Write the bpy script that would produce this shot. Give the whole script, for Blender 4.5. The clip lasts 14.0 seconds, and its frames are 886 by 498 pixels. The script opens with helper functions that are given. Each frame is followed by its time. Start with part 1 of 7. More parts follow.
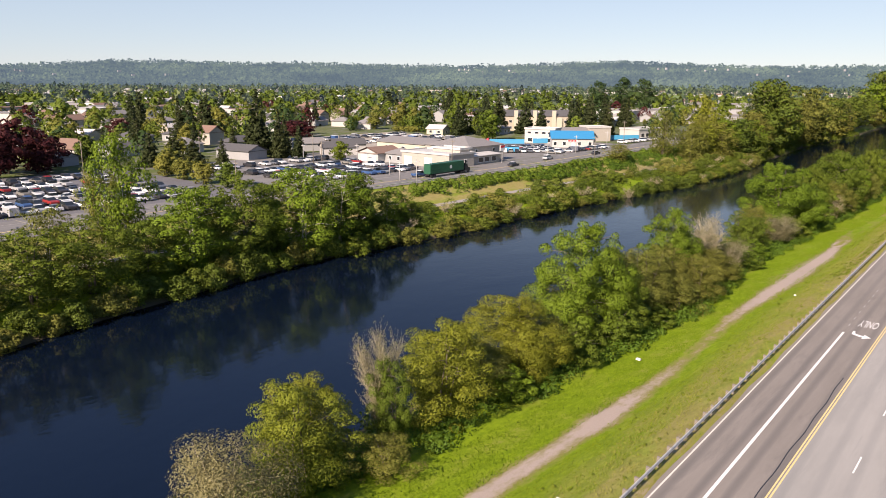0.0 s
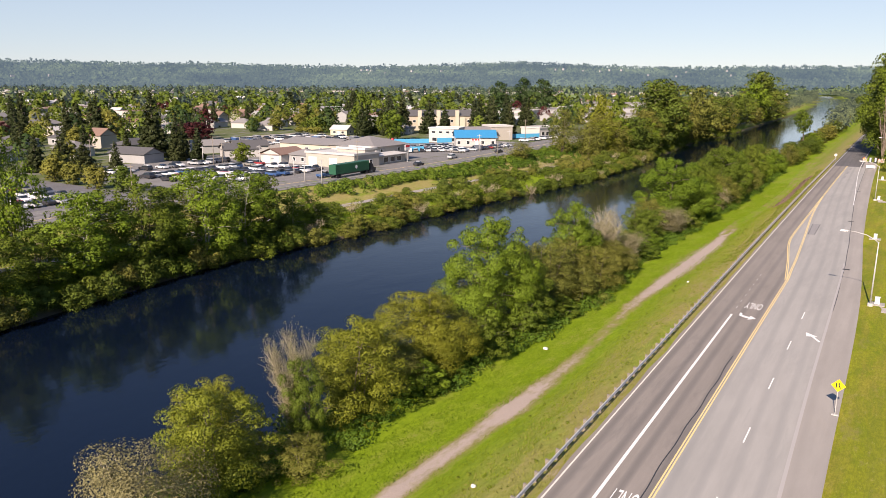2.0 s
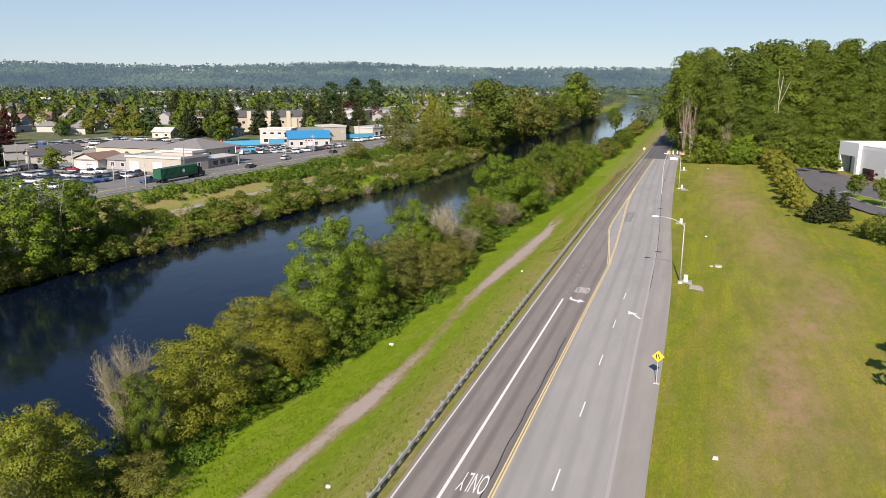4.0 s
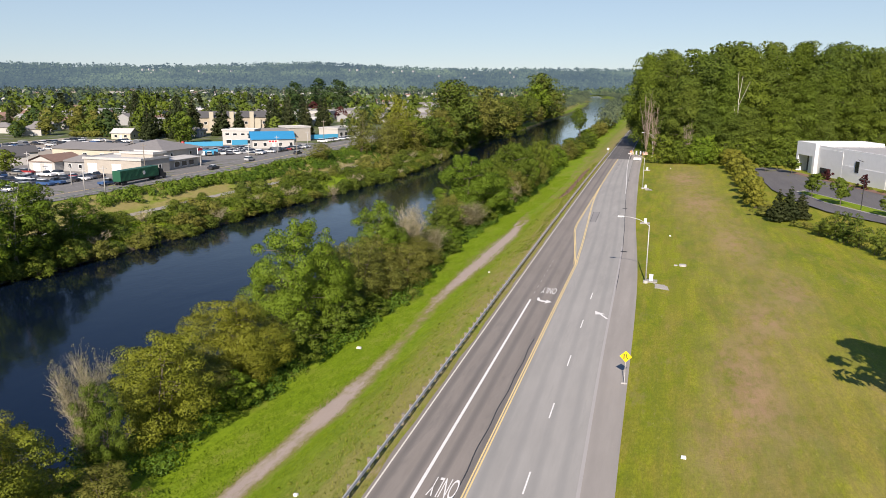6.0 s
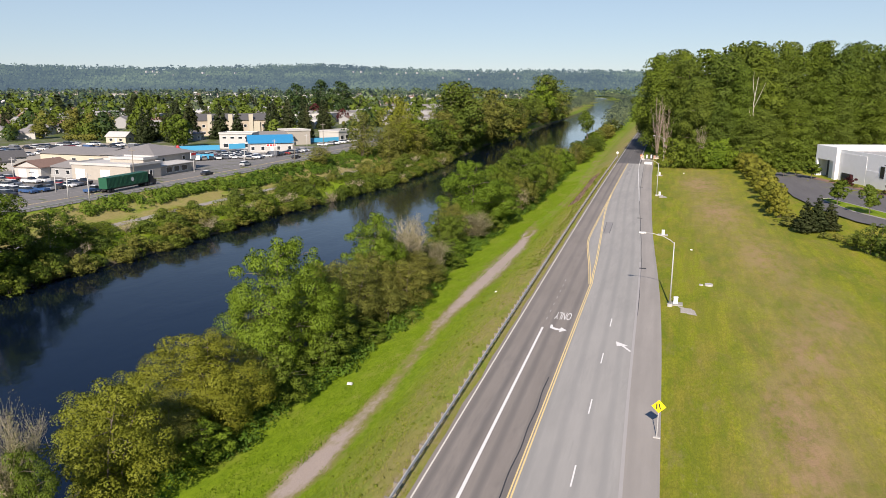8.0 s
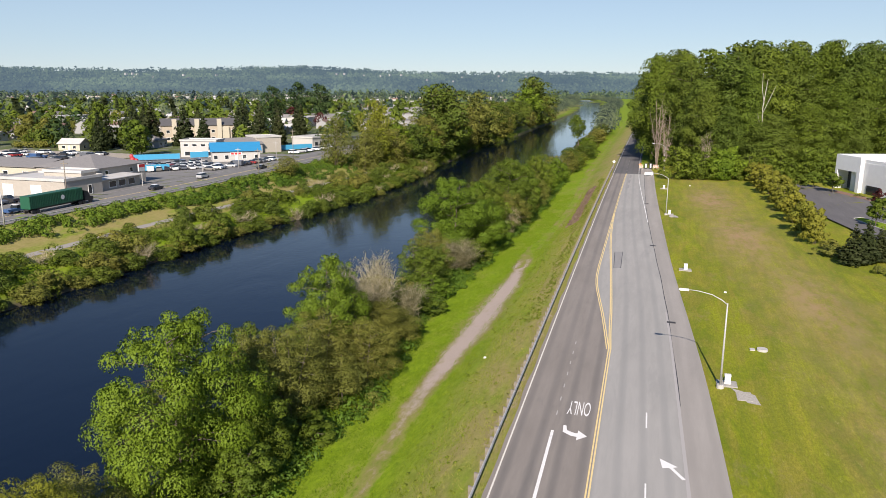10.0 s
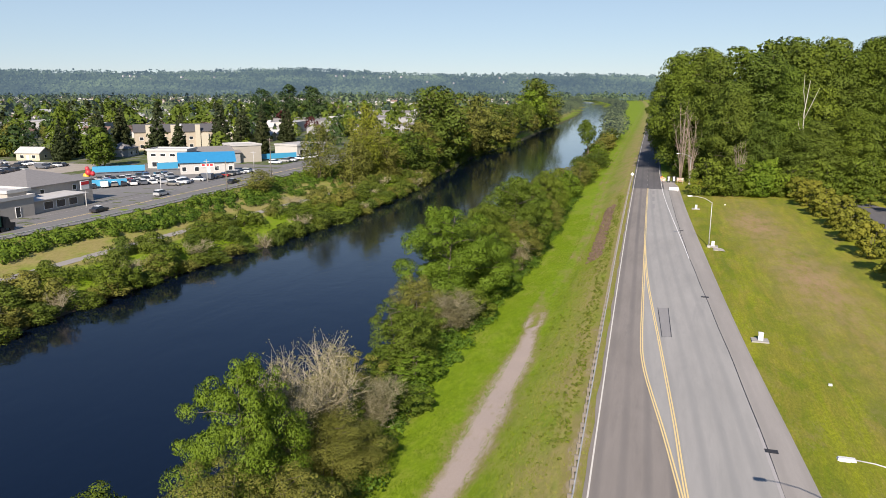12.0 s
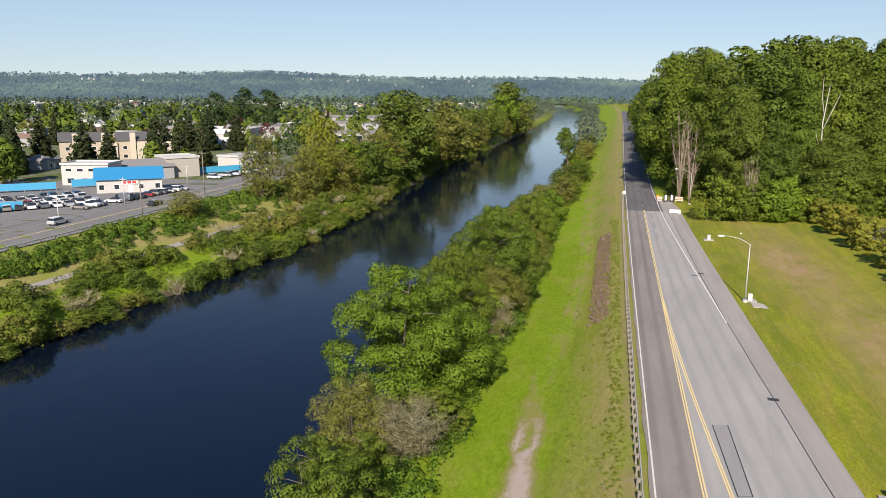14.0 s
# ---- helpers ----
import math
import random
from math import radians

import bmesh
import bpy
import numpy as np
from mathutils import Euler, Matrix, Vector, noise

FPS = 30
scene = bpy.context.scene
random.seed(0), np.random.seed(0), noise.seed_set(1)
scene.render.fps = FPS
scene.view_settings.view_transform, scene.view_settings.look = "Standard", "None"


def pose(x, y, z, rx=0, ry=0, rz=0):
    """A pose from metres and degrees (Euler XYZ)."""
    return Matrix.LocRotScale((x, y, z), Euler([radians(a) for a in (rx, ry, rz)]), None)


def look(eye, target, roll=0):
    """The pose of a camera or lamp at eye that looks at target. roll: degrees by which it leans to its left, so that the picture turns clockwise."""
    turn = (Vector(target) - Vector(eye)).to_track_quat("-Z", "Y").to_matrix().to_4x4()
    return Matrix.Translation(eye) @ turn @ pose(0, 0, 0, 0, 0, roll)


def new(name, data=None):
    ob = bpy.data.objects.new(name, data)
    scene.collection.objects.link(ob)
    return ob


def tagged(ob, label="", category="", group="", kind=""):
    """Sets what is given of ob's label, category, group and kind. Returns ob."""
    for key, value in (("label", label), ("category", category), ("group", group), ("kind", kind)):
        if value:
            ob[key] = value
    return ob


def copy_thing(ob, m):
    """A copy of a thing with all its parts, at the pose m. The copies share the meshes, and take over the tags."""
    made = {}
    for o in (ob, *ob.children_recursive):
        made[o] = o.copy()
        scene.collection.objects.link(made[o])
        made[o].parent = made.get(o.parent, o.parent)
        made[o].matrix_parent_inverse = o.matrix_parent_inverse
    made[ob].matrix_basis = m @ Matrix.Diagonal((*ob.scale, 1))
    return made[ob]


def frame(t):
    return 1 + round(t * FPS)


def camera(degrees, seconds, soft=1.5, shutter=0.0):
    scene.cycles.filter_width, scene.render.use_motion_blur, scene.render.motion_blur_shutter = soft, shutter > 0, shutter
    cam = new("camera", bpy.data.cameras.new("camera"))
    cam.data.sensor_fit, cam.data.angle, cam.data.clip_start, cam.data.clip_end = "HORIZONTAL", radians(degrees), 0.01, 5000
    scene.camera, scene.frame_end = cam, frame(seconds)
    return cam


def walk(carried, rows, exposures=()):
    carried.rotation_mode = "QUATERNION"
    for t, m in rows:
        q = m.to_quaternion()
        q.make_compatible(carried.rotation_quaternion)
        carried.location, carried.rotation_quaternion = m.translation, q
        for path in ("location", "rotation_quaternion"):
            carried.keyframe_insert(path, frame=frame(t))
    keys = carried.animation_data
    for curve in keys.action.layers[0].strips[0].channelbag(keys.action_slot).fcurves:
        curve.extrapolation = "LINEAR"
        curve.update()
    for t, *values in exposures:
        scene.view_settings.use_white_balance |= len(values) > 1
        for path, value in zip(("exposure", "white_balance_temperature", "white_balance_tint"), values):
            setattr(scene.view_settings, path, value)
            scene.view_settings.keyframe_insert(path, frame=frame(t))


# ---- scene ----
cam = camera(62.2, 14.0, soft=0.9)
# seconds, eye in metres, yaw, pitch and roll in degrees
PATH = [
    (0, -0.053, 1.974, 27.441, 40.279, -12.824, 0.40),
    (0.5, 0.033, 1.850, 27.421, 40.238, -12.796, 0.40),
    (1, 0.156, 1.708, 27.376, 40.569, -12.801, 0.30),
    (1.5, 0.284, 1.500, 27.325, 40.863, -12.797, 0.30),
    (1.6, 0.280, 1.459, 27.300, 40.920, -12.785, 0.30),
    (1.7, 0.277, 1.418, 27.276, 40.900, -12.773, 0.30),
    (1.8, 0.274, 1.378, 27.251, 38.549, -12.761, 0.30),
    (1.9, 0.271, 1.337, 27.227, 36.273, -12.749, 0.30),
    (2, 0.268, 1.297, 27.203, 32.900, -12.737, 0.30),
    (2.1, 0.264, 1.256, 27.178, 31.018, -12.725, 0.30),
    (2.2, 0.262, 1.215, 27.154, 28.879, -12.713, 0.30),
    (2.3, 0.258, 1.175, 27.129, 26.489, -12.701, 0.30),
    (2.4, 0.255, 1.134, 27.105, 24.727, -12.689, 0.30),
    (2.5, 0.252, 1.093, 27.080, 23.846, -12.677, 0.30),
    (3, 0.156, 1.012, 27.024, 24.070, -12.677, 0.30),
    (3.5, 0.225, 0.935, 27.005, 23.530, -12.652, 0.30),
    (3.6, 0.205, 0.914, 27.006, 23.330, -12.652, 0.30),
    (3.7, 0.182, 0.893, 27.008, 22.920, -12.652, 0.30),
    (3.8, 0.160, 0.872, 27.010, 21.860, -12.651, 0.30),
    (3.9, 0.137, 0.851, 27.012, 20.500, -12.651, 0.30),
    (4, 0.114, 0.830, 27.014, 20.051, -12.651, 0.30),
    (4.2, 0.100, 0.800, 27.016, 20.100, -12.651, 0.30),
    (6.3, -0.330, 1.640, 27.058, 17.190, -12.591, 0.40),
    (6.5, -0.463, 2.105, 27.062, 17.284, -12.590, 0.40),
    (7, -1.028, 4.144, 27.079, 17.442, -12.593, 0.30),
    (7.5, -1.940, 7.262, 27.120, 17.590, -12.561, 0.40),
    (8, -3.016, 11.293, 27.111, 17.683, -12.478, 0.30),
    (8.2, -3.430, 13.150, 27.120, 17.690, -12.455, 0.30),
    (10.3, -10.480, 40.080, 27.435, 16.420, -12.302, 0.30),
    (10.5, -11.125, 42.888, 27.458, 16.441, -12.300, 0.30),
    (11, -12.879, 50.310, 27.573, 16.525, -12.294, 0.30),
    (11.5, -14.808, 58.122, 27.731, 16.553, -12.209, 0.20),
    (12, -16.774, 66.143, 27.874, 16.581, -12.179, 0.20),
    (12.5, -18.758, 74.352, 28.042, 16.581, -12.123, 0.20),
    (13, -20.651, 82.557, 28.178, 16.545, -12.063, 0.30),
    (13.1, -21.040, 84.200, 28.199, 15.000, -12.052, 0.28),
    (13.2, -21.420, 85.860, 28.220, 14.260, -12.040, 0.26),
    (13.3, -21.810, 87.520, 28.240, 14.230, -12.029, 0.24),
    (13.5, -22.578, 90.838, 28.280, 14.235, -12.006, 0.20),
    (14, -24.440, 99.203, 28.379, 14.228, -11.917, 0.30),
]


def aim(x, y, z, yaw, pitch, roll):
    a, p = radians(yaw), radians(pitch)
    return look((x, y, z), (x - math.sin(a) * math.cos(p), y + math.cos(a) * math.cos(p), z + math.sin(p)), roll)


walk(cam, [(t, aim(x, y, z, yaw, pitch, roll)) for t, x, y, z, yaw, pitch, roll in PATH], exposures=((0, 0.84, 7450, 21), (1.6, 0.84, 7450, 21), (2.6, 0.74, 7250, 19), (3.6, 0.60, 6900, 14.5), (8.2, 0.60, 6900, 14.5), (10.3, 0.62, 6800, 13.5), (14, 0.64, 6800, 13.5)))

# ---- light ----
SUN_ELEVATION, SUN_AZIMUTH = radians(32.5), radians(173)
world = bpy.data.worlds.new("sky")
scene.world = world
world.use_nodes = True
wn = world.node_tree.nodes
wn.clear()
sky = wn.new("ShaderNodeTexSky")
sky.sky_type, sky.sun_disc = "NISHITA", False
sky.sun_elevation, sky.sun_rotation = SUN_ELEVATION, SUN_AZIMUTH
sky.altitude, sky.air_density, sky.dust_density, sky.ozone_density = 2000, 1.1, 0.25, 2.2
back = wn.new("ShaderNodeBackground")
back.inputs["Strength"].default_value = 0.051
wout = wn.new("ShaderNodeOutputWorld")
tint = wn.new("ShaderNodeMix")
tint.data_type = "RGBA"  # thin even haze over the clear sky
tint.inputs[7].default_value = (7.3, 10.2, 13.5, 1)
way = wn.new("ShaderNodeTexCoord")
height = wn.new("ShaderNodeSeparateXYZ")
world.node_tree.links.new(way.outputs["Generated"], height.inputs[0])
veil = wn.new("ShaderNodeMapRange")
veil.interpolation_type = "SMOOTHSTEP"
for socket, value in zip(veil.inputs[1:5], (0.08, 0.30, 0.46, 0.04)):
    socket.default_value = value
world.node_tree.links.new(height.outputs[2], veil.inputs[0])
world.node_tree.links.new(veil.outputs[0], tint.inputs[0])
world.node_tree.links.new(sky.outputs[0], tint.inputs[6])
deep = wn.new("ShaderNodeMix")
deep.data_type = "RGBA"  # the clear blue overhead
deep.inputs[7].default_value = (1.6, 5.2, 14.5, 1)
clear = wn.new("ShaderNodeMapRange")
clear.interpolation_type = "SMOOTHSTEP"
for socket, value in zip(clear.inputs[1:5], (0.12, 0.5, 0.0, 0.22)):
    socket.default_value = value
world.node_tree.links.new(height.outputs[2], clear.inputs[0])
world.node_tree.links.new(clear.outputs[0], deep.inputs[0])
world.node_tree.links.new(tint.outputs[2], deep.inputs[6])
world.node_tree.links.new(deep.outputs[2], back.inputs[0])
world.node_tree.links.new(back.outputs[0], wout.inputs[0])
sun_data = bpy.data.lights.new("sun", "SUN")
sun_data.energy, sun_data.angle, sun_data.color = 5.0, radians(0.5), (1.0, 0.93, 0.84)
sun = new("sun", sun_data)
sun.matrix_world = look((20, -140, 95), (20 - 0.125 * 100, -140 + 0.992 * 100, 95 - 100 * math.tan(SUN_ELEVATION)))


# ---- materials ----
def rgb(c):
    return (c[0], c[1], c[2], 1.0)


class Nodes:
    """A small builder of node materials."""

    def __init__(self, name, rough=0.8, metal=0.0, spec=0.5):
        self.mat = bpy.data.materials.new(name)
        self.mat.use_nodes = True
        self.tree = self.mat.node_tree
        self.tree.nodes.clear()
        self.out = self.add("ShaderNodeOutputMaterial")
        self.bsdf = self.add("ShaderNodeBsdfPrincipled")
        self.bsdf.inputs["Roughness"].default_value = rough
        self.bsdf.inputs["Metallic"].default_value = metal
        self.bsdf.inputs["Specular IOR Level"].default_value = spec
        self.link(self.bsdf.outputs[0], self.out.inputs[0])
        self.coord = self.add("ShaderNodeTexCoord")

    def add(self, kind):
        return self.tree.nodes.new(kind)

    def link(self, a, b):
        self.tree.links.new(a, b)

    def put(self, value, socket):
        if hasattr(value, "links"):
            self.link(value, socket)
        elif isinstance(value, tuple):
            socket.default_value = rgb(value)
        else:
            socket.default_value = value

    def noise(self, scale, detail=4.0, rough=0.6, space="Object", stretch=(1, 1, 1), warp=0.0):
        m = self.add("ShaderNodeMapping")
        m.inputs["Scale"].default_value = stretch
        self.link(self.coord.outputs[space], m.inputs[0])
        n = self.add("ShaderNodeTexNoise")
        n.inputs["Scale"].default_value, n.inputs["Detail"].default_value = scale, detail
        n.inputs["Roughness"].default_value, n.inputs["Distortion"].default_value = rough, warp
        self.link(m.outputs[0], n.inputs["Vector"])
        return n.outputs["Fac"]

    def ramp(self, fac, low, high):
        r = self.add("ShaderNodeMapRange")
        r.inputs["From Min"].default_value, r.inputs["From Max"].default_value = low, high
        self.put(fac, r.inputs["Value"])
        return r.outputs[0]

    def mix(self, fac, a, b, mode="MIX"):
        m = self.add("ShaderNodeMix")
        m.data_type, m.blend_type = "RGBA", mode
        self.put(fac, m.inputs[0])
        self.put(a, m.inputs[6])
        self.put(b, m.inputs[7])
        return m.outputs[2]

    def math(self, op, a, b):
        m = self.add("ShaderNodeMath")
        m.operation = op
        self.put(a, m.inputs[0])
        self.put(b, m.inputs[1])
        return m.outputs[0]

    def attr(self, name):
        a = self.add("ShaderNodeAttribute")
        a.attribute_name = name
        return a.outputs["Fac"]

    def island(self):
        return self.add("ShaderNodeNewGeometry").outputs["Random Per Island"]

    def object_random(self):
        return self.add("ShaderNodeObjectInfo").outputs["Random"]

    def colour(self, value):
        self.put(value, self.bsdf.inputs["Base Color"])
        return self

    def bump(self, height, strength=0.3, distance=0.05):
        b = self.add("ShaderNodeBump")
        b.inputs["Strength"].default_value, b.inputs["Distance"].default_value = strength, distance
        self.put(height, b.inputs["Height"])
        self.link(b.outputs[0], self.bsdf.inputs["Normal"])
        return self


def plain(name, colour, rough=0.6, metal=0.0, vary=0.12, scale=3.0, spec=0.5, bump=0.0):
    """A surface of one colour with mottling at two scales."""
    n = Nodes(name, rough, metal, spec)
    a = n.math("ADD", n.math("MULTIPLY", n.noise(scale), 0.6), n.math("MULTIPLY", n.noise(scale * 9, 2.0), 0.4))
    dark = tuple(c * (1 - vary) for c in colour)
    light = tuple(min(1.0, c * (1 + vary)) for c in colour)
    n.colour(n.mix(n.ramp(a, 0.3, 0.7), dark, light))
    if bump:
        n.bump(n.noise(scale * 9, 3.0), bump, 0.02)
    return n.mat


def leaf_material(name, dark, light, translucent=0.12):
    n = Nodes(name, 0.6, 0.0, 0.12)
    low = tuple(d * 0.5 + l * 0.5 for d, l in zip(dark, light))
    high = tuple(d * 0.45 + l * 0.55 for d, l in zip(dark, light))
    speck = n.math("MULTIPLY", n.island(), 0.6)
    base = n.mix(n.attr("tone"), n.mix(speck, dark, low), n.mix(speck, high, light))
    patch = n.ramp(n.noise(0.35, 3.0), 0.35, 0.65)
    base = n.mix(n.math("MULTIPLY", patch, 0.25), base, tuple(c * 0.8 for c in dark))
    shift = n.ramp(n.object_random(), 0.0, 1.0)
    base = n.mix(n.math("MULTIPLY", shift, 0.42), base, (light[0] * 1.2, light[1] * 1.0, light[2] * 0.9))
    other = n.math("MODULO", n.math("MULTIPLY", n.object_random(), 7.31), 1.0)
    base = n.mix(n.math("MULTIPLY", other, 0.28), base, tuple(c * 0.7 for c in dark))
    n.colour(base)
    t = n.add("ShaderNodeBsdfTranslucent")
    n.put(n.mix(0.4, base, (light[0] * 1.1, light[1] * 1.2, light[2] * 0.7)), t.inputs[0])
    m = n.add("ShaderNodeMixShader")
    m.inputs[0].default_value = translucent
    n.link(n.bsdf.outputs[0], m.inputs[1])
    n.link(t.outputs[0], m.inputs[2])
    n.link(m.outputs[0], n.out.inputs[0])
    return n.mat


LEAF_BRIGHT = leaf_material("leaf_bright", (0.071, 0.128, 0.011), (0.172, 0.260, 0.024))
LEAF_GREEN = leaf_material("leaf_green", (0.059, 0.094, 0.011), (0.146, 0.204, 0.024))
LEAF_OLIVE = leaf_material("leaf_olive", (0.093, 0.106, 0.019), (0.222, 0.232, 0.051))
LEAF_YELLOW = leaf_material("leaf_yellow", (0.099, 0.123, 0.012), (0.236, 0.264, 0.031))
LEAF_GREY = leaf_material("leaf_grey", (0.142, 0.138, 0.066), (0.260, 0.248, 0.119))
LEAF_DARK = leaf_material("leaf_dark", (0.022, 0.048, 0.016), (0.060, 0.100, 0.028))
LEAF_WOOD = leaf_material("leaf_wood", (0.055, 0.088, 0.014), (0.136, 0.188, 0.027))
LEAF_SPRUCE = leaf_material("leaf_spruce", (0.023, 0.036, 0.013), (0.059, 0.074, 0.027), 0.15)
LEAF_RED = leaf_material("leaf_red", (0.035, 0.010, 0.012), (0.090, 0.025, 0.026), 0.2)
LEAF_BRAMBLE = leaf_material("leaf_bramble", (0.047, 0.099, 0.010), (0.135, 0.220, 0.026))
BARK = plain("bark", (0.13, 0.105, 0.08), 0.9, vary=0.35, scale=2.0, bump=0.5)
BARK_PALE = plain("bark_pale", (0.42, 0.39, 0.33), 0.85, vary=0.3, scale=2.0, bump=0.3)
WEED = leaf_material("leaf_weed", (0.105, 0.150, 0.014), (0.225, 0.265, 0.036))
TWIG = plain("twig", (0.36, 0.312, 0.205), 0.9, vary=0.3, scale=1.5)


def ground_material():
    n = Nodes("meadow", 0.95, 0.0, 0.15)
    fine = n.noise(2.2, 6.0, 0.75, stretch=(1.0, 0.4, 1.0))
    mid = n.noise(0.26, 5.0, 0.65, stretch=(1.0, 0.4, 1.0))
    wide = n.noise(0.045, 4.0, 0.6)
    grass = n.mix(n.ramp(fine, 0.30, 0.70), (0.096, 0.164, 0.005), (0.198, 0.284, 0.012))
    grass = n.mix(n.math("MULTIPLY", n.ramp(mid, 0.45, 0.72), 0.45), grass, (0.250, 0.262, 0.042))
    dry = n.mix(n.ramp(fine, 0.3, 0.7), (0.200, 0.178, 0.052), (0.325, 0.272, 0.110))
    lawn = n.mix(n.ramp(fine, 0.25, 0.75), (0.182, 0.208, 0.008), (0.302, 0.315, 0.020))
    soil = n.mix(n.ramp(mid, 0.3, 0.7), (0.290, 0.178, 0.112), (0.330, 0.232, 0.115))
    lawn = n.mix(n.math("MULTIPLY", n.ramp(n.noise(0.16, 6.0, 0.7, stretch=(1.0, 0.28, 1.0), warp=0.5), 0.42, 0.56), 0.8), lawn, (0.118, 0.165, 0.009))
    broad = n.noise(0.09, 4.0, 0.65, stretch=(1.0, 0.5, 1.0), warp=0.6)
    lawn = n.mix(n.math("MULTIPLY", n.ramp(n.noise(0.36, 8.0, 0.72, stretch=(1.0, 0.25, 1.0), warp=0.5), 0.48, 0.58), 0.5), lawn, (0.300, 0.222, 0.048))
    lawn = n.mix(n.math("MULTIPLY", n.ramp(broad, 0.48, 0.60), 0.45), lawn, (0.305, 0.280, 0.026))
    worn = n.noise(0.21, 7.0, 0.75, stretch=(1.0, 0.45, 1.0), warp=0.8)
    lawn = n.mix(n.math("MULTIPLY", n.ramp(worn, 0.56, 0.68), 0.5), lawn, (0.300, 0.215, 0.085))
    mow = n.noise(0.9, 3.0, 0.6, stretch=(1.0, 0.06, 1.0))
    lawn = n.mix(n.math("MULTIPLY", n.ramp(mow, 0.42, 0.6), 0.4), lawn, (0.135, 0.155, 0.020))
    blade = n.noise(5.5, 4.0, 0.8, stretch=(1.0, 0.3, 1.0))
    lawn = n.mix(n.math("MULTIPLY", n.ramp(blade, 0.42, 0.58), 0.5), lawn, (0.108, 0.122, 0.010))
    lawn = n.mix(n.math("MULTIPLY", n.ramp(n.noise(2.6, 5.0, 0.8, stretch=(1.0, 0.3, 1.0)), 0.60, 0.72), 0.5), lawn, (0.42, 0.37, 0.14))
    base = n.mix(n.attr("lawn"), grass, lawn)
    spread = n.math("MULTIPLY", n.attr("dry"), n.ramp(mid, 0.25, 0.55))
    base = n.mix(spread, base, dry)
    base = n.mix(n.math("MULTIPLY", n.attr("bare"), n.ramp(n.math("ADD", n.math("MULTIPLY", n.noise(0.9, 8.0, 0.78, stretch=(1.0, 0.35, 1.0)), 1.0), n.math("MULTIPLY", mid, 0.6)), 0.55, 0.90)), base, soil)
    edge = n.math("ADD", n.attr("dirt"), n.math("MULTIPLY", n.math("SUBTRACT", fine, 0.5), 0.9))
    gravel = n.mix(n.noise(9.0, 3.0, 0.8), (0.275, 0.215, 0.178), (0.445, 0.375, 0.325))
    edge = n.math("ADD", edge, n.math("MULTIPLY", n.math("SUBTRACT", mid, 0.5), 1.3))
    base = n.mix(n.math("MULTIPLY", n.ramp(edge, 0.10, 0.5), 0.8), base, (0.225, 0.180, 0.080))
    base = n.mix(n.ramp(edge, 0.45, 0.85), base, gravel)
    mud = n.mix(fine, (0.045, 0.038, 0.026), (0.110, 0.095, 0.060))
    base = n.mix(n.attr("mud"), base, mud)
    town = n.mix(n.ramp(wide, 0.4, 0.6), (0.11, 0.125, 0.045), (0.085, 0.115, 0.032))
    town = n.mix(n.ramp(mid, 0.5, 0.6), town, (0.17, 0.165, 0.145))
    base = n.mix(n.attr("town"), base, town)
    n.colour(base)
    n.bump(n.math("ADD", n.math("MULTIPLY", n.noise(3.5, 5.0, 0.8), 0.6), n.math("MULTIPLY", mid, 0.8)), 0.55, 0.18)
    return n.mat


def asphalt(name, dark, light, track):
    """Worn asphalt: aggregate grain, patches and tyre tracks lengthwise."""
    n = Nodes(name, 0.85, 0.0, 0.3)
    grain = n.noise(14.0, 4.0, 0.85)
    blotch = n.math("ADD", n.math("MULTIPLY", n.noise(0.16, 5.0, 0.7, stretch=(1.0, 0.25, 1.0)), 0.6), n.math("MULTIPLY", n.noise(0.9, 4.0, 0.7, stretch=(1.0, 0.10, 1.0)), 0.4))
    base = n.mix(n.ramp(blotch, 0.36, 0.64), dark, light)
    wave = n.add("ShaderNodeMath")
    wave.operation = "SINE"
    n.link(n.math("MULTIPLY", n.attr("across"), 2 * math.pi / 1.83), wave.inputs[0])
    streak = n.math("MULTIPLY", n.ramp(wave.outputs[0], 0.1, 1.0), n.ramp(n.noise(0.05, 3.0, 0.6, stretch=(1, 0.2, 1)), 0.2, 0.7))
    base = n.mix(n.math("MULTIPLY", streak, 0.72), base, track)
    base = n.mix(n.math("MULTIPLY", n.ramp(n.noise(0.5, 5.0, 0.75, stretch=(1.0, 0.16, 1.0), warp=0.6), 0.54, 0.74), 0.45), base, track)
    base = n.mix(n.math("MULTIPLY", n.ramp(grain, 0.35, 0.75), 0.28), base, tuple(c * 0.55 for c in dark))
    fleck = n.ramp(n.noise(34.0, 2.0, 0.5), 0.66, 0.75)
    base = n.mix(n.math("MULTIPLY", fleck, 0.3), base, (0.5, 0.48, 0.45))
    n.colour(base)
    n.bump(grain, 0.25, 0.02)
    return n.mat


GROUND = ground_material()
ASPHALT_OLD = asphalt("asphalt_old", (0.205, 0.182, 0.160), (0.272, 0.242, 0.214), (0.112, 0.106, 0.102))
ASPHALT_PALE = asphalt("asphalt_pale", (0.292, 0.283, 0.262), (0.368, 0.352, 0.326), (0.232, 0.230, 0.220))
ASPHALT_SHOULDER = asphalt("asphalt_shoulder", (0.285, 0.262, 0.236), (0.350, 0.322, 0.290), (0.255, 0.236, 0.214))
ASPHALT_DARK = asphalt("asphalt_dark", (0.105, 0.100, 0.100), (0.145, 0.138, 0.136), (0.085, 0.083, 0.085))
ASPHALT_LOT = asphalt("asphalt_lot", (0.120, 0.118, 0.125), (0.165, 0.162, 0.170), (0.10, 0.10, 0.105))


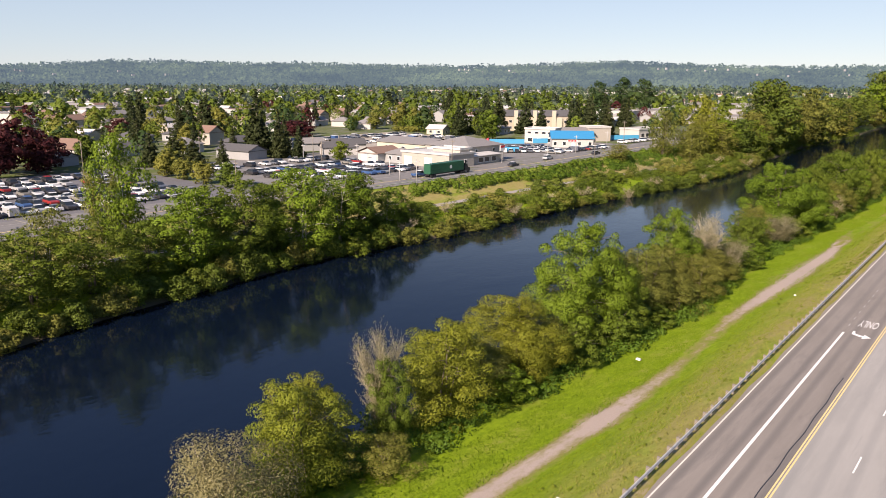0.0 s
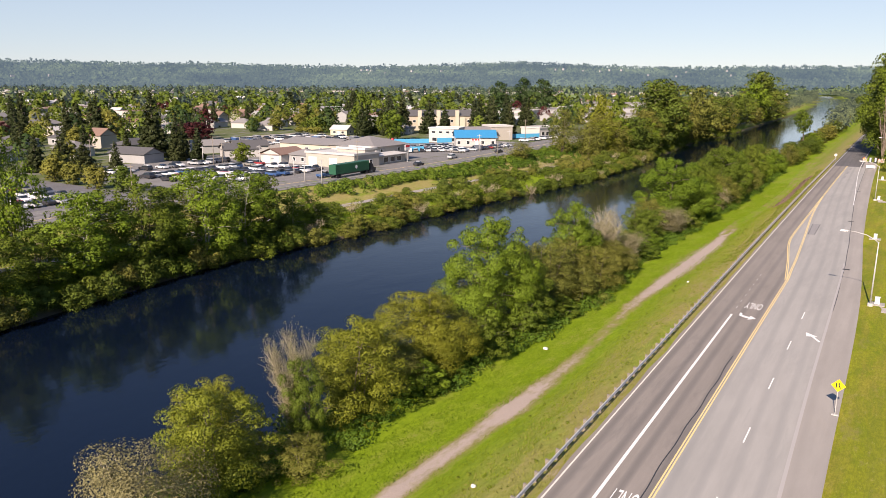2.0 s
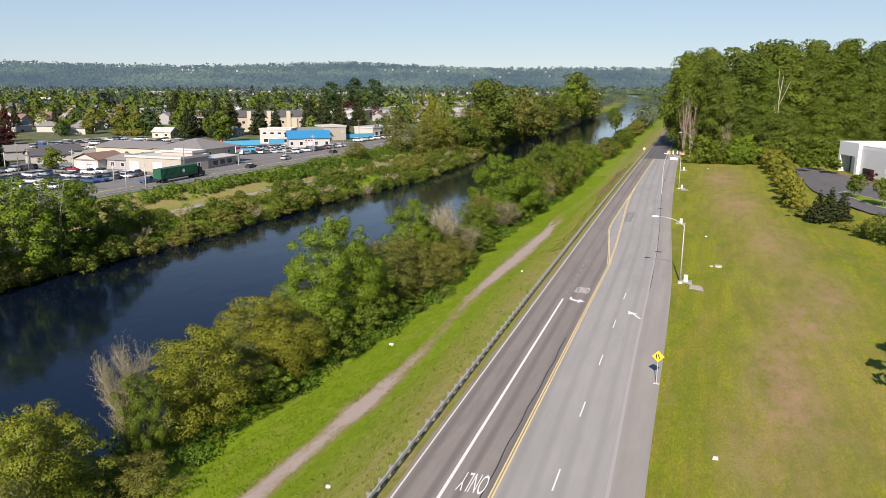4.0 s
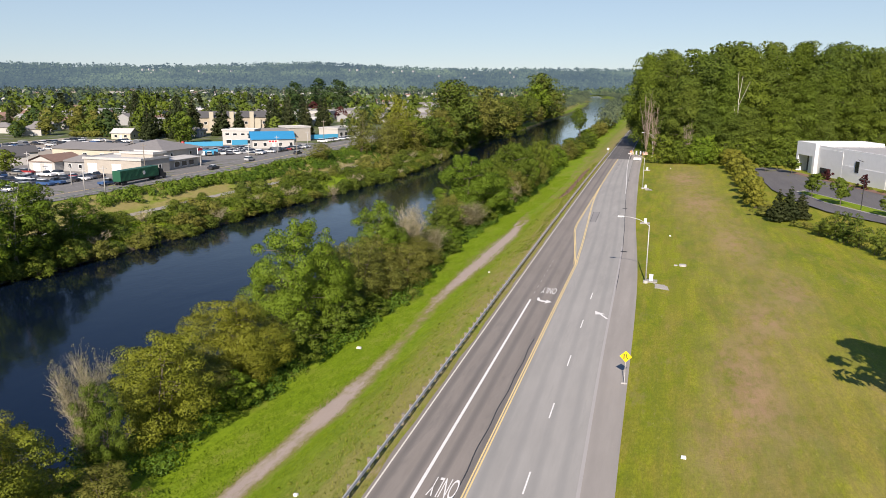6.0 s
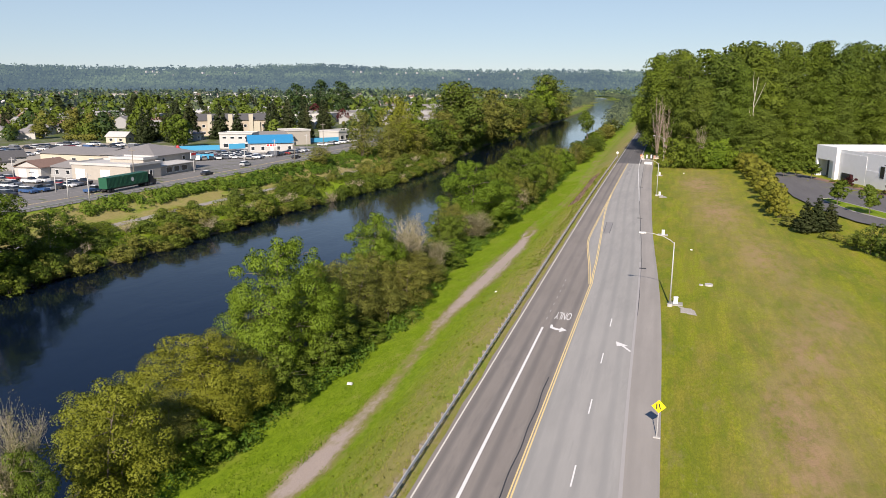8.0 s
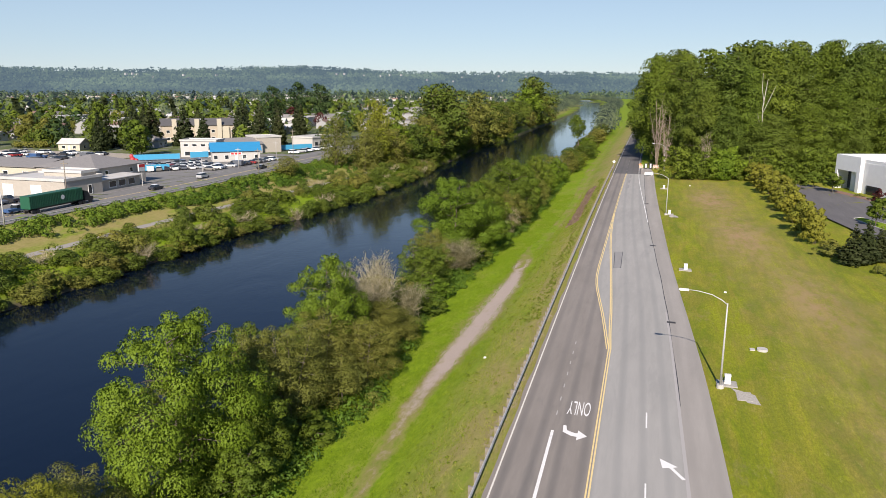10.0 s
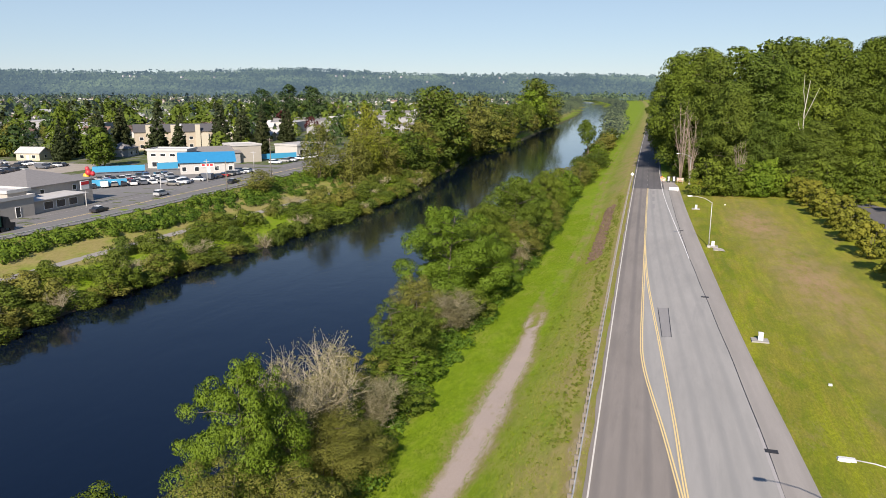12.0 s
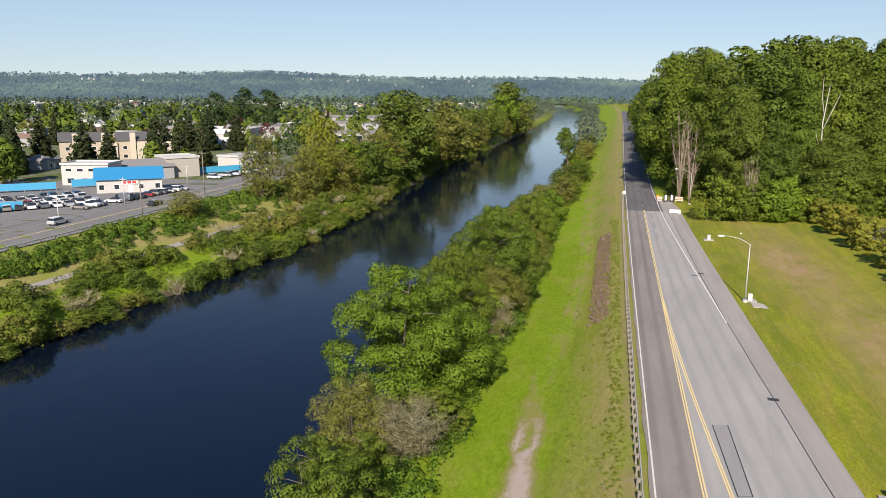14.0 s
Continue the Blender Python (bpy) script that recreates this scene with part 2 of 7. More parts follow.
def paint(name, colour):
    """Road paint with worn gaps showing the asphalt under it."""
    n = Nodes(name, 0.7)
    wear = n.ramp(n.math("ADD", n.math("MULTIPLY", n.noise(6.0, 5.0, 0.8), 0.6), n.math("MULTIPLY", n.noise(0.5), 0.4)), 0.54, 0.72)
    n.colour(n.mix(n.math("MULTIPLY", wear, 0.6), colour, (0.26, 0.25, 0.24)))
    return n.mat


PAINT_WHITE = paint("paint_white", (0.72, 0.70, 0.67))
PAINT_YELLOW = paint("paint_yellow", (0.70, 0.53, 0.24))
PAINT_WORN = paint("paint_worn", (0.62, 0.585, 0.52))
PAINT_FADED = paint("paint_faded", (0.365, 0.342, 0.322))
TAR = plain("tar", (0.035, 0.035, 0.037), 0.6)
STEEL = plain("galvanised_steel", (0.42, 0.415, 0.40), 0.55, 0.15, vary=0.25, scale=1.2)
TIMBER = plain("weathered_timber", (0.20, 0.175, 0.145), 0.9, vary=0.3, scale=4.0)
CONCRETE = plain("concrete", (0.43, 0.41, 0.38), 0.9, vary=0.15, scale=1.5, bump=0.2)
WHITE = plain("white_paint", (0.66, 0.66, 0.64), 0.5, vary=0.06)
BLACK = plain("black_paint", (0.02, 0.02, 0.022), 0.5, vary=0.2)


def water_material():
    n = Nodes("river_water", 0.07, 0.0, 0.5)
    n.bsdf.inputs["IOR"].default_value = 1.33
    silt = n.noise(0.02, 3.0)
    n.colour(n.mix(silt, (0.0014, 0.0048, 0.0135), (0.0026, 0.0056, 0.0135)))
    ripple = n.noise(1.1, 3.0, 0.55, stretch=(1.0, 0.6, 1.0), warp=0.4)
    swell = n.noise(0.16, 3.0, 0.5, stretch=(1.0, 0.5, 1.0), warp=0.8)
    n.bump(n.math("ADD", n.math("MULTIPLY", ripple, 0.35), n.math("MULTIPLY", swell, 1.0)), 0.16, 0.25)
    return n.mat


WATER = water_material()


# ---- geometry helpers ----
def curve(*knots):
    """A smooth function through (y, x) knots, straight beyond the ends."""
    ys, xs = np.array(knots, float).T
    d = np.gradient(xs, ys)

    def f(y):
        y = np.asarray(y, float)
        i = np.clip(np.searchsorted(ys, y) - 1, 0, len(ys) - 2)
        h = ys[i + 1] - ys[i]
        s = np.clip((y - ys[i]) / h, 0, 1)
        v = ((2 * s**3 - 3 * s**2 + 1) * xs[i] + (s**3 - 2 * s**2 + s) * h * d[i]
             + (3 * s**2 - 2 * s**3) * xs[i + 1] + (s**3 - s**2) * h * d[i + 1])
        v = v + np.where(y < ys[0], (y - ys[0]) * d[0], 0) + np.where(y > ys[-1], (y - ys[-1]) * d[-1], 0)
        return v

    return f


def mesh_from(name, verts, faces, material=None, smooth=False, normals=None):
    """A mesh from arrays: verts (n, 3) and faces (m, 3 or 4); normals: one to a vertex, for soft shading over a crown."""
    smooth = smooth or normals is not None
    me = bpy.data.meshes.new(name)
    verts, faces = np.asarray(verts, np.float32), np.asarray(faces, np.int32)
    k = faces.shape[1]
    me.vertices.add(len(verts))
    me.vertices.foreach_set("co", verts.ravel())
    me.loops.add(faces.size)
    me.loops.foreach_set("vertex_index", faces.ravel())
    me.polygons.add(len(faces))
    me.polygons.foreach_set("loop_start", np.arange(0, faces.size, k, dtype=np.int32))
    me.polygons.foreach_set("use_smooth", np.full(len(faces), smooth))
    me.update(calc_edges=True)
    me.validate()
    if material:
        me.materials.append(material)
    if normals is not None:
        me.normals_split_custom_set_from_vertices(np.asarray(normals, np.float32))
    return me


def set_attr(me, name, values):
    a = me.attributes.new(name, "FLOAT", "POINT")
    a.data.foreach_set("value", np.asarray(values, np.float32).ravel())


def thing(name, label, category, group="", kind="", m=None):
    """An Empty that stands for one thing."""
    ob = tagged(new(name), label, category, group, kind)
    ob.empty_display_size = 0.3
    if m is not None:
        ob.matrix_world = m
    return ob


def part(name, me, parent, label="", m=None):
    """Links a mesh or bmesh as one part under a thing or part."""
    if isinstance(me, bmesh.types.BMesh):
        data = bpy.data.meshes.new(name)
        me.to_mesh(data)
        me.free()
        me = data
    ob = new(name, me)
    ob.parent = parent
    if m is not None:
        ob.matrix_basis = m
    return tagged(ob, label)


class Shape:
    """Collects boxes, tubes and faces into one mesh with one or more materials."""

    def __init__(self):
        self.v, self.f, self.mi = [], [], []

    def face(self, pts, mi=0):
        i = len(self.v)
        self.v += [tuple(p) for p in pts]
        self.f.append(tuple(range(i, i + len(pts))))
        self.mi.append(mi)
        return self

    def box(self, x0, x1, y0, y1, z0, z1, mi=0, taper=0.0, bevel=0.0):
        i = len(self.v)
        t = taper
        self.v += [(x0, y0, z0), (x1, y0, z0), (x1, y1, z0), (x0, y1, z0),
                   (x0 + t, y0 + t, z1), (x1 - t, y0 + t, z1), (x1 - t, y1 - t, z1), (x0 + t, y1 - t, z1)]
        for q in ((3, 2, 1, 0), (4, 5, 6, 7), (0, 1, 5, 4), (1, 2, 6, 5), (2, 3, 7, 6), (3, 0, 4, 7)):
            self.f.append(tuple(i + k for k in q))
            self.mi.append(mi)
        return self

    def tube(self, pts, radii, n=6, mi=0, cap=True):
        pts = [Vector(p) for p in pts]
        first = len(self.v)
        for k, p in enumerate(pts):
            way = (pts[min(k + 1, len(pts) - 1)] - pts[max(k - 1, 0)]).normalized()
            side = way.orthogonal().normalized() if abs(way.z) < 0.9 else way.cross(Vector((0, 1, 0))).normalized()
            other = way.cross(side)
            for j in range(n):
                a = 2 * math.pi * j / n
                self.v.append(tuple(p + (side * math.cos(a) + other * math.sin(a)) * radii[k]))
        for k in range(len(pts) - 1):
            for j in range(n):
                a, b = first + k * n + j, first + k * n + (j + 1) % n
                self.f.append((a, b, b + n, a + n))
                self.mi.append(mi)
        if cap:
            self.f.append(tuple(first + (len(pts) - 1) * n + j for j in range(n)))
            self.mi.append(mi)
            self.f.append(tuple(first + j for j in reversed(range(n))))
            self.mi.append(mi)
        return self

    def mesh(self, name, *materials, smooth=False):
        me = bpy.data.meshes.new(name)
        me.from_pydata(self.v, [], self.f)
        for m in materials:
            me.materials.append(m)
        me.polygons.foreach_set("material_index", self.mi)
        me.polygons.foreach_set("use_smooth", [smooth] * len(self.f))
        me.update()
        return me


def ribbon(name, left, right, ys, z, material, across=None, columns=1):
    """A strip between two curves of y."""
    ys = np.asarray(ys, float)
    lx, rx = left(ys), right(ys)
    s = np.linspace(0, 1, columns + 1)
    x = lx[:, None] * (1 - s) + rx[:, None] * s
    zz = z(x, ys[:, None] + 0 * x) if callable(z) else np.full_like(x, z)
    v = np.stack([x, ys[:, None] + 0 * x, zz], -1).reshape(-1, 3)
    n, k = len(ys), columns + 1
    i = (np.arange(n - 1)[:, None] * k + np.arange(columns)).ravel()
    me = mesh_from(name, v, np.stack([i, i + 1, i + 1 + k, i + k], 1), material)
    if across is not None:
        set_attr(me, "across", (x - across(ys)[:, None]).ravel())
    return me


# ---- plan: lines that run along the road, x as a function of y ----
EDGE = curve((-150, -12.6), (43, -18.3), (151, -21.35), (200, -22.6), (317, -25.1), (943, -34.3), (1500, -46), (2200, -72), (4800, -300))
PAVE = curve((-150, 3.5), (48, -2.35), (105, -3.85), (156, -6.75), (206, -8.9), (253, -10.6), (303, -11.9))
JOINT = curve((-150, 0.6), (48, -4.65), (66, -5.35), (133, -7.7), (171, -9.9), (195, -11.3), (242, -13.2), (290, -14.7))
YELLOW = curve((-150, -6.8), (44, -12.05), (82, -12.85), (113, -13.5))
YELLOW_L = curve((113, -13.68), (119, -14.4), (127, -15.42), (133, -16.28), (139, -17.08), (144, -17.55), (150, -17.8), (161, -18.05), (178, -18.4), (208, -19.0), (250, -19.8), (290, -20.45))
YELLOW_R = curve((113, -13.45), (120, -13.92), (127, -14.3), (133, -14.7), (141, -15.25), (150, -15.88), (159, -16.55), (173, -17.52), (188, -18.3), (206, -18.95))
TAPER = curve((195, -11.4), (284, -16.2), (320, -17.2), (400, -18.5), (943, -26.2), (1500, -38), (2200, -64))
PATHWAY = curve((-150, -28.5), (43, -30.7), (62, -30.1), (79, -30.2), (102, -31.8), (127, -31.8), (158, -32.1), (171, -33.1), (190, -32.2), (343, -36.6), (943, -48), (1500, -60), (2200, -90), (4800, -330))
NEAR_WATER = curve((-150, -48), (0, -51.0), (137, -50.5), (174, -51), (238, -51.5), (275, -52), (458, -55), (550, -58), (950, -82), (1420, -102), (2100, -190), (4800, -600))
FAR_WATER = curve((-150, -92), (33, -102), (50, -105.5), (74, -108.5), (98, -110.3), (123, -107.3), (180, -106), (222, -102), (310, -102.5), (342, -106), (395, -109), (432, -113), (555, -114), (725, -121), (935, -128), (1040, -133), (2100, -237), (4800, -670))
FAR_PATH = curve((-150, -122), (90, -124.5), (137, -122.3), (191, -120.8), (207, -119.8), (252, -116.3), (300, -114.5), (318, -116), (412, -119), (555, -122), (935, -138), (2100, -250), (4800, -690))
FAR_RAIL = curve((-150, -138), (150, -136), (205, -133.5), (285, -135.5), (412, -140), (935, -160), (2100, -275), (4800, -720))
VEG_EDGE = curve((-150, -42), (37, -40.6), (50, -37.8), (61, -38.0), (72, -37.0), (90, -35.6), (104, -35.0), (113, -36.6), (128, -39.0), (146, -38.8), (168, -38.4), (195, -38.0), (235, -38.6), (300, -41))
WATER_LEVEL = -7.3


def ground_height(x, y):
    """The lie of the land: river bed, banks, levees, road bed, lawn, plain."""
    x, y = np.asarray(x, float), np.asarray(y, float)
    e, p, nw, fw, fp, fr = (c(y) for c in (EDGE, PATHWAY, NEAR_WATER, FAR_WATER, FAR_PATH, FAR_RAIL))
    knots = [(fr - 3, -0.02), (fr + 1.0, -0.15), (fp - 2.2, -3.45), (fp + 2.2, -3.75), (fw - 4.5, -4.9), (fw, -7.3), (fw + 4, -9.6),
             (nw - 4, -9.6), (nw, -7.3), (nw + 7, -4.7), (p - 2.5, -3.95), (p + 1.6, -3.65), (e - 3.0, -0.55), (e - 1.2, -0.12), (e, -0.12)]
    z = np.full(np.broadcast(x, y).shape, -0.02)
    for (a, za), (b, zb) in zip(knots, knots[1:]):
        s = np.clip((x - a) / np.maximum(b - a, 0.01), 0, 1)
        z = np.where((x >= a) & (x <= b), za + (zb - za) * s, z)
    z = np.where(x > e, -0.12, z)
    lawn = x - np.where(y < 303, PAVE(y), TAPER(y) + 1.2)
    z = np.where(lawn > 0, -0.05 + 0.25 * np.sin(x * 0.07 + y * 0.021) * np.clip(lawn / 20, 0, 1), z)
    return z


def build_ground():
    us = np.concatenate([[-4600, -3600, -2600, -1800, -1200, -800, -560, -400, -300, -230, -180, -150], np.arange(-126, -70, 1.5),
                         np.arange(-70, -36, 2.0), np.arange(-36, -8, 0.9), np.arange(-8, 0, 0.5), np.arange(0, 22, 2.0), np.arange(22, 82, 2.0),
                         [90, 110, 140, 180, 240, 340, 500, 800, 1300, 2200, 3600, 4800]])
    ys = np.concatenate([[-900, -500, -300, -200, -150, -110, -80, -60, -45, -35, -28, -22], np.arange(-16, 360, 1.5), np.arange(360, 600, 4),
                         np.arange(600, 1000, 12), [1020, 1080, 1150, 1250, 1400, 1600, 1900, 2300, 2900, 3600, 4300, 4900]])
    e = EDGE(ys)
    x = e[:, None] + us[None, :]
    y = ys[:, None] + 0 * x
    z = ground_height(x, y)
    rng = np.random.default_rng(5)
    off_road = (us < -1.4) | (us > 22)
    z = z + rng.normal(0, 0.05, z.shape) * off_road * (np.abs(us) < 140)
    n, k = len(ys), len(us)
    i = (np.arange(n - 1)[:, None] * k + np.arange(k - 1)).ravel()
    me = mesh_from("ground", np.stack([x, y, z], -1).reshape(-1, 3), np.stack([i, i + 1, i + 1 + k, i + k], 1), GROUND, True)
    p, fp, fr = PATHWAY(ys)[:, None], FAR_PATH(ys)[:, None], FAR_RAIL(ys)[:, None]
    worn = np.where(y < 160, 0.80 + 0.2 * np.sin(y * 0.045 + 1.9) ** 2 - 0.34 * np.exp(-((y - 86) / 17) ** 4), np.clip(0.95 - (y - 160) / 25, 0.34, 1))
    width = np.where(y < 170, 0.82 + 0.36 * np.sin(y * 0.045 + 1.9) ** 2 + 0.75 * np.exp(-((y - 134) / 22) ** 2), 0.7)
    tracks = np.where(y < 162, np.abs(x - p), np.abs(np.abs(x - p) - 0.85) * 1.6)
    dirt = np.clip(1.25 - tracks / width * 0.75, 0, 1) * worn
    set_attr(me, "dirt", np.maximum(dirt, np.clip(1.3 - np.abs(x - (e[:, None] - 1.25)) / 0.75, 0, 0.45)))
    u = x - e[:, None]
    dry = np.exp(-((u + 3.6) / (3.4 + np.clip((y - 180) / 50, 0, 2.0))) ** 2) * np.clip(0.78 + (y - 40) / 300, 0.78, 1.0) + 1.3 * np.exp(-((x - fp + 4.5) / 5.0) ** 2)
    dry = np.maximum(dry, 0.95 * ((x > fr + 0.5) & (x < fp + 4)))
    dry = np.where((u < -11) & (x > fp + 6), 0, dry)
    set_attr(me, "dry", np.clip(dry, 0, 1))
    lawn = (u > 10).astype(float)
    set_attr(me, "lawn", lawn)
    edge2 = PAVE(ys)[:, None]
    bare = 0.19 * lawn * np.exp(-((x - edge2 - 15) / 7.5) ** 2) * (y < 275) * np.clip((x - edge2 - 5) / 5, 0, 1)
    for bx, by, sx, sy, worn_out in ((7.6, 71, 2.6, 11, 0.8), (11.5, 92, 2.5, 9, 0.45), (16.5, 108, 2.5, 11, 0.5), (4.5, 56, 2.2, 8, 0.4), (12, 140, 4, 16, 0.4), (6, 185, 5, 20, 0.45), (3, 235, 5, 18, 0.5), (1, 284, 5, 8, 0.4), (21, 66, 3, 10, 0.35)):
        bare = bare + lawn * worn_out * np.exp(-((x - bx) / sx) ** 2 - ((y - by) / sy) ** 2)
    set_attr(me, "bare", np.clip(bare * 1.6, 0, 1))
    set_attr(me, "mud", np.clip((-5.6 - z) / 1.2, 0, 1))
    set_attr(me, "town", np.clip((fr - 4 - x) / 6, 0, 1))
    return tagged(new("ground", me), "grassy river banks, mown verge and valley floor", "ground", kind="structure")


build_ground()

water_y = np.concatenate([np.arange(-160, 700, 12.0), [720, 780, 850, 935, 1040, 1200, 1420, 1700, 2100, 2800, 3800, 4800]])
tagged(new("water", ribbon("water", lambda y: FAR_WATER(y) - 2, lambda y: NEAR_WATER(y) + 2, water_y, WATER_LEVEL, WATER, columns=6)),
       "dark calm river reflecting banks and blue sky", "river", kind="structure")

# ---- road ----
road = thing("road", "worn grey asphalt road with turn lane and wide shoulder", "road", kind="structure")
JOIN_Y = np.arange(-150, 289, 3.0)
mid_line = lambda y: np.where(np.asarray(y) < 113, YELLOW(y), YELLOW_L(y))
tagged(part("carriageway", ribbon("carriageway", lambda y: EDGE(y) - 0.36 + 0.07 * np.sin(y * 0.61) + 0.05 * np.sin(y * 1.7), mid_line, JOIN_Y, 0.0, ASPHALT_OLD, EDGE, 8), road), "brownish grey worn asphalt")
tagged(part("carriageway", ribbon("carriageway", mid_line, JOINT, JOIN_Y, 0.004, ASPHALT_PALE, JOINT, 8), road), "pale grey worn asphalt")
tagged(part("shoulder", ribbon("shoulder", JOINT, PAVE, JOIN_Y, -0.004, ASPHALT_SHOULDER, JOINT, 3), road), "pale reddish grey shoulder")
far_y = np.concatenate([np.arange(288, 420, 6.0), np.arange(420, 1500, 30.0)])
part("carriageway", ribbon("carriageway", lambda y: EDGE(y) - 0.5, lambda y: TAPER(y) + 0.6, far_y, 0.0, ASPHALT_DARK, EDGE, 4), road, "dark newer asphalt")
part("shoulder", ribbon("shoulder", lambda y: TAPER(y) + 0.6, lambda y: PAVE(y) - np.clip(y - 296, 0, 99) * 0.1, np.arange(288, 312, 3.0), 0.0, ASPHALT_SHOULDER, JOINT, 2), road)


def line(name, mid, width, ys, material, z=0.012):
    part(name, ribbon(name, lambda y: mid(y) - width / 2, lambda y: mid(y) + width / 2, ys, z, material), road)


line("edge_line", EDGE, 0.13, np.arange(-150, 900, 3.0), PAINT_WORN)
line("lane_line", lambda y: EDGE(y) + 2.98 + (y - 43) * 0.003, 0.24, np.arange(-20, 94, 2.0), PAINT_WHITE)
for off in (-0.11, 0.11):
    line("centre_line", lambda y, o=off: YELLOW(y) + o, 0.12, np.append(np.arange(-150, 113, 3.0), 113.0), PAINT_YELLOW)
    line("centre_line", lambda y, o=off: YELLOW_L(y) + o, 0.12, np.arange(113, 291, 2.0), PAINT_YELLOW, 0.013)
    line("centre_line", lambda y, o=off: YELLOW_R(y) + o * 0.9, 0.12, np.arange(113, 206, 2.0), PAINT_YELLOW, 0.016)
line("edge_line", lambda y: JOINT(y) - 0.12, 0.26, np.arange(-150, 130, 3.0), PAINT_FADED)
line("joint", lambda y: JOINT(y) + 0.02 + 0.03 * np.sin(np.asarray(y) * 0.31), 0.09, np.arange(100, 289, 1.5), TAR, 0.010)
line("edge_line", TAPER, 0.14, np.concatenate([np.arange(195, 420, 3.0), np.arange(420, 900, 20.0)]), PAINT_WHITE)
for k in range(-5, 5):
    y0 = 45.9 + 12.19 * k
    line("lane_dash", lambda y: -8.33 - 0.0179 * (np.asarray(y) - 46), 0.12, np.array([y0, y0 + 3.1]), PAINT_WHITE)
line("crack_seal", lambda y: YELLOW(y) - 0.62 + 0.05 * np.sin(np.asarray(y) * 0.21) + 0.05 * np.sin(np.asarray(y) * 0.83), 0.09, np.arange(-10, 78, 0.8), TAR, 0.009)


# ---- trees ----
def unit(v):
    return v / np.maximum(np.linalg.norm(v, axis=1), 1e-6)[:, None]


def leaf_cloud(rng, centres, radii, count, size, flat=0.75, heart=None):
    """Small two-sided leaf clumps on and in a set of blobs, most of them near the blobs' skins: vertices, faces, each blob's tone, and normals
    that follow the blob and, where a heart is given, the whole crown."""
    centres, radii = np.asarray(centres, float), np.asarray(radii, float)
    share = radii**2 / (radii**2).sum()
    which = rng.choice(len(radii), count, p=share)
    d = rng.normal(size=(count, 3))
    d[:, 2] += 0.45
    d = unit(d)
    r = radii[which] * rng.uniform(0.55, 1.10, count) ** 0.5
    c = centres[which] + d * r[:, None] * np.array([1, 1, flat])
    normal = unit(d + rng.normal(0, 0.42, (count, 3)) + np.array([0, 0, 0.30]))
    soft = d * 0.85 + rng.normal(0, 0.20, (count, 3)) + np.array([0, 0, 0.15])
    if heart is not None:
        soft = soft + unit(c - np.asarray(heart)) * 0.35
    soft = unit(soft)
    normal = np.where((normal * soft).sum(1)[:, None] < 0, -normal, normal)
    a = unit(np.cross(normal, rng.normal(size=(count, 3))))
    b = np.cross(normal, a)
    s = size * rng.uniform(0.6, 1.4, count)[:, None]
    a, b = a * s, b * s * rng.uniform(0.32, 0.5, count)[:, None]
    v = np.stack([c - a * 0.45 - b, c + a * 0.65, c - a * 0.45 + b], 1)
    faces = np.arange(count * 3).reshape(-1, 3)
    wrong = (np.cross(v[:, 1] - v[:, 0], v[:, 2] - v[:, 0]) * soft).sum(1) < 0
    faces[wrong] = faces[wrong][:, ::-1]
    tone = np.repeat(rng.uniform(0, 1, len(radii))[which], 3)
    return v.reshape(-1, 3), faces, tone, np.repeat(soft, 3, 0)


def crown_mesh(name, cloud, leaf):
    v, f, tone, soft = cloud
    me = mesh_from(name, v, f, leaf, normals=soft)
    set_attr(me, "tone", tone)
    return me


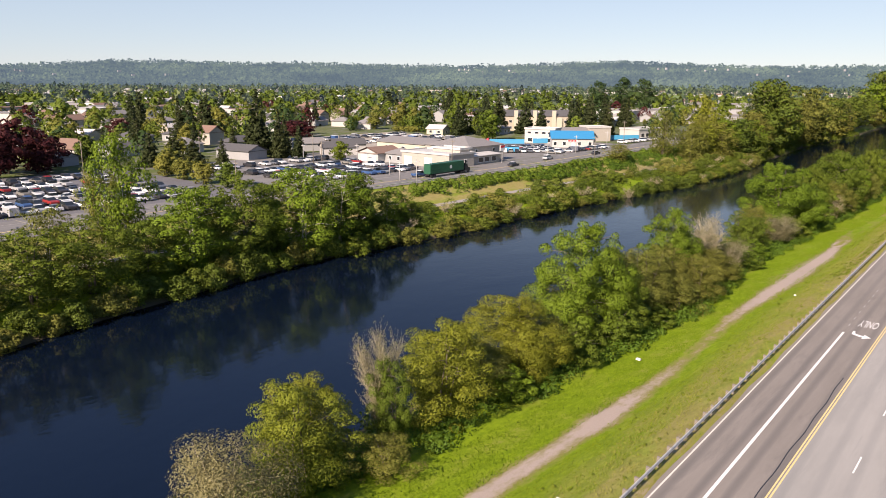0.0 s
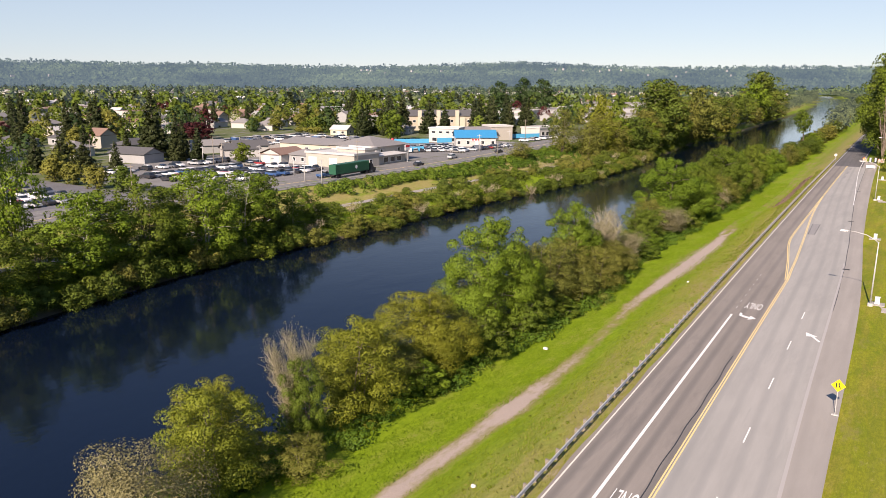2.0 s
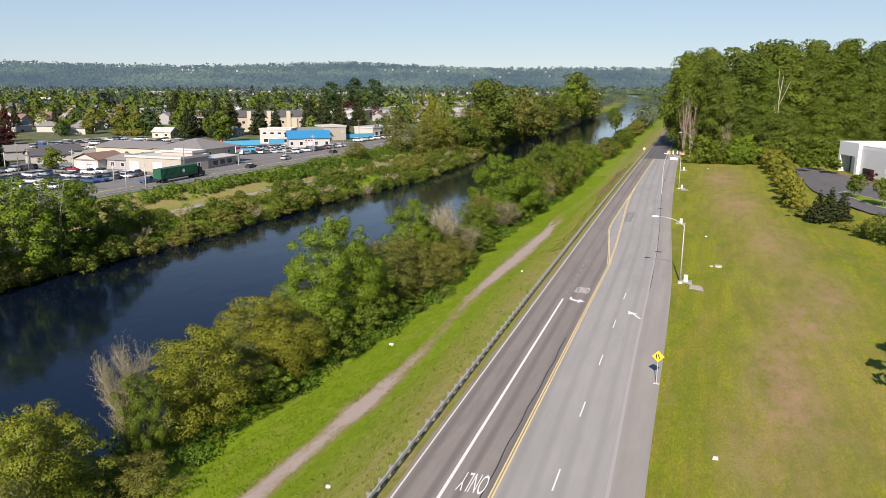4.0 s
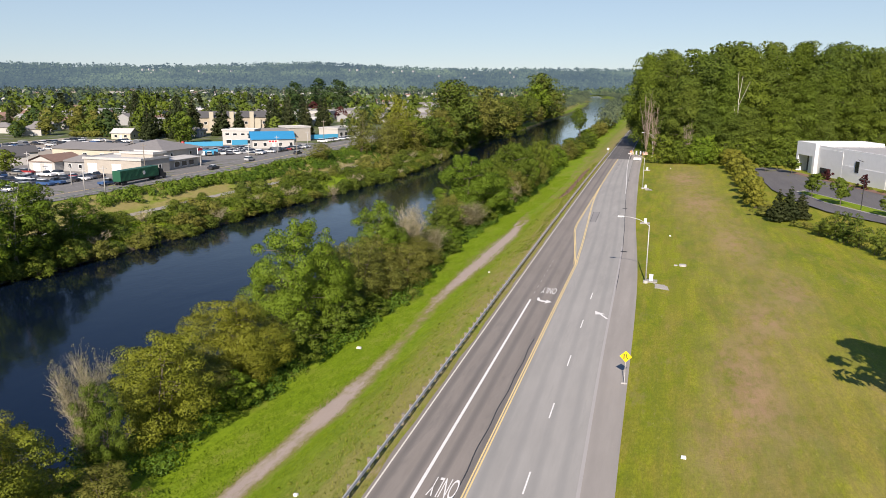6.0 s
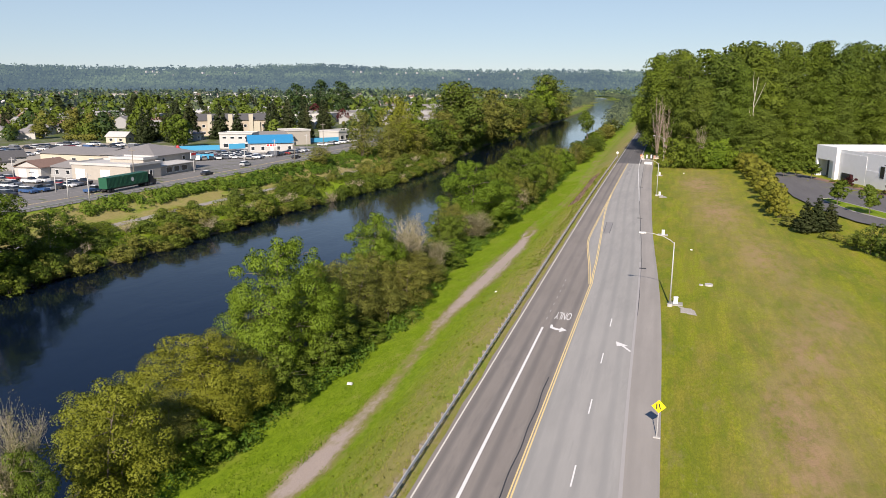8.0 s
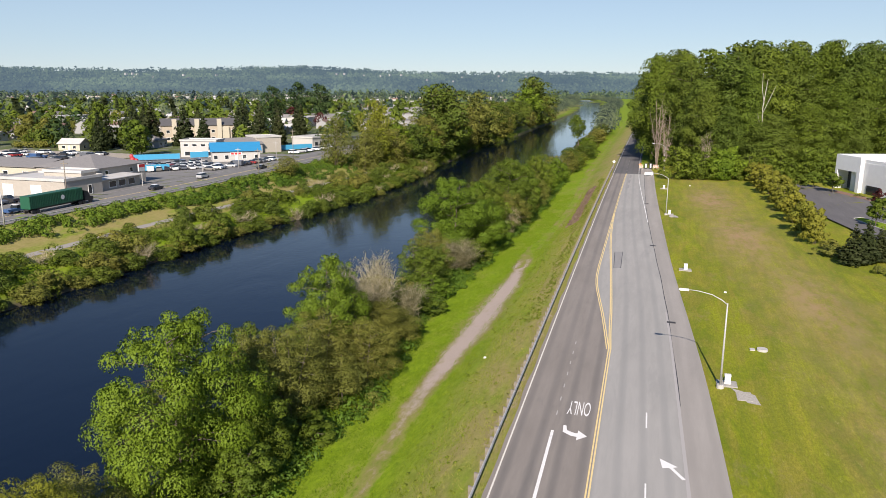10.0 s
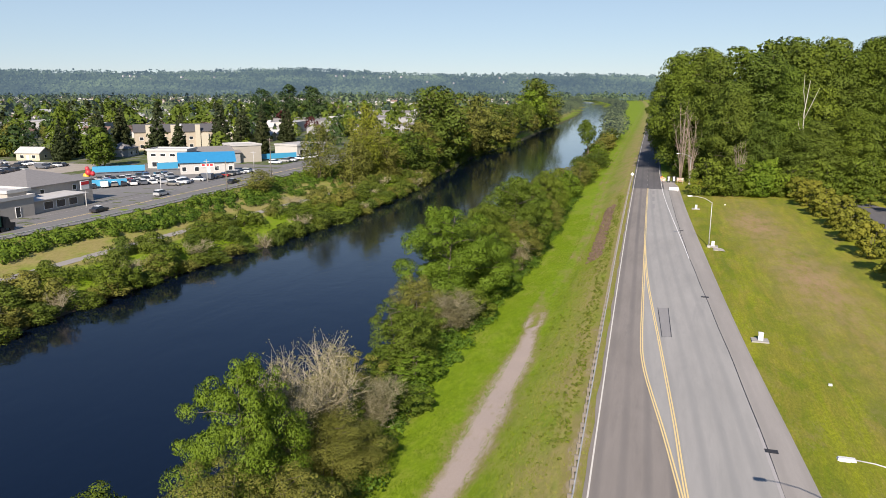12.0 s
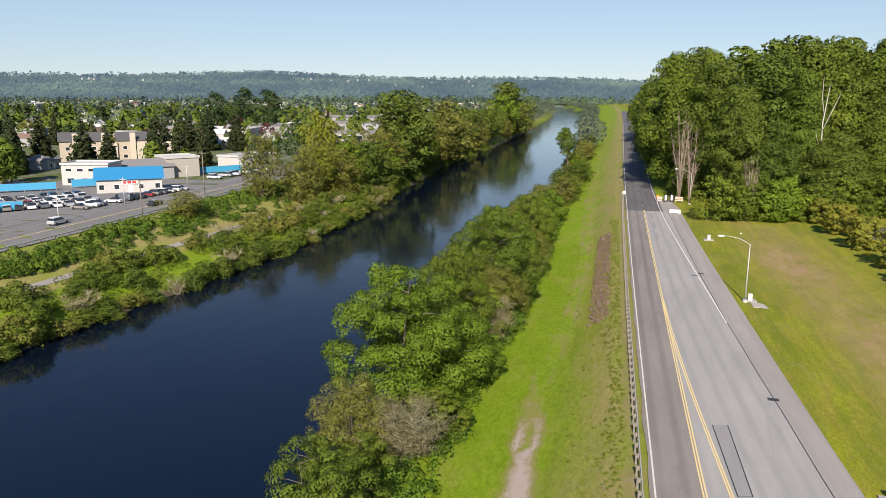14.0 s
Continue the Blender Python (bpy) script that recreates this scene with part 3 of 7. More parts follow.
def broadleaf(name, seed, height, width, leaves, size, stems=1, low=0.12, blobs=26, shape=1.0, bark=BARK, leaf=LEAF_GREEN, spread=(0.11, 0.19), flat=0.62):
    """Meshes of a broadleaved tree: trunk with limbs, and crown. low: where the crown begins, of the height; shape: above 1 broadest low down, below 1 high up."""
    rng = np.random.default_rng(seed)
    wood = Shape()
    centres, radii = [], []
    roots = [(rng.normal(0, 0.12 * stems), rng.normal(0, 0.12 * stems)) for _ in range(stems)]
    tops = []
    for sx, sy in roots:
        lean = rng.normal(0, 0.05 + 0.08 * (stems > 1), 2) * height
        pts = [(sx + lean[0] * s * s + rng.normal(0, 0.01) * height, sy + lean[1] * s * s, height * 0.93 * s) for s in (0, 0.25, 0.5, 0.75, 1.0)]
        pts[0] = (sx, sy, -0.4)
        r0 = 0.017 * height * (1.0 if stems == 1 else 0.6)
        wood.tube(pts, [r0 * 1.25, r0 * 0.85, r0 * 0.6, r0 * 0.35, r0 * 0.1], 7)
        tops.append(pts)
    bumps = rng.uniform(0.52, 1.25, 9)
    for k in range(blobs):
        h = ((k + rng.uniform(0.1, 0.9)) / blobs) ** 0.9
        s = low + (1 - low) * h
        pts = tops[k % stems]
        f = s * 4
        i = min(int(f), 3)
        base = np.array(pts[i]) * (1 - (f - i)) + np.array(pts[i + 1]) * (f - i)
        a = k * 2.399 + rng.normal(0, 0.35)
        lobe = bumps[int(a / (2 * math.pi) * 9) % 9]
        reach = 0.5 * width * lobe * max(0.12, math.sin(math.pi * (0.16 + 0.78 * h**shape))) ** 0.7
        rr = width * rng.uniform(*spread) * rng.choice([0.62, 1.0, 1.0, 1.22]) * (0.75 + 0.4 * math.sin(math.pi * min(1, h + 0.1)))
        out = max(0.0, reach - rr * 0.75) * (1.0 if k % 4 else rng.uniform(0.1, 0.7))
        c = base * np.array([0.8, 0.8, 1]) + np.array([math.cos(a) * out, math.sin(a) * out, rng.normal(0, 0.015) * height])
        c[2] = max(min(c[2], height - rr * flat), rr * 0.5)
        centres.append(c)
        radii.append(rr)
        if k % 5 == 0:
            start = base - np.array([0, 0, 0.10 * out + 0.02 * height])
            midp = (start + c) / 2 + np.array([0, 0, 0.05 * out])
            wood.tube([start, midp, c], [0.003 * height + 0.012, 0.0018 * height + 0.006, 0.006], 5, cap=False)
    v, f, tone, soft = leaf_cloud(rng, centres, radii, leaves, size, flat, heart=np.mean(centres, 0) * np.array([1, 1, 0.75]))
    v[:, 2] = np.maximum(v[:, 2], 0.05)
    return wood.mesh("trunk", bark, smooth=True), crown_mesh("crown", (v, f, tone, soft), leaf)


def bare_tree(seed, height, width, twigs, leaves=0, leaf=LEAF_GREY, wood_material=TWIG):
    """A shrubby tree of many thin grey twigs with few or no leaves yet."""
    rng = np.random.default_rng(seed)
    stems, fine = [], Shape()
    ends = []
    for k in range(7):
        a, out = k * 0.9 + rng.normal(0, 0.3), rng.uniform(0.15, 0.42) * width
        top = np.array([math.cos(a) * out, math.sin(a) * out, height * rng.uniform(0.6, 0.95)])
        midp = top * np.array([0.35, 0.35, 0.5]) + rng.normal(0, 0.1, 3)
        stems.append(Shape().tube([(0, 0, -0.3), midp, top], [0.09, 0.05, 0.015], 5).mesh("stem", wood_material, smooth=True))
        ends.append((midp, top))
    tips = []
    for k in range(twigs):
        m, t = ends[k % 7]
        s = rng.uniform(-0.6, 1.0)
        p = m * (1 - s) + t * s if s > 0 else m * (1 + s)
        d = rng.normal(size=3) * np.array([0.55, 0.55, 0.4]) + np.array([0, 0, 1.0]) + p * np.array([0.3, 0.3, 0]) / width * 3
        d = d / np.linalg.norm(d) * width * rng.uniform(0.10, 0.26)
        q = p + d
        q[2] = min(q[2], height)
        fine.tube([p, (p + q) / 2 + rng.normal(0, 0.08, 3), q], [0.028, 0.018, 0.010], 3, cap=False)
        tips.append(q)
        for _ in range(3):
            e = q + rng.normal(0, 0.06 * width, 3) + np.array([0, 0, 0.05 * width])
            fine.tube([p + (q - p) * rng.uniform(0.4, 0.9), e], [0.014, 0.006], 3, cap=False)
            tips.append(e)
    crown = fine.mesh("crown", wood_material)
    if leaves:
        return *stems, crown, crown_mesh("foliage", leaf_cloud(rng, np.array(tips), np.full(len(tips), 0.35), leaves, 0.14), leaf)
    return *stems, crown


def conifer(seed, height, width, tiers, size, leaf=LEAF_SPRUCE, leaves=3000):
    """A spruce or fir: whorls of drooping boughs of uneven reach, clad in sprays of needles."""
    rng = np.random.default_rng(seed)
    wood = Shape().tube([(0, 0, -0.4), (0, 0, height * 0.5), (0, 0, height * 0.98)], [0.018 * height, 0.011 * height, 0.02], 7)
    centres, radii = [], []
    for k in range(tiers):
        s = (k + 0.5) / tiers
        n = max(1, round(7 * (1 - s) + 1))
        for j in range(n):
            a = 2 * math.pi * (j + rng.uniform(0, 0.7)) / n + k * 1.3
            reach = 0.5 * width * (1 - s) ** 0.72 * rng.uniform(0.55, 1.05) + 0.05
            rr = width * (0.135 - 0.09 * s) * rng.uniform(0.8, 1.25)
            centres.append((math.cos(a) * max(0, reach - rr), math.sin(a) * max(0, reach - rr), height * (0.07 + 0.91 * s) - 0.22 * reach))
            radii.append(rr)
    v, f, tone, soft = leaf_cloud(rng, centres, radii, leaves, size, 0.6, heart=(0, 0, height * 0.4))
    v[:, 2] = np.clip(v[:, 2], 0.05, height)
    return wood.mesh("trunk", BARK, smooth=True), crown_mesh("crown", (v, f, tone, soft), leaf)


def put_tree(meshes, x, y, z, scale, name, label, category, group="", wide=1.0, turn=None):
    rng = np.random.default_rng(int(abs(x * 131 + y * 17)) + 7)
    a = rng.uniform(0, 360) if turn is None else turn
    ob = thing(name, label, category, group)
    ob.matrix_world = Matrix.LocRotScale((x, y, z), Euler((0, 0, radians(a))), (scale * wide, scale * wide, scale))
    for me in meshes:
        part(me.name.split(".")[0], me, ob)
    return ob


# three fineness levels, so that leaves are of like size on small and on large trees; all are about 10 m high and are scaled
def level(seed, leaves, size, blobs):
    """One crown of each kind at a given fineness."""
    return {
        "bright": [broadleaf("t", seed + 11, 10, 9.6, leaves, size, stems=2, low=0.05, blobs=int(blobs * 1.25), spread=(0.06, 0.115), leaf=LEAF_BRIGHT)],
        "green": [broadleaf("t", seed + 21, 10, 9.6, leaves, size, stems=2, low=0.05, blobs=int(blobs * 1.25), spread=(0.06, 0.115), leaf=LEAF_GREEN)],
        "yellow": [broadleaf("t", seed + 31, 10, 10.2, leaves, size * 0.95, stems=3, low=0.04, blobs=blobs, spread=(0.07, 0.135), leaf=LEAF_YELLOW)],
        "olive": [broadleaf("t", seed + 41, 10, 10.5, int(leaves * 1.15), size * 0.82, stems=3, low=0.04, blobs=blobs, spread=(0.07, 0.13), leaf=LEAF_OLIVE)],
        "grey": [broadleaf("t", seed + 51, 10, 11.0, int(leaves * 1.1), size * 0.78, stems=4, low=0.04, blobs=blobs, leaf=LEAF_GREY, bark=TWIG)],
        "bare": [bare_tree(seed + 61, 10, 9.0, 760, 6500)],
        "fuzzy": [bare_tree(seed + 63, 10, 9.0, 620, 14000)],
    }


SMALL_CROWNS, MIDDLE_CROWNS, LARGE_CROWNS = level(0, 9000, 0.25, 74), level(1, 26000, 0.150, 104), level(2, 62000, 0.118, 150)
LABELS = {
    "bright": "bushy alder in fresh bright green leaf", "green": "broad riverbank maple in mid green leaf",
    "yellow": "riverbank willow in yellow green young leaf", "olive": "multi-stemmed willow in dull olive leaf",
    "grey": "low spreading willow with greyish olive leaf", "bare": "leafless riverbank shrub of pale grey twigs",
    "fuzzy": "pale grey green willow shrub breaking into leaf",
}
# kind, x, y, height of the top above the datum, width
NEAR_BANK = [
    ("grey", -40.0, 26.5, 4.9, 8.0), ("yellow", -42, 34, 5.0, 7.6), ("bare", -44.5, 45.5, 4.9, 4.4), ("green", -42, 45, 4.6, 3.8),
    ("yellow", -42.3, 52.3, 6.0, 8.4), ("olive", -43, 59, 2.0, 6.5), ("yellow", -43, 65.5, 5.2, 9.0), ("bright", -44.2, 80.4, 11.2, 10.2), ("green", -41, 85.5, 5.0, 6.0),
    ("olive", -42, 95, 5.8, 8.4), ("green", -41.5, 88, 2.5, 5.5), ("bright", -45.0, 109.3, 9.3, 7.8), ("bare", -44.4, 121.3, 5.4, 10.0), ("bare", -44.8, 114.5, 4.6, 6.0), ("fuzzy", -41.2, 126.5, 1.2, 5.5), ("olive", -47.5, 135, 0.5, 6.0), ("olive", -42, 117, 1.8, 9.4), ("olive", -43, 103, 4.8, 7.4), ("olive", -46, 94.5, 5.2, 6.4), ("olive", -39.0, 105.8, 3.4, 6.6),
    ("green", -45.1, 142.6, 3.8, 7.6), ("fuzzy", -42.8, 158.2, 0.8, 8.5), ("green", -46, 150, 2.4, 6.5), ("bright", -46.6, 170, 11.4, 13.0), ("green", -45, 176, 8.0, 9.0), ("green", -45, 207, 11.8, 12.0), ("bright", -47, 218, 8.5, 8.0),
    ("green", -46.5, 187, 9.4, 9.0), ("bright", -46.2, 226, 9.6, 9.5), ("fuzzy", -41.0, 192, 1.4, 7.5), ("bright", -44, 190, 6.0, 8.0), ("green", -44, 245, 10.0, 8.0), ("olive", -43, 233, 5.5, 7.5), ("bright", -43.5, 258, 5.5, 6.5),
    ("olive", -46, 71, 3.0, 7.0), ("yellow", -47, 56, 2.5, 7.5), ("green", -39.5, 72, 1.5, 5.0), ("bright", -39.8, 60, -0.6, 4.8), ("green", -39, 81, 1.0, 5.0), ("olive", -48, 86, 4.0, 7.5), ("olive", -39.5, 100, 1.4, 6.0),
    ("green", -47.5, 100, 4.0, 8.0), ("yellow", -47, 40, 3.0, 7.5), ("olive", -39.2, 41, -0.5, 5.0), ("green", -40, 111, 0.2, 5.0), ("olive", -48.5, 120, 2.8, 7.0), ("green", -40.5, 122, -1.2, 4.6), ("green", -40.5, 132, -1.0, 5.0),
    ("bright", -42, 140, -0.5, 6.0), ("olive", -48, 158, 3.5, 7.5), ("green", -41.5, 164, 0.5, 6.0), ("green", -49, 182, 6.5, 8.0), ("bright", -42, 176, 3.5, 7.0), ("olive", -42.5, 201, 4.5, 7.0), ("green", -42.5, 214, 5.0, 7.0),
    ("green", -49, 199, 7.5, 9.0), ("olive", -43, 224, 3.0, 7.0), ("green", -48, 230, 7.5, 9.0), ("olive", -47.5, 250, 6.0, 8.0), ("green", -48, 262, 6.5, 8.0), ("yellow", -49.5, 64, 1.0, 6.0), ("green", -38.5, 92, -1.2, 4.4),
    ("green", -46, 140, -0.5, 6.0), ("green", -45, 124, 1.5, 6.5), ]
rng = np.random.default_rng(3)
for kind, x, y, top, w in NEAR_BANK:
    z = float(ground_height(x, y)) - 0.1
    h = top - z
    sets = (SMALL_CROWNS if max(w, h * 0.8) < 6.2 else MIDDLE_CROWNS if max(w, h * 0.8) < 9.0 else LARGE_CROWNS)[kind]
    put_tree(sets[int(rng.integers(len(sets)))], x, y, z, h / 10, "riverside_tree", LABELS[kind], "tree", "trees along the near bank", wide=(w / 8.2) / (h / 10))
far_bank_rows = []
y = 268.0
while y < 1200:
    kind = ["bright", "green", "olive", "green", "olive", "yellow"][int(rng.integers(6))]
    x = float(NEAR_WATER(y)) + rng.uniform(4, 11)
    z = float(ground_height(x, y)) - 0.1
    sets = {"bright": 2, "olive": 3, "yellow": 3}.get(kind, 0)
    far_bank_rows.append((kind, x, y, z + rng.uniform(6, 9.5), rng.uniform(7, 10)))
    y += rng.uniform(4, 8) * (1 + y / 900)
put_tree(broadleaf("t", 26, 17, 9, 3600, 0.42, low=0.52, blobs=36, leaf=LEAF_GREEN), -49.6, 404, -5, 1.25, "riverside_tree", "tall thin riverside tree with a tufted crown", "tree")

MID = {
    "green": [broadleaf("t", 111 + k, 20, 15, 4800, 0.62, stems=2, low=0.07, blobs=64, leaf=(LEAF_GREEN, LEAF_WOOD, LEAF_OLIVE)[k]) for k in range(3)],
    "bright": [broadleaf("t", 121 + k, 20, 15, 4800, 0.62, stems=2, low=0.07, blobs=64, leaf=LEAF_BRIGHT) for k in range(2)],
    "olive": [broadleaf("t", 131, 20, 16, 4600, 0.55, stems=3, low=0.06, blobs=80, leaf=LEAF_OLIVE)],
    "yellow": [broadleaf("t", 141, 20, 16, 4800, 0.57, stems=2, low=0.12, blobs=80, leaf=LEAF_YELLOW)],
    "fine_green": [broadleaf("t", 115 + k, 20, 15, 13000, 0.36, stems=3, low=0.07, blobs=110, spread=(0.07, 0.14), leaf=LEAF_GREEN) for k in range(2)],
    "fine_bright": [broadleaf("t", 125 + k, 20, 15, 13000, 0.36, stems=3, low=0.10, blobs=110, spread=(0.07, 0.14), leaf=LEAF_BRIGHT, bark=BARK_PALE) for k in range(2)],
    "fine_olive": [broadleaf("t", 135, 20, 16, 12000, 0.32, stems=4, low=0.08, blobs=110, spread=(0.07, 0.13), leaf=LEAF_OLIVE, bark=BARK_PALE)],
    "shrub": [broadleaf("t", 151 + k, 4, 6, 2600, 0.25, stems=4, low=0.04, blobs=30, leaf=m) for k, m in enumerate((LEAF_GREEN, LEAF_OLIVE, LEAF_WOOD))],
    "twiggy": [bare_tree(161, 5, 6, 130, 900)],
    "coarse": [broadleaf("t", 181 + k, 20, 15, 2000, 0.95, stems=2, low=0.05, blobs=44, leaf=m) for k, m in enumerate((LEAF_OLIVE, LEAF_WOOD, LEAF_OLIVE))],
    "dark": [broadleaf("t", 171, 20, 16, 3600, 0.75, low=0.08, blobs=40, leaf=LEAF_DARK)],
}


def far_tree(kind, x, y, top, w, label, group="trees along the far bank"):
    z = float(ground_height(x, y)) - 0.15
    sets = MID["fine_" + kind if y < 200 and kind in ("green", "bright", "olive") else kind]
    h = top - z
    r = np.random.default_rng(int(abs(x * 7 + y * 13)))
    native = {"shrub": 4, "twiggy": 5}.get(kind, 20)
    base_w = {"shrub": 6, "twiggy": 6, "olive": 15, "yellow": 15, "dark": 16}.get(kind, 13)
    s = h / native
    return put_tree(sets[int(r.integers(len(sets)))], x, y, z, s, "riverside_tree" if kind != "shrub" else "riverside_shrub", label, "tree" if kind != "shrub" else "shrub", group, wide=w / base_w / s)


FAR_BANK = [
    ("green", -110, 41, 7.5, 11), ("olive", -108, 30, 7, 11), ("green", -111.5, 50, 8.0, 10), ("bright", -123.5, 62, 19.6, 9.5), ("olive", -124, 58, 14, 7),
    ("green", -113, 60, 5.5, 10), ("bright", -112.5, 68, 10.3, 12.5), ("green", -113.5, 80, 10.8, 11.5), ("bright", -112, 92, 12.0, 12.5), ("green", -115, 86, 9.0, 10), ("bright", -114, 103, 10.8, 11),
    ("green", -114, 109, 9.2, 11), ("green", -115, 124, 2.8, 6), ("bright", -114, 117, 5.0, 7), ("green", -119, 74, 9.5, 10), ("olive", -119, 96, 8, 9), ("olive", -119, 47, 9, 10), ("green", -118, 34, 9, 12), ("green", -112, 20, 9, 12), ("olive", -112, 8, 9, 12), ("green", -110, -6, 10, 13),
    ("olive", -129, 254, 5.6, 10.5), ("olive", -127, 290, 17.5, 12), ("yellow", -127, 334, 23.4, 15), ("olive", -123, 318, 15, 14), ("bright", -118, 332, 13, 14), ("olive", -120, 302, 11, 11),
    ("olive", -118, 296, 11, 12), ("yellow", -117, 309, 13, 13), ("olive", -114, 322, 12, 13), ("green", -113, 340, 13, 13), ("bright", -113, 356, 12, 12), ("olive", -113, 372, 12, 12), ("green", -115, 406, 14, 14), ("bright", -116, 425, 13, 13), ("olive", -117, 450, 14, 14), ("green", -117, 482, 15, 15),
    ("green", -116, 386, 31, 24), ("green", -122, 400, 29, 22), ("olive", -117, 350, 16, 15), ("green", -116, 366, 15, 13), ("green", -116, 467, 27, 22), ("olive", -118, 440, 20, 18), ("green", -119, 420, 22, 17),
    ("olive", -119, 500, 19, 17), ("green", -121, 530, 20, 18), ("olive", -121, 560, 17, 18), ("green", -122, 590, 20, 18), ("green", -123, 625, 19, 20), ("bright", -126, 690, 30, 26), ("green", -124, 716, 40, 32), ("green", -128, 735, 36, 28),
    ("olive", -124, 660, 17, 18), ("green", -130, 780, 22, 24), ("olive", -134, 830, 20, 26), ("green", -138, 880, 21, 26),
]
LABELS_FAR = {"green": "riverside tree in mid green leaf", "bright": "riverside tree in fresh light green leaf", "olive": "riverside tree with thin olive young leaf",
              "yellow": "tall poplar in yellow green leaf", "dark": "broad tree in dense dark green leaf", "coarse": "distant riverside tree in green leaf"}
for kind, x, y, top, w in FAR_BANK:
    far_tree(kind, x, y, top, w, LABELS_FAR[kind])
for kind, x, y, top, w in far_bank_rows:
    far_tree("coarse" if y > 430 else kind, x, y, top, w, LABELS_FAR[kind], "trees along the near bank")
for k in range(150):
    y = 112 + k * 1.65 + rng.uniform(-1, 1)
    fw, fp = float(FAR_WATER(y)), float(FAR_PATH(y))
    x = rng.uniform(fp + 2.5, fw - 0.3) if k % 3 else fw + rng.uniform(-1.2, 0.8)
    far_tree("twiggy" if k % 11 == 5 else "shrub", x, y, float(ground_height(x, y)) + rng.uniform(2.2, 4.4), rng.uniform(5.0, 8.0), "leafy olive green bank shrub", "shrubs along the far bank")
for k in range(40):
    y = -20 + k * 3.4
    fw = float(FAR_WATER(y))
    far_tree("shrub", fw - rng.uniform(-0.8, 2), y, -6.5 + rng.uniform(2.0, 4.5), rng.uniform(5, 7), "leafy olive green bank shrub", "shrubs along the far bank")
for k in range(60):
    y = 350 + k * 9.5
    far_tree("coarse", float(FAR_WATER(y)) - rng.uniform(2, 20), y, rng.uniform(6, 14), rng.uniform(10, 16), LABELS_FAR["green"], "trees along the far bank")

# ---- the wood beside the road ----
WOOD = [broadleaf("t", 201 + k, 36, 22, 24000, 0.50, low=0.10, blobs=130, shape=0.8, spread=(0.085, 0.18), leaf=(LEAF_GREEN, LEAF_WOOD, LEAF_WOOD)[k]) for k in range(3)]
WOOD_BACK = [broadleaf("t", 206 + k, 36, 22, 9000, 0.82, low=0.10, blobs=100, shape=0.8, spread=(0.09, 0.19), leaf=(LEAF_GREEN, LEAF_WOOD)[k]) for k in range(2)]
UNDER = [broadleaf("t", 211 + k, 9, 9, 3400, 0.40, stems=3, low=0.03, blobs=34, leaf=(LEAF_GREEN, LEAF_BRIGHT)[k]) for k in range(2)]
WOOD_TOP = curve((-20, 39.5), (-10, 41), (0, 44), (12, 46), (24, 49.5), (36, 47), (48, 47.5), (64, 46.5), (140, 45))


def wood_tree(x, y, h, width, back=False):
    sets = WOOD_BACK if back else WOOD
    put_tree(sets[int(rng.integers(len(sets)))], x, y, -0.1, h / 36, "forest_tree", "tall cottonwood in dense green leaf", "tree", "trees of the roadside wood", wide=width / 18 / (h / 36))


for x, y, h, w in ((-10.0, 334, 42.5, 19), (-3.0, 324, 39, 17), (-6, 342, 45, 20), (-13, 366, 42, 19), (-1.5, 335, 43, 18), (-11, 350, 38, 18), (-3, 350, 41, 18), (3, 313, 30, 16)):
    wood_tree(x, y, h, w)
for row in range(4):
    for col in range(9):
        x = 1 + col * 10.5 + rng.uniform(-4, 4) + (row % 2) * 5
        y = 299 + row * 12.0 + rng.uniform(-5, 5) + max(0, x - 15) * 0.55
        if abs(x - 21.6) < 6 and row == 0:
            continue
        top = float(WOOD_TOP(x))
        h = top * (rng.uniform(0.44, 0.68), rng.uniform(0.70, 0.90), rng.uniform(0.90, 1.0), rng.uniform(0.93, 1.04))[row]
        wood_tree(x, y, h, (13.5, 17, 20, 23)[row] * rng.uniform(0.85, 1.25), back=row == 3)
wood_tree(20.5, 296, 18, 14)
wood_tree(25.0, 297, 21, 14)
for k in range(60):
    x = -4 + k * 2.0 + rng.uniform(-1, 1)
    y = 281 + max(0, x - 12) * 0.62 + rng.uniform(-4, 3)
    put_tree(UNDER[1 if k in (6, 7, 8) else 0], x, y, -0.1, rng.uniform(0.6, 1.2), "forest_shrub", "leafy green undergrowth tree at the wood's edge", "tree", "undergrowth of the wood")
for k in range(36):
    y = 318 + k * 7.0
    put_tree(UNDER[k % 2], float(TAPER(y)) + rng.uniform(6.5, 9), y, -0.1, rng.uniform(0.6, 1.1), "forest_shrub", "leafy green undergrowth tree at the wood's edge", "tree", "undergrowth of the wood")
for k in range(21):
    y = 364 + k * 14.0
    put_tree(WOOD_BACK[k % 2], float(TAPER(y)) + rng.uniform(6, 10), y, -0.1, rng.uniform(0.85, 1.08), "forest_tree", "tall cottonwood in dense green leaf", "tree", "trees of the roadside wood")


# ---- hills on the horizon ----
HILL_TOP = curve((-100, 100), (0, 108), (2, 113), (5, 120), (14, 119), (21, 128), (27.5, 145), (33, 130), (37, 121), (44, 121), (51, 126), (56, 124), (62, 130), (66, 120), (69, 102), (80, 88))


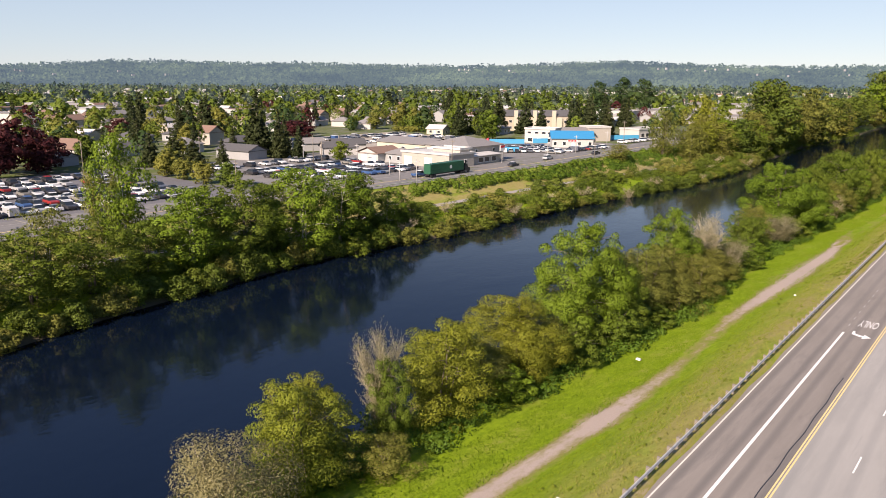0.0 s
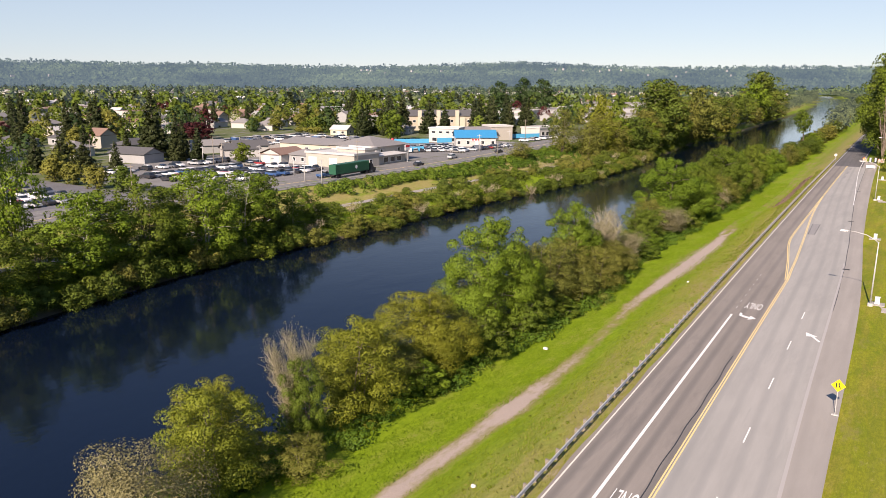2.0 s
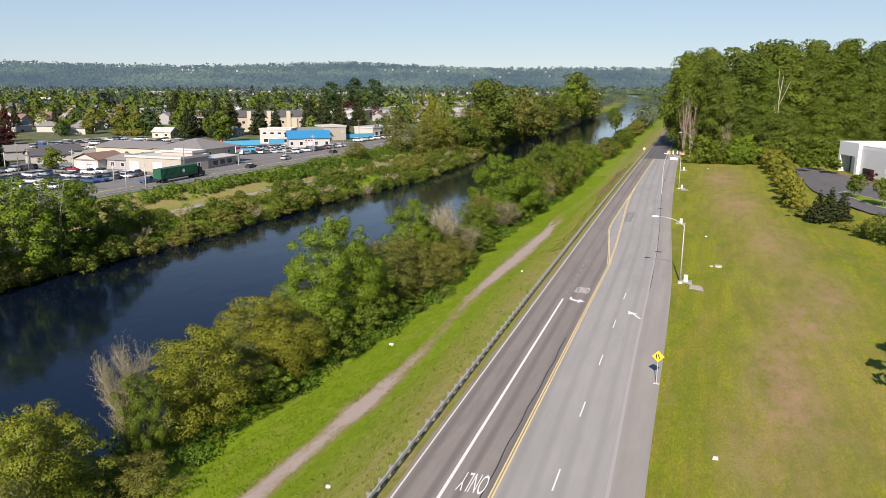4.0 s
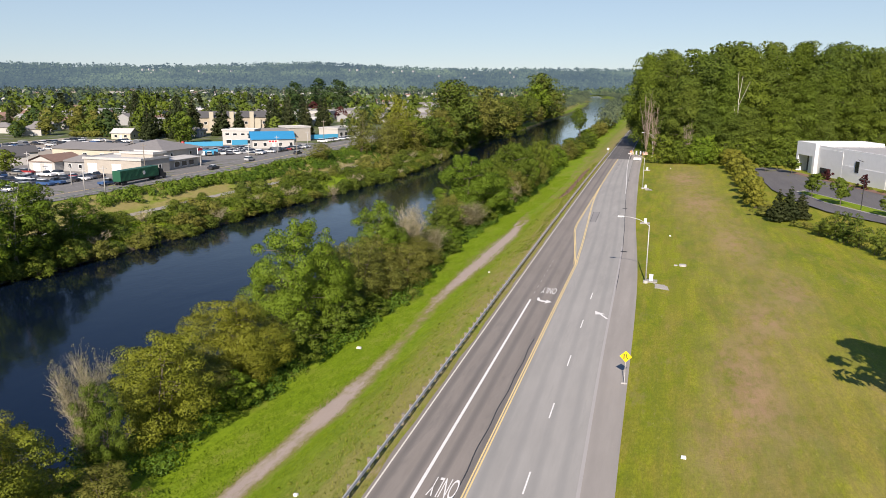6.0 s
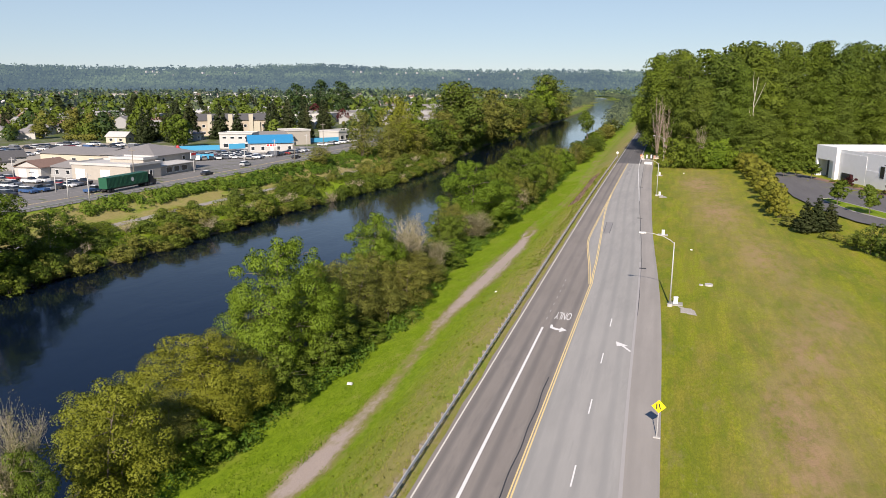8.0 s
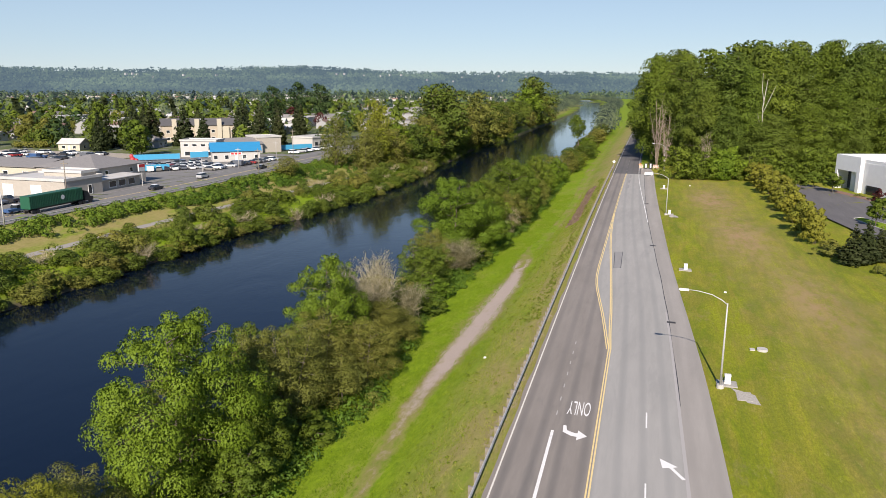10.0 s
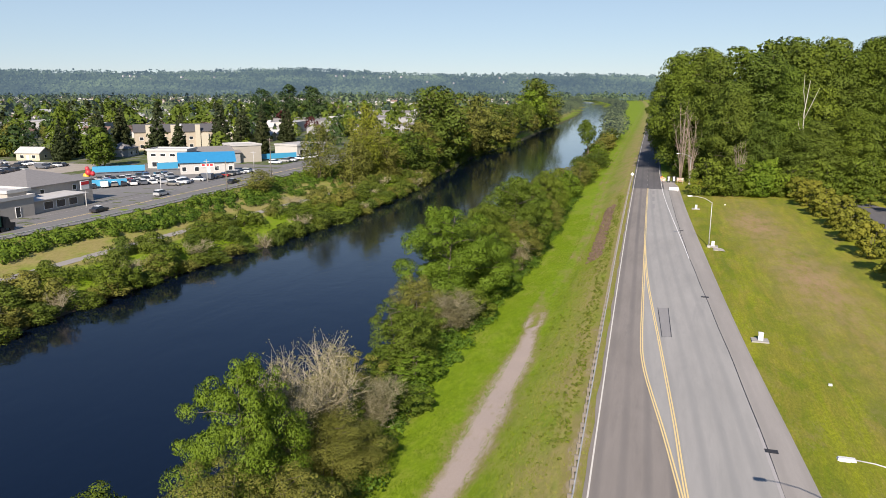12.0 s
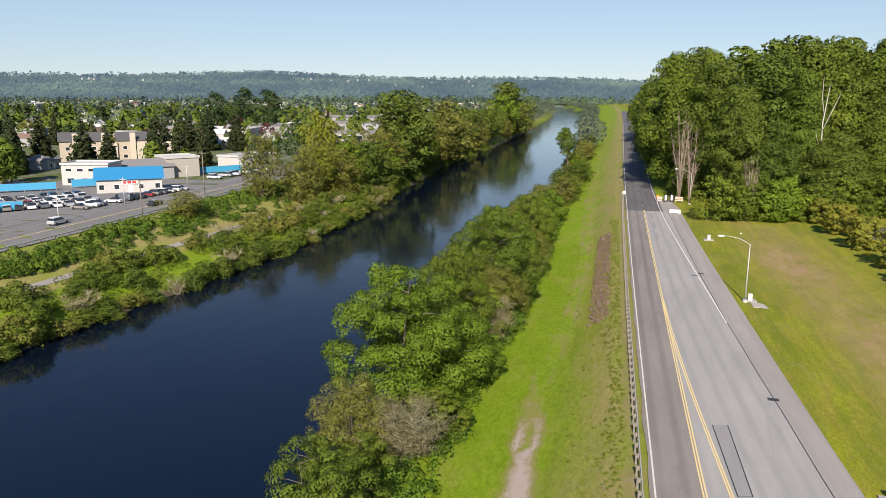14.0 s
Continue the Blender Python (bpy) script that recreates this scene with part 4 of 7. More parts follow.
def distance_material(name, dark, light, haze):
    """Far-off woods, ground and houses; the air's haze is put in as bluish emission."""
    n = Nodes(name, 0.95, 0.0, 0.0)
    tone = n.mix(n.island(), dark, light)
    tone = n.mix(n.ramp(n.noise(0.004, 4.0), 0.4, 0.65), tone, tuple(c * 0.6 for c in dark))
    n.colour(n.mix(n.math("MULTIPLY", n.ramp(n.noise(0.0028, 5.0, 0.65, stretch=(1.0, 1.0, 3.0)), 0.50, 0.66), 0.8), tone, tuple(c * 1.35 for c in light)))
    # painted haze: a faint blue glow on the surface itself
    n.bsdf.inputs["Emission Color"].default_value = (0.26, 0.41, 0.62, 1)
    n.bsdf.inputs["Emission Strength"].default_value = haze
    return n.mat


# last value: strength of the haze glow painted over the hills
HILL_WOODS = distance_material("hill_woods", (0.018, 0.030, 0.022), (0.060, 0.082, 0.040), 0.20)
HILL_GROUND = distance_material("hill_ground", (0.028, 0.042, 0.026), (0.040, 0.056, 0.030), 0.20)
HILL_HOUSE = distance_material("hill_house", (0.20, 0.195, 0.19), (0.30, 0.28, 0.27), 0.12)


def hills():
    az = np.radians(np.linspace(-75, 100, 700))
    ring = np.linspace(0, 1, 14)
    top = HILL_TOP(np.degrees(-az)) - 17
    dist = 2700 + 1300 * ring
    rise = ring ** 0.85
    z = top[:, None] * rise + 5 * np.sin(az * 60)[:, None] * np.sin(ring * 7)
    z[:, 0] = -3
    x, y = np.sin(az)[:, None] * dist, np.cos(az)[:, None] * dist
    i = (np.arange(len(az) - 1)[:, None] * 14 + np.arange(13)).ravel()
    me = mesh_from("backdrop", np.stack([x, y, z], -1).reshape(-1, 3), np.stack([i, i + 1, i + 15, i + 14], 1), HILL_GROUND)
    tagged(new("backdrop", me), "distant wooded green hills with painted blue haze", "hills", kind="structure")
    r = np.random.default_rng(91)
    n, quads = 12000, 6
    a = np.radians(r.uniform(-74, 30, n))
    s = r.uniform(0.02, 1.0, n)
    s[: n // 6] = 1.0
    d = 2700 + 1300 * s
    base = (HILL_TOP(np.degrees(-a)) - 17) * s ** 0.85
    h = r.uniform(10, 26, n) * np.where(s > 0.98, r.uniform(0.15, 0.55, n), 0.8)
    c = np.stack([np.sin(a) * d, np.cos(a) * d, base], 1)[:, None, :] + r.normal(0, 1, (n, quads, 3)) * np.array([5, 5, 0])
    c[:, :, 2] += r.uniform(0.1, 1.0, (n, quads)) * h[:, None]
    c = c.reshape(-1, 3)
    size = np.repeat(h, quads) * r.uniform(0.3, 0.6, len(c))
    nv = np.stack([-np.sin(np.repeat(a, quads)), -np.cos(np.repeat(a, quads)), np.full(len(c), 0.5)], 1) + r.normal(0, 0.5, (len(c), 3))
    nv /= np.linalg.norm(nv, axis=1)[:, None]
    u = np.cross(nv, r.normal(size=(len(c), 3)))
    u /= np.linalg.norm(u, axis=1)[:, None]
    w = np.cross(nv, u)
    v = np.stack([c - u * size[:, None] * 0.5, c - w * size[:, None] * 0.5, c + u * size[:, None] * 0.5, c + w * size[:, None] * 0.5], 1).reshape(-1, 3)
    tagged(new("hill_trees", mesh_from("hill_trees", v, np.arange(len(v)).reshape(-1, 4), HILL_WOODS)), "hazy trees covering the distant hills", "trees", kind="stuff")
    s = Shape()
    for k in range(26):
        g = (36.5, 37.5, 22.5, 20.5, 18.5, 62, 12, 68.5)[k % 8]
        aa = -radians(g + r.normal(0, 1.6))
        t = r.uniform(0.35, 0.62) if g < 60 else r.uniform(0.2, 0.5)
        dd = 2680 + 1300 * t
        zz = float(HILL_TOP(-math.degrees(aa)) - 17) * t ** 0.85 + r.uniform(14, 22)
        px, py, ww = math.sin(aa) * dd, math.cos(aa) * dd, r.uniform(2, 5)
        s.box(px - ww, px + ww, py - 6, py + 6, zz - 5, zz + r.uniform(0, 4))
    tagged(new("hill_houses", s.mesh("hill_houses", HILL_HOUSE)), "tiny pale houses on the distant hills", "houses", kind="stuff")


hills()


# ---- undergrowth ----
def thicket(name, label, seed, count, xs, heights, leaves, size, leaf, y0, y1, gap=None):
    """A low continuous thicket: one mesh of leaf clumps over many mounds."""
    r = np.random.default_rng(seed)
    y = r.uniform(y0, y1, count)
    lo, hi = xs(y)
    x = lo + (hi - lo) * r.uniform(0, 1, count)
    if gap is not None:
        keep = gap(x, y)
        x, y = x[keep], y[keep]
    h = r.uniform(*heights, len(x))
    z = ground_height(x, y) + h * 0.35
    v, f, tone, soft = leaf_cloud(r, np.stack([x, y, z], 1), h * 0.85, leaves, size, flat=0.8)
    floor_z = ground_height(v[:, 0], v[:, 1])
    v[:, 2] = np.maximum(v[:, 2], floor_z + 0.02)
    return tagged(new(name, crown_mesh(name, (v, f, tone, soft), leaf)), label, "undergrowth", kind="stuff")


thicket("bramble_thicket", "bright green bramble and ivy under the riverbank trees", 71, 1900, lambda y: (VEG_EDGE(y) - 7.5, VEG_EDGE(y) - 0.4 - 0.5 * np.sin(y * 0.37)),
        (0.4, 1.5), 110000, 0.23, LEAF_BRAMBLE, -25, 300)
thicket("bramble_thicket", "dark green low growth at the water's edge", 72, 500, lambda y: (NEAR_WATER(y) - 0.5, NEAR_WATER(y) + 6),
        (1.0, 2.6), 30000, 0.32, LEAF_GREEN, -25, 330)
thicket("bramble_hedge", "bright green bramble hedge below the far road", 73, 420, lambda y: (FAR_RAIL(y) + 2.0, FAR_RAIL(y) + 7.5 + 1.5 * np.sin(y * 0.13)),
        (0.8, 1.9), 36000, 0.36, LEAF_BRAMBLE, 120, 345, gap=lambda x, y: np.sin(y * 0.09) + np.sin(y * 0.031 + 1) > -0.9)
thicket("bramble_hedge", "bright green bramble patch between far road and path", 77, 420, lambda y: (FAR_RAIL(y) + 3.0, FAR_PATH(y) - 4.0), (0.6, 1.7), 46000, 0.30, LEAF_BRAMBLE, 196, 345)
thicket("bank_scrub", "olive scrub between far path and water", 74, 620, lambda y: (FAR_PATH(y) + 2.2, FAR_WATER(y) + 0.3), (0.9, 2.4), 70000, 0.32, LEAF_GREEN, 20, 600)
thicket("weed_strip", "rank green weeds along the guard rail", 75, 1300, lambda y: (EDGE(y) - 3.7 - 0.5 * np.sin(y * 0.21), EDGE(y) - 2.0), (0.05, 0.22), 24000, 0.10, WEED, 122, 276)
thicket("weed_clumps", "dark green weed clumps scattered over the dry slope", 78, 420, lambda y: (EDGE(y) - 8.5, EDGE(y) - 2.2), (0.05, 0.22), 11000, 0.10, WEED, 15, 215)
thicket("dead_stalks", "brown dead bramble stalks on the levee slope", 76, 800, lambda y: (EDGE(y) - 6.2, EDGE(y) - 3.7), (0.15, 0.40), 24000, 0.15,
        plain("dead_stalk", (0.22, 0.150, 0.105), 0.95, vary=0.45, scale=2.0), 196, 262)


def grass_tufts(name, label, seed, count, xs, y0, y1, height, leaf):
    """Blades standing up from the ground in small tufts."""
    r = np.random.default_rng(seed)
    y = y0 + (y1 - y0) * r.uniform(0, 1, count) ** 1.4
    lo, hi = xs(y)
    x = lo + (hi - lo) * r.uniform(0, 1, count)
    z = ground_height(x, y)
    a = r.uniform(0, 2 * math.pi, count)
    h, w = height * r.uniform(0.5, 1.4, count), height * r.uniform(0.5, 1.0, count)
    lean = r.normal(0, 0.35, (count, 2)) * h[:, None]
    c = np.stack([x, y, z], 1)
    s = np.stack([np.cos(a) * w / 2, np.sin(a) * w / 2, 0 * a], 1)
    t = np.stack([lean[:, 0], lean[:, 1], h], 1)
    v = np.stack([c - s, c + s, c + s * 0.8 + t, c - s * 0.8 + t], 1)
    faces = np.arange(count * 4).reshape(-1, 4)
    away = np.cross(v[:, 1] - v[:, 0], v[:, 2] - v[:, 0])[:, 1] > 0
    faces[away] = faces[away][:, ::-1]
    up = unit(np.array([0, -0.25, 1.0]) + r.normal(0, 0.22, (count, 3)))
    return tagged(new(name, mesh_from(name, v.reshape(-1, 3), faces, leaf, normals=np.repeat(up, 4, 0))), label, "grass", kind="stuff")


LEAF_GRASS = leaf_material("grass_blade", (0.088, 0.164, 0.005), (0.188, 0.280, 0.013))
LEAF_SLOPE = leaf_material("slope_blade", (0.118, 0.186, 0.009), (0.235, 0.300, 0.022))
LEAF_STRAW = leaf_material("straw_blade", (0.190, 0.205, 0.040), (0.290, 0.280, 0.080))
grass_tufts("grass", "lush green grass on the river side of the path", 81, 60000, lambda y: (PATHWAY(y) - 7.0, PATHWAY(y) - 1.0), -22, 260, 0.10, LEAF_GRASS)
grass_tufts("grass", "green meadow grass on the levee slope", 82, 44000, lambda y: (PATHWAY(y) + 0.9, EDGE(y) - 4.0), -22, 260, 0.09, LEAF_SLOPE)
grass_tufts("dry_grass", "dry pale grass beside the guard rail", 83, 19000, lambda y: (EDGE(y) - 7.0, EDGE(y) - 1.5), -22, 290, 0.12, LEAF_STRAW)
grass_tufts("dry_grass", "dry weeds creeping over the asphalt edge under the guard rail", 84, 9000, lambda y: (EDGE(y) - 1.5, EDGE(y) - 0.25), -5, 300, 0.10, LEAF_STRAW)


# ---- guard rails ----
def guard_rail(rail_line, y0, y1, step, name, label):
    """Steel beam rail on posts; each beam, post and block is a part."""
    ob = thing(name, label, "guard rail")
    post = Shape().box(-0.08, 0.08, -0.09, 0.09, -0.6, 0.78, taper=0.005).mesh("post", TIMBER)
    block = Shape().box(0.08, 0.26, -0.09, 0.09, 0.42, 0.76, taper=0.004).mesh("spacer_block", TIMBER)
    ys = np.arange(y0, y1, step)
    for k, y in enumerate(ys):
        x, z = float(rail_line(y)), 0.0
        tilt = 0.02 * math.sin(k * 1.7)
        m = Matrix.LocRotScale((x, y, z - 0.02 * (k % 3)), Euler((0, tilt, 0)), None)
        part("post", post, ob, m=m)
        part("spacer_block", block, ob, m=m)
    section = [(0.0, 0.76), (0.07, 0.72), (0.075, 0.68), (0.01, 0.62), (0.0, 0.60), (0.01, 0.58), (0.075, 0.52), (0.07, 0.48), (0.0, 0.44)]
    n = len(section)
    for a, b in zip(ys[0:-2:2], ys[2::2]):
        s = Shape()
        pts = []
        for y in (a, b + 0.12):
            x = float(rail_line(y)) + 0.26
            pts.append([(x + dx, y, z) for dx, z in section] + [(x + dx - 0.012, y, z) for dx, z in reversed(section)])
        for j in range(2 * n):
            k = (j + 1) % (2 * n)
            s.face([pts[0][j], pts[0][k], pts[1][k], pts[1][j]])
        s.face(list(reversed(pts[0]))).face(pts[1])
        part("beam", s.mesh("beam", STEEL), ob)
    return ob


guard_rail(lambda y: EDGE(y) - 1.25, 6, 313, 1.905, "guard_rail", "galvanised steel guard rail on weathered timber posts")
guard_rail(lambda y: FAR_RAIL(y) - 0.6, 112, 345, 3.81, "guard_rail", "grey steel guard rail along the far road")


# ---- road furniture ----
def street_lamp(x, y, z=0.0):
    ob = thing("street_lamp", "tall galvanised street lamp with curved arm on concrete base", "street lamp", "street lamps", m=pose(x, y, z))
    part("pole", Shape().tube([(0, 0, 0.3), (0, 0, 4.5), (0, 0, 8.25)], [0.105, 0.085, 0.062], 10).mesh("pole", STEEL, smooth=True), ob)
    part("base_plate", Shape().box(-0.22, 0.22, -0.22, 0.22, 0.26, 0.31).mesh("base_plate", STEEL), ob)
    part("footing", Shape().tube([(0, 0, -0.5), (0, 0, 0.27)], [0.36, 0.34], 16).mesh("footing", CONCRETE), ob)
    arm = [(0.0, 0, 8.1), (-0.5, 0, 8.5), (-1.4, 0, 8.95), (-2.6, 0, 9.2), (-3.5, 0, 9.27)]
    part("arm", Shape().tube(arm, [0.055, 0.05, 0.045, 0.04, 0.035], 8).mesh("arm", STEEL, smooth=True), ob)
    head = Shape().box(-4.35, -3.45, -0.17, 0.17, 9.2, 9.34, taper=0.05).box(-4.25, -3.75, -0.13, 0.13, 9.14, 9.2, taper=-0.02)
    part("lamp_head", head.mesh("lamp_head", plain("lamp_grey", (0.62, 0.62, 0.6), 0.5)), ob)
    part("hand_hole_cover", Shape().box(0.09, 0.125, -0.07, 0.07, 0.7, 1.0).mesh("hand_hole_cover", STEEL), ob)
    return ob


def pedestal(x, y, size=1.0):
    ob = thing("utility_pedestal", "white concrete utility pedestal on a pad beside the road", "utility box", "utility pedestals", m=pose(x, y, 0))
    part("pad", Shape().box(-1.0 * size, 0.9 * size, -0.75, 0.75, -0.3, 0.10, taper=0.03).mesh("pad", plain("pad_concrete", (0.30, 0.285, 0.26), 0.95, vary=0.2)), ob)
    part("cabinet", Shape().box(-0.28, 0.28, -0.24, 0.24, 0.10, 0.95, taper=0.03).box(-0.31, 0.31, -0.27, 0.27, 0.92, 0.99, taper=0.05).mesh("cabinet", WHITE), ob)
    return ob


lamp_a = street_lamp(-2.75, 105.6)
copy_thing(lamp_a, pose(-7.7, 206.3, 0))
copy_thing(lamp_a, pose(-8.5, 303.5, 0))
for x, y in ((-2.05, 106.6), (-4.75, 153.2), (-6.95, 207.0), (-8.3, 252.6)):
    pedestal(x, y)
for x, y in ((-0.8, 104.2), (-6.3, 205.0)):
    tagged(new("gravel_patch", Shape().face([(x - 1.0, y + 1.6, -0.01), (x + 0.2, y - 1.6, 0.0), (x + 1.3, y - 1.9, 0.0), (x + 1.0, y + 0.4, 0.0)]).box(x - 0.9, x + 1.0, y - 1.5, y + 1.2, -0.3, 0.015, taper=0.3).mesh("gravel_patch", plain("grey_gravel", (0.36, 0.33, 0.29), 0.95, vary=0.3, scale=5))), "patch of grey gravel beside the lamp footing", "gravel", kind="structure")


def warning_sign(x, y):
    ob = thing("warning_sign", "yellow diamond road narrows sign on steel post", "road sign", m=pose(x, y, 0))
    part("post", Shape().box(-0.03, 0.03, -0.02, 0.02, -0.5, 3.2).mesh("post", STEEL), ob)
    part("foot", Shape().box(-0.3, 0.3, -0.15, 0.15, -0.1, 0.05, taper=0.02).mesh("foot", CONCRETE), ob)
    d = 0.56
    face = Shape()
    front = [(0, -0.035, 2.66 - d), (d, -0.035, 2.66), (0, -0.035, 2.66 + d), (-d, -0.035, 2.66)]
    backp = [(px, -0.022, pz) for px, _, pz in front]
    face.face(front).face(list(reversed(backp)))
    for k in range(4):
        face.face([front[k], backp[k], backp[(k + 1) % 4], front[(k + 1) % 4]])
    plate = part("plate", face.mesh("plate", plain("sign_yellow", (0.80, 0.56, 0.012), 0.45, vary=0.04)), ob)
    for side, bend in ((-1, 0.0), (1, 0.13)):
        s = Shape()
        xs = [side * 0.16 - bend * (0 if k < 1 else 1) * (1 if side > 0 else -1) * min(1, k / 2) for k in range(4)]
        zs = [2.44, 2.58, 2.73, 2.90]
        for k in range(3):
            s.face([(xs[k] - 0.045, -0.039, zs[k]), (xs[k] + 0.045, -0.039, zs[k]), (xs[k + 1] + 0.045, -0.039, zs[k + 1]), (xs[k + 1] - 0.045, -0.039, zs[k + 1])])
        part("symbol_bar", s.mesh("symbol_bar", BLACK), plate)
    return ob


warning_sign(-3.1, 67.6)
sign = thing("marker_sign", "white diamond marker sign on a steel post", "road sign", m=pose(-25.6, 304, 0))
part("post", Shape().box(-0.03, 0.03, -0.02, 0.02, -0.5, 2.9).mesh("post", STEEL), sign)
part("plate", Shape().face([(0, -0.04, 1.8), (0.6, -0.04, 2.4), (0, -0.04, 3.0), (-0.6, -0.04, 2.4)]).face([(-0.6, -0.02, 2.4), (0, -0.02, 3.0), (0.6, -0.02, 2.4), (0, -0.02, 1.8)]).mesh("plate", WHITE), sign)


def barricade(x, y, w, turn=0, boards=3):
    ob = thing("barricade", "white striped road closure barricade on metal feet", "barricade", "barricades across the shoulder", m=pose(x, y, 0, 0, 0, turn))
    for s in (-1, 1):
        part("upright", Shape().box(s * w * 0.4 - 0.03, s * w * 0.4 + 0.03, -0.03, 0.03, 0.05, 1.5).mesh("upright", STEEL), ob)
        part("foot", Shape().box(s * w * 0.4 - 0.04, s * w * 0.4 + 0.04, -0.7, 0.7, -0.02, 0.06).mesh("foot", STEEL), ob)
    for k in range(boards):
        z = 0.55 + 0.42 * k
        b = part("board", Shape().box(-w / 2, w / 2, -0.06, -0.035, z, z + 0.26).mesh("board", WHITE), ob)
        s = Shape()
        n = int(w / 0.32)
        for j in range(n):
            x0 = -w / 2 + j * w / n
            s.face([(x0, -0.064, z + 0.01), (x0 + 0.13, -0.064, z + 0.01), (x0 + 0.27, -0.064, z + 0.25), (x0 + 0.14, -0.064, z + 0.25)])
        part("stripe", s.mesh("stripe", plain("sign_orange", (0.75, 0.20, 0.03), 0.5)), b)
    return ob


barricade(-16.2, 304.0, 1.3, 4)
barricade(-11.2, 305.0, 2.0, -6)
board = thing("closure_board", "wide white closure board on low feet", "barrier", m=pose(-13.2, 284.5, 0))
part("panel", Shape().box(-1.3, 1.3, -0.04, 0.04, 0.25, 1.15, taper=0.01).mesh("panel", WHITE), board)
for s in (-1.0, 1.0):
    part("foot", Shape().box(s - 0.06, s + 0.06, -0.5, 0.5, -0.02, 0.26).mesh("foot", STEEL), board)
osign = thing("roadwork_sign", "orange diamond roadworks sign on a stand", "road sign", m=pose(-16.6, 306, 0))
part("stand", Shape().box(-0.03, 0.03, -0.03, 0.03, -0.02, 1.2).box(-0.5, 0.5, -0.03, 0.03, -0.02, 0.05).mesh("stand", STEEL), osign)
part("plate", Shape().face([(0, -0.04, 0.75), (0.6, -0.04, 1.35), (0, -0.04, 1.95), (-0.6, -0.04, 1.35)]).face([(-0.6, -0.02, 1.35), (0, -0.02, 1.95), (0.6, -0.02, 1.35), (0, -0.02, 0.75)]).mesh("plate", plain("sign_orange", (0.75, 0.20, 0.03), 0.5)), osign)
for x, y, a in ((-14.6, 305.5, 6), (-13.0, 306.0, -5)):
    ob = thing("traffic_panel", "black and white upright traffic panel on a base", "traffic panel", "traffic panels", m=pose(x, y, 0, 0, 0, a))
    part("panel", Shape().box(-0.55, 0.55, -0.05, 0.05, 0.15, 2.0, taper=0.02).mesh("panel", BLACK), ob)
    part("band", Shape().box(-0.24, 0.24, -0.065, -0.05, 0.5, 1.85).mesh("band", WHITE), ob)
    part("base", Shape().box(-0.5, 0.5, -0.35, 0.35, -0.02, 0.15, taper=0.05).mesh("base", BLACK), ob)

for x, y in ((-7.05, 124.9), (-9.95, 170.6), (-12.3, 222.0)):
    ob = thing("drain_grate", "dark iron drain grate set in the road edge", "drain", "drain grates", m=pose(x, y, 0.006))
    part("frame", Shape().box(-0.5, 0.5, -0.32, 0.32, -0.05, 0.012).mesh("frame", BLACK), ob)
    for k in range(5):
        part("bar", Shape().box(-0.42, 0.42, -0.25 + 0.115 * k, -0.21 + 0.115 * k, 0.0, 0.02).mesh("bar", TAR), ob)
tagged(new("manhole", Shape().tube([(2.3, 117.6, -0.4), (2.3, 117.6, 0.22)], [0.62, 0.55], 18).box(1.0, 1.6, 117.2, 118.0, -0.3, 0.06, taper=0.05).mesh("manhole", CONCRETE)), "pale concrete manhole ring in the mown verge", "manhole")
for x, y, s in ((-34.8, 78.4, 0.28), (2.1, 54.4, 0.2), (-24.2, 43.4, 0.18), (-27, 112, 0.15), (-1.0, 262, 0.2), (0.2, 141, 0.18)):
    z = float(ground_height(x, y)) + 0.08
    tagged(new("litter", Shape().box(x - s, x + s, y - s * 0.6, y + s * 0.6, z - 0.05, z + 0.22 * s + 0.1, taper=0.12 * s).mesh("litter", WHITE)), "crumpled white litter lying in the grass", "litter", "litter in the grass")


ASPHALT_PATCH = asphalt("asphalt_patch", (0.240, 0.230, 0.222), (0.290, 0.278, 0.268), (0.22, 0.212, 0.205))


# ---- painted words and arrows ----
def painted_word(x, y, width, length):
    """The word, to be read by those who drive towards the camera."""
    data = bpy.data.curves.new("word", "FONT")
    data.body, data.size, data.align_x = "ONLY", 1.0, "CENTER"
    tmp = bpy.data.objects.new("word", data)
    scene.collection.objects.link(tmp)
    bpy.context.view_layer.update()
    me = bpy.data.meshes.new_from_object(tmp.evaluated_get(bpy.context.evaluated_depsgraph_get()))
    bpy.data.objects.remove(tmp)
    co = np.array([v.co[:] for v in me.vertices])
    co -= (co.max(0) + co.min(0)) / 2
    co[:, 0] *= -width / np.ptp(co[:, 0])
    co[:, 1] *= -length / np.ptp(co[:, 1])
    slope = -0.024
    for v, (cx, cy, _) in zip(me.vertices, co):
        v.co = (x + cx + slope * cy, y + cy, 0.014)
    me.materials.clear()
    me.materials.append(PAINT_WHITE)
    part("painted_word", me, road, "white painted word ONLY")


def painted_arrow(x, y, outline, label):
    part("painted_arrow", Shape().face([(x + a, y + b, 0.014) for a, b in outline]).mesh("painted_arrow", PAINT_WHITE), road, label)


painted_word(-14.95, 96.9, 1.95, 2.9)
painted_word(-13.65, 45.0, 1.95, 2.6)
painted_arrow(-14.9, 92.0, [(-0.95, 1.2), (-0.70, 1.2), (-0.55, 0.35), (0.1, 0.0), (0.35, 0.0), (0.35, 0.55), (1.15, -0.35), (0.35, -1.25), (0.35, -0.65), (-0.1, -0.6), (-0.85, -0.05)], "white painted turn arrow")
painted_arrow(-13.7, 40.6, [(-0.95, 1.2), (-0.70, 1.2), (-0.55, 0.35), (0.1, 0.0), (0.35, 0.0), (0.35, 0.55), (1.15, -0.35), (0.35, -1.25), (0.35, -0.65), (-0.1, -0.6), (-0.85, -0.05)], "white painted turn arrow")
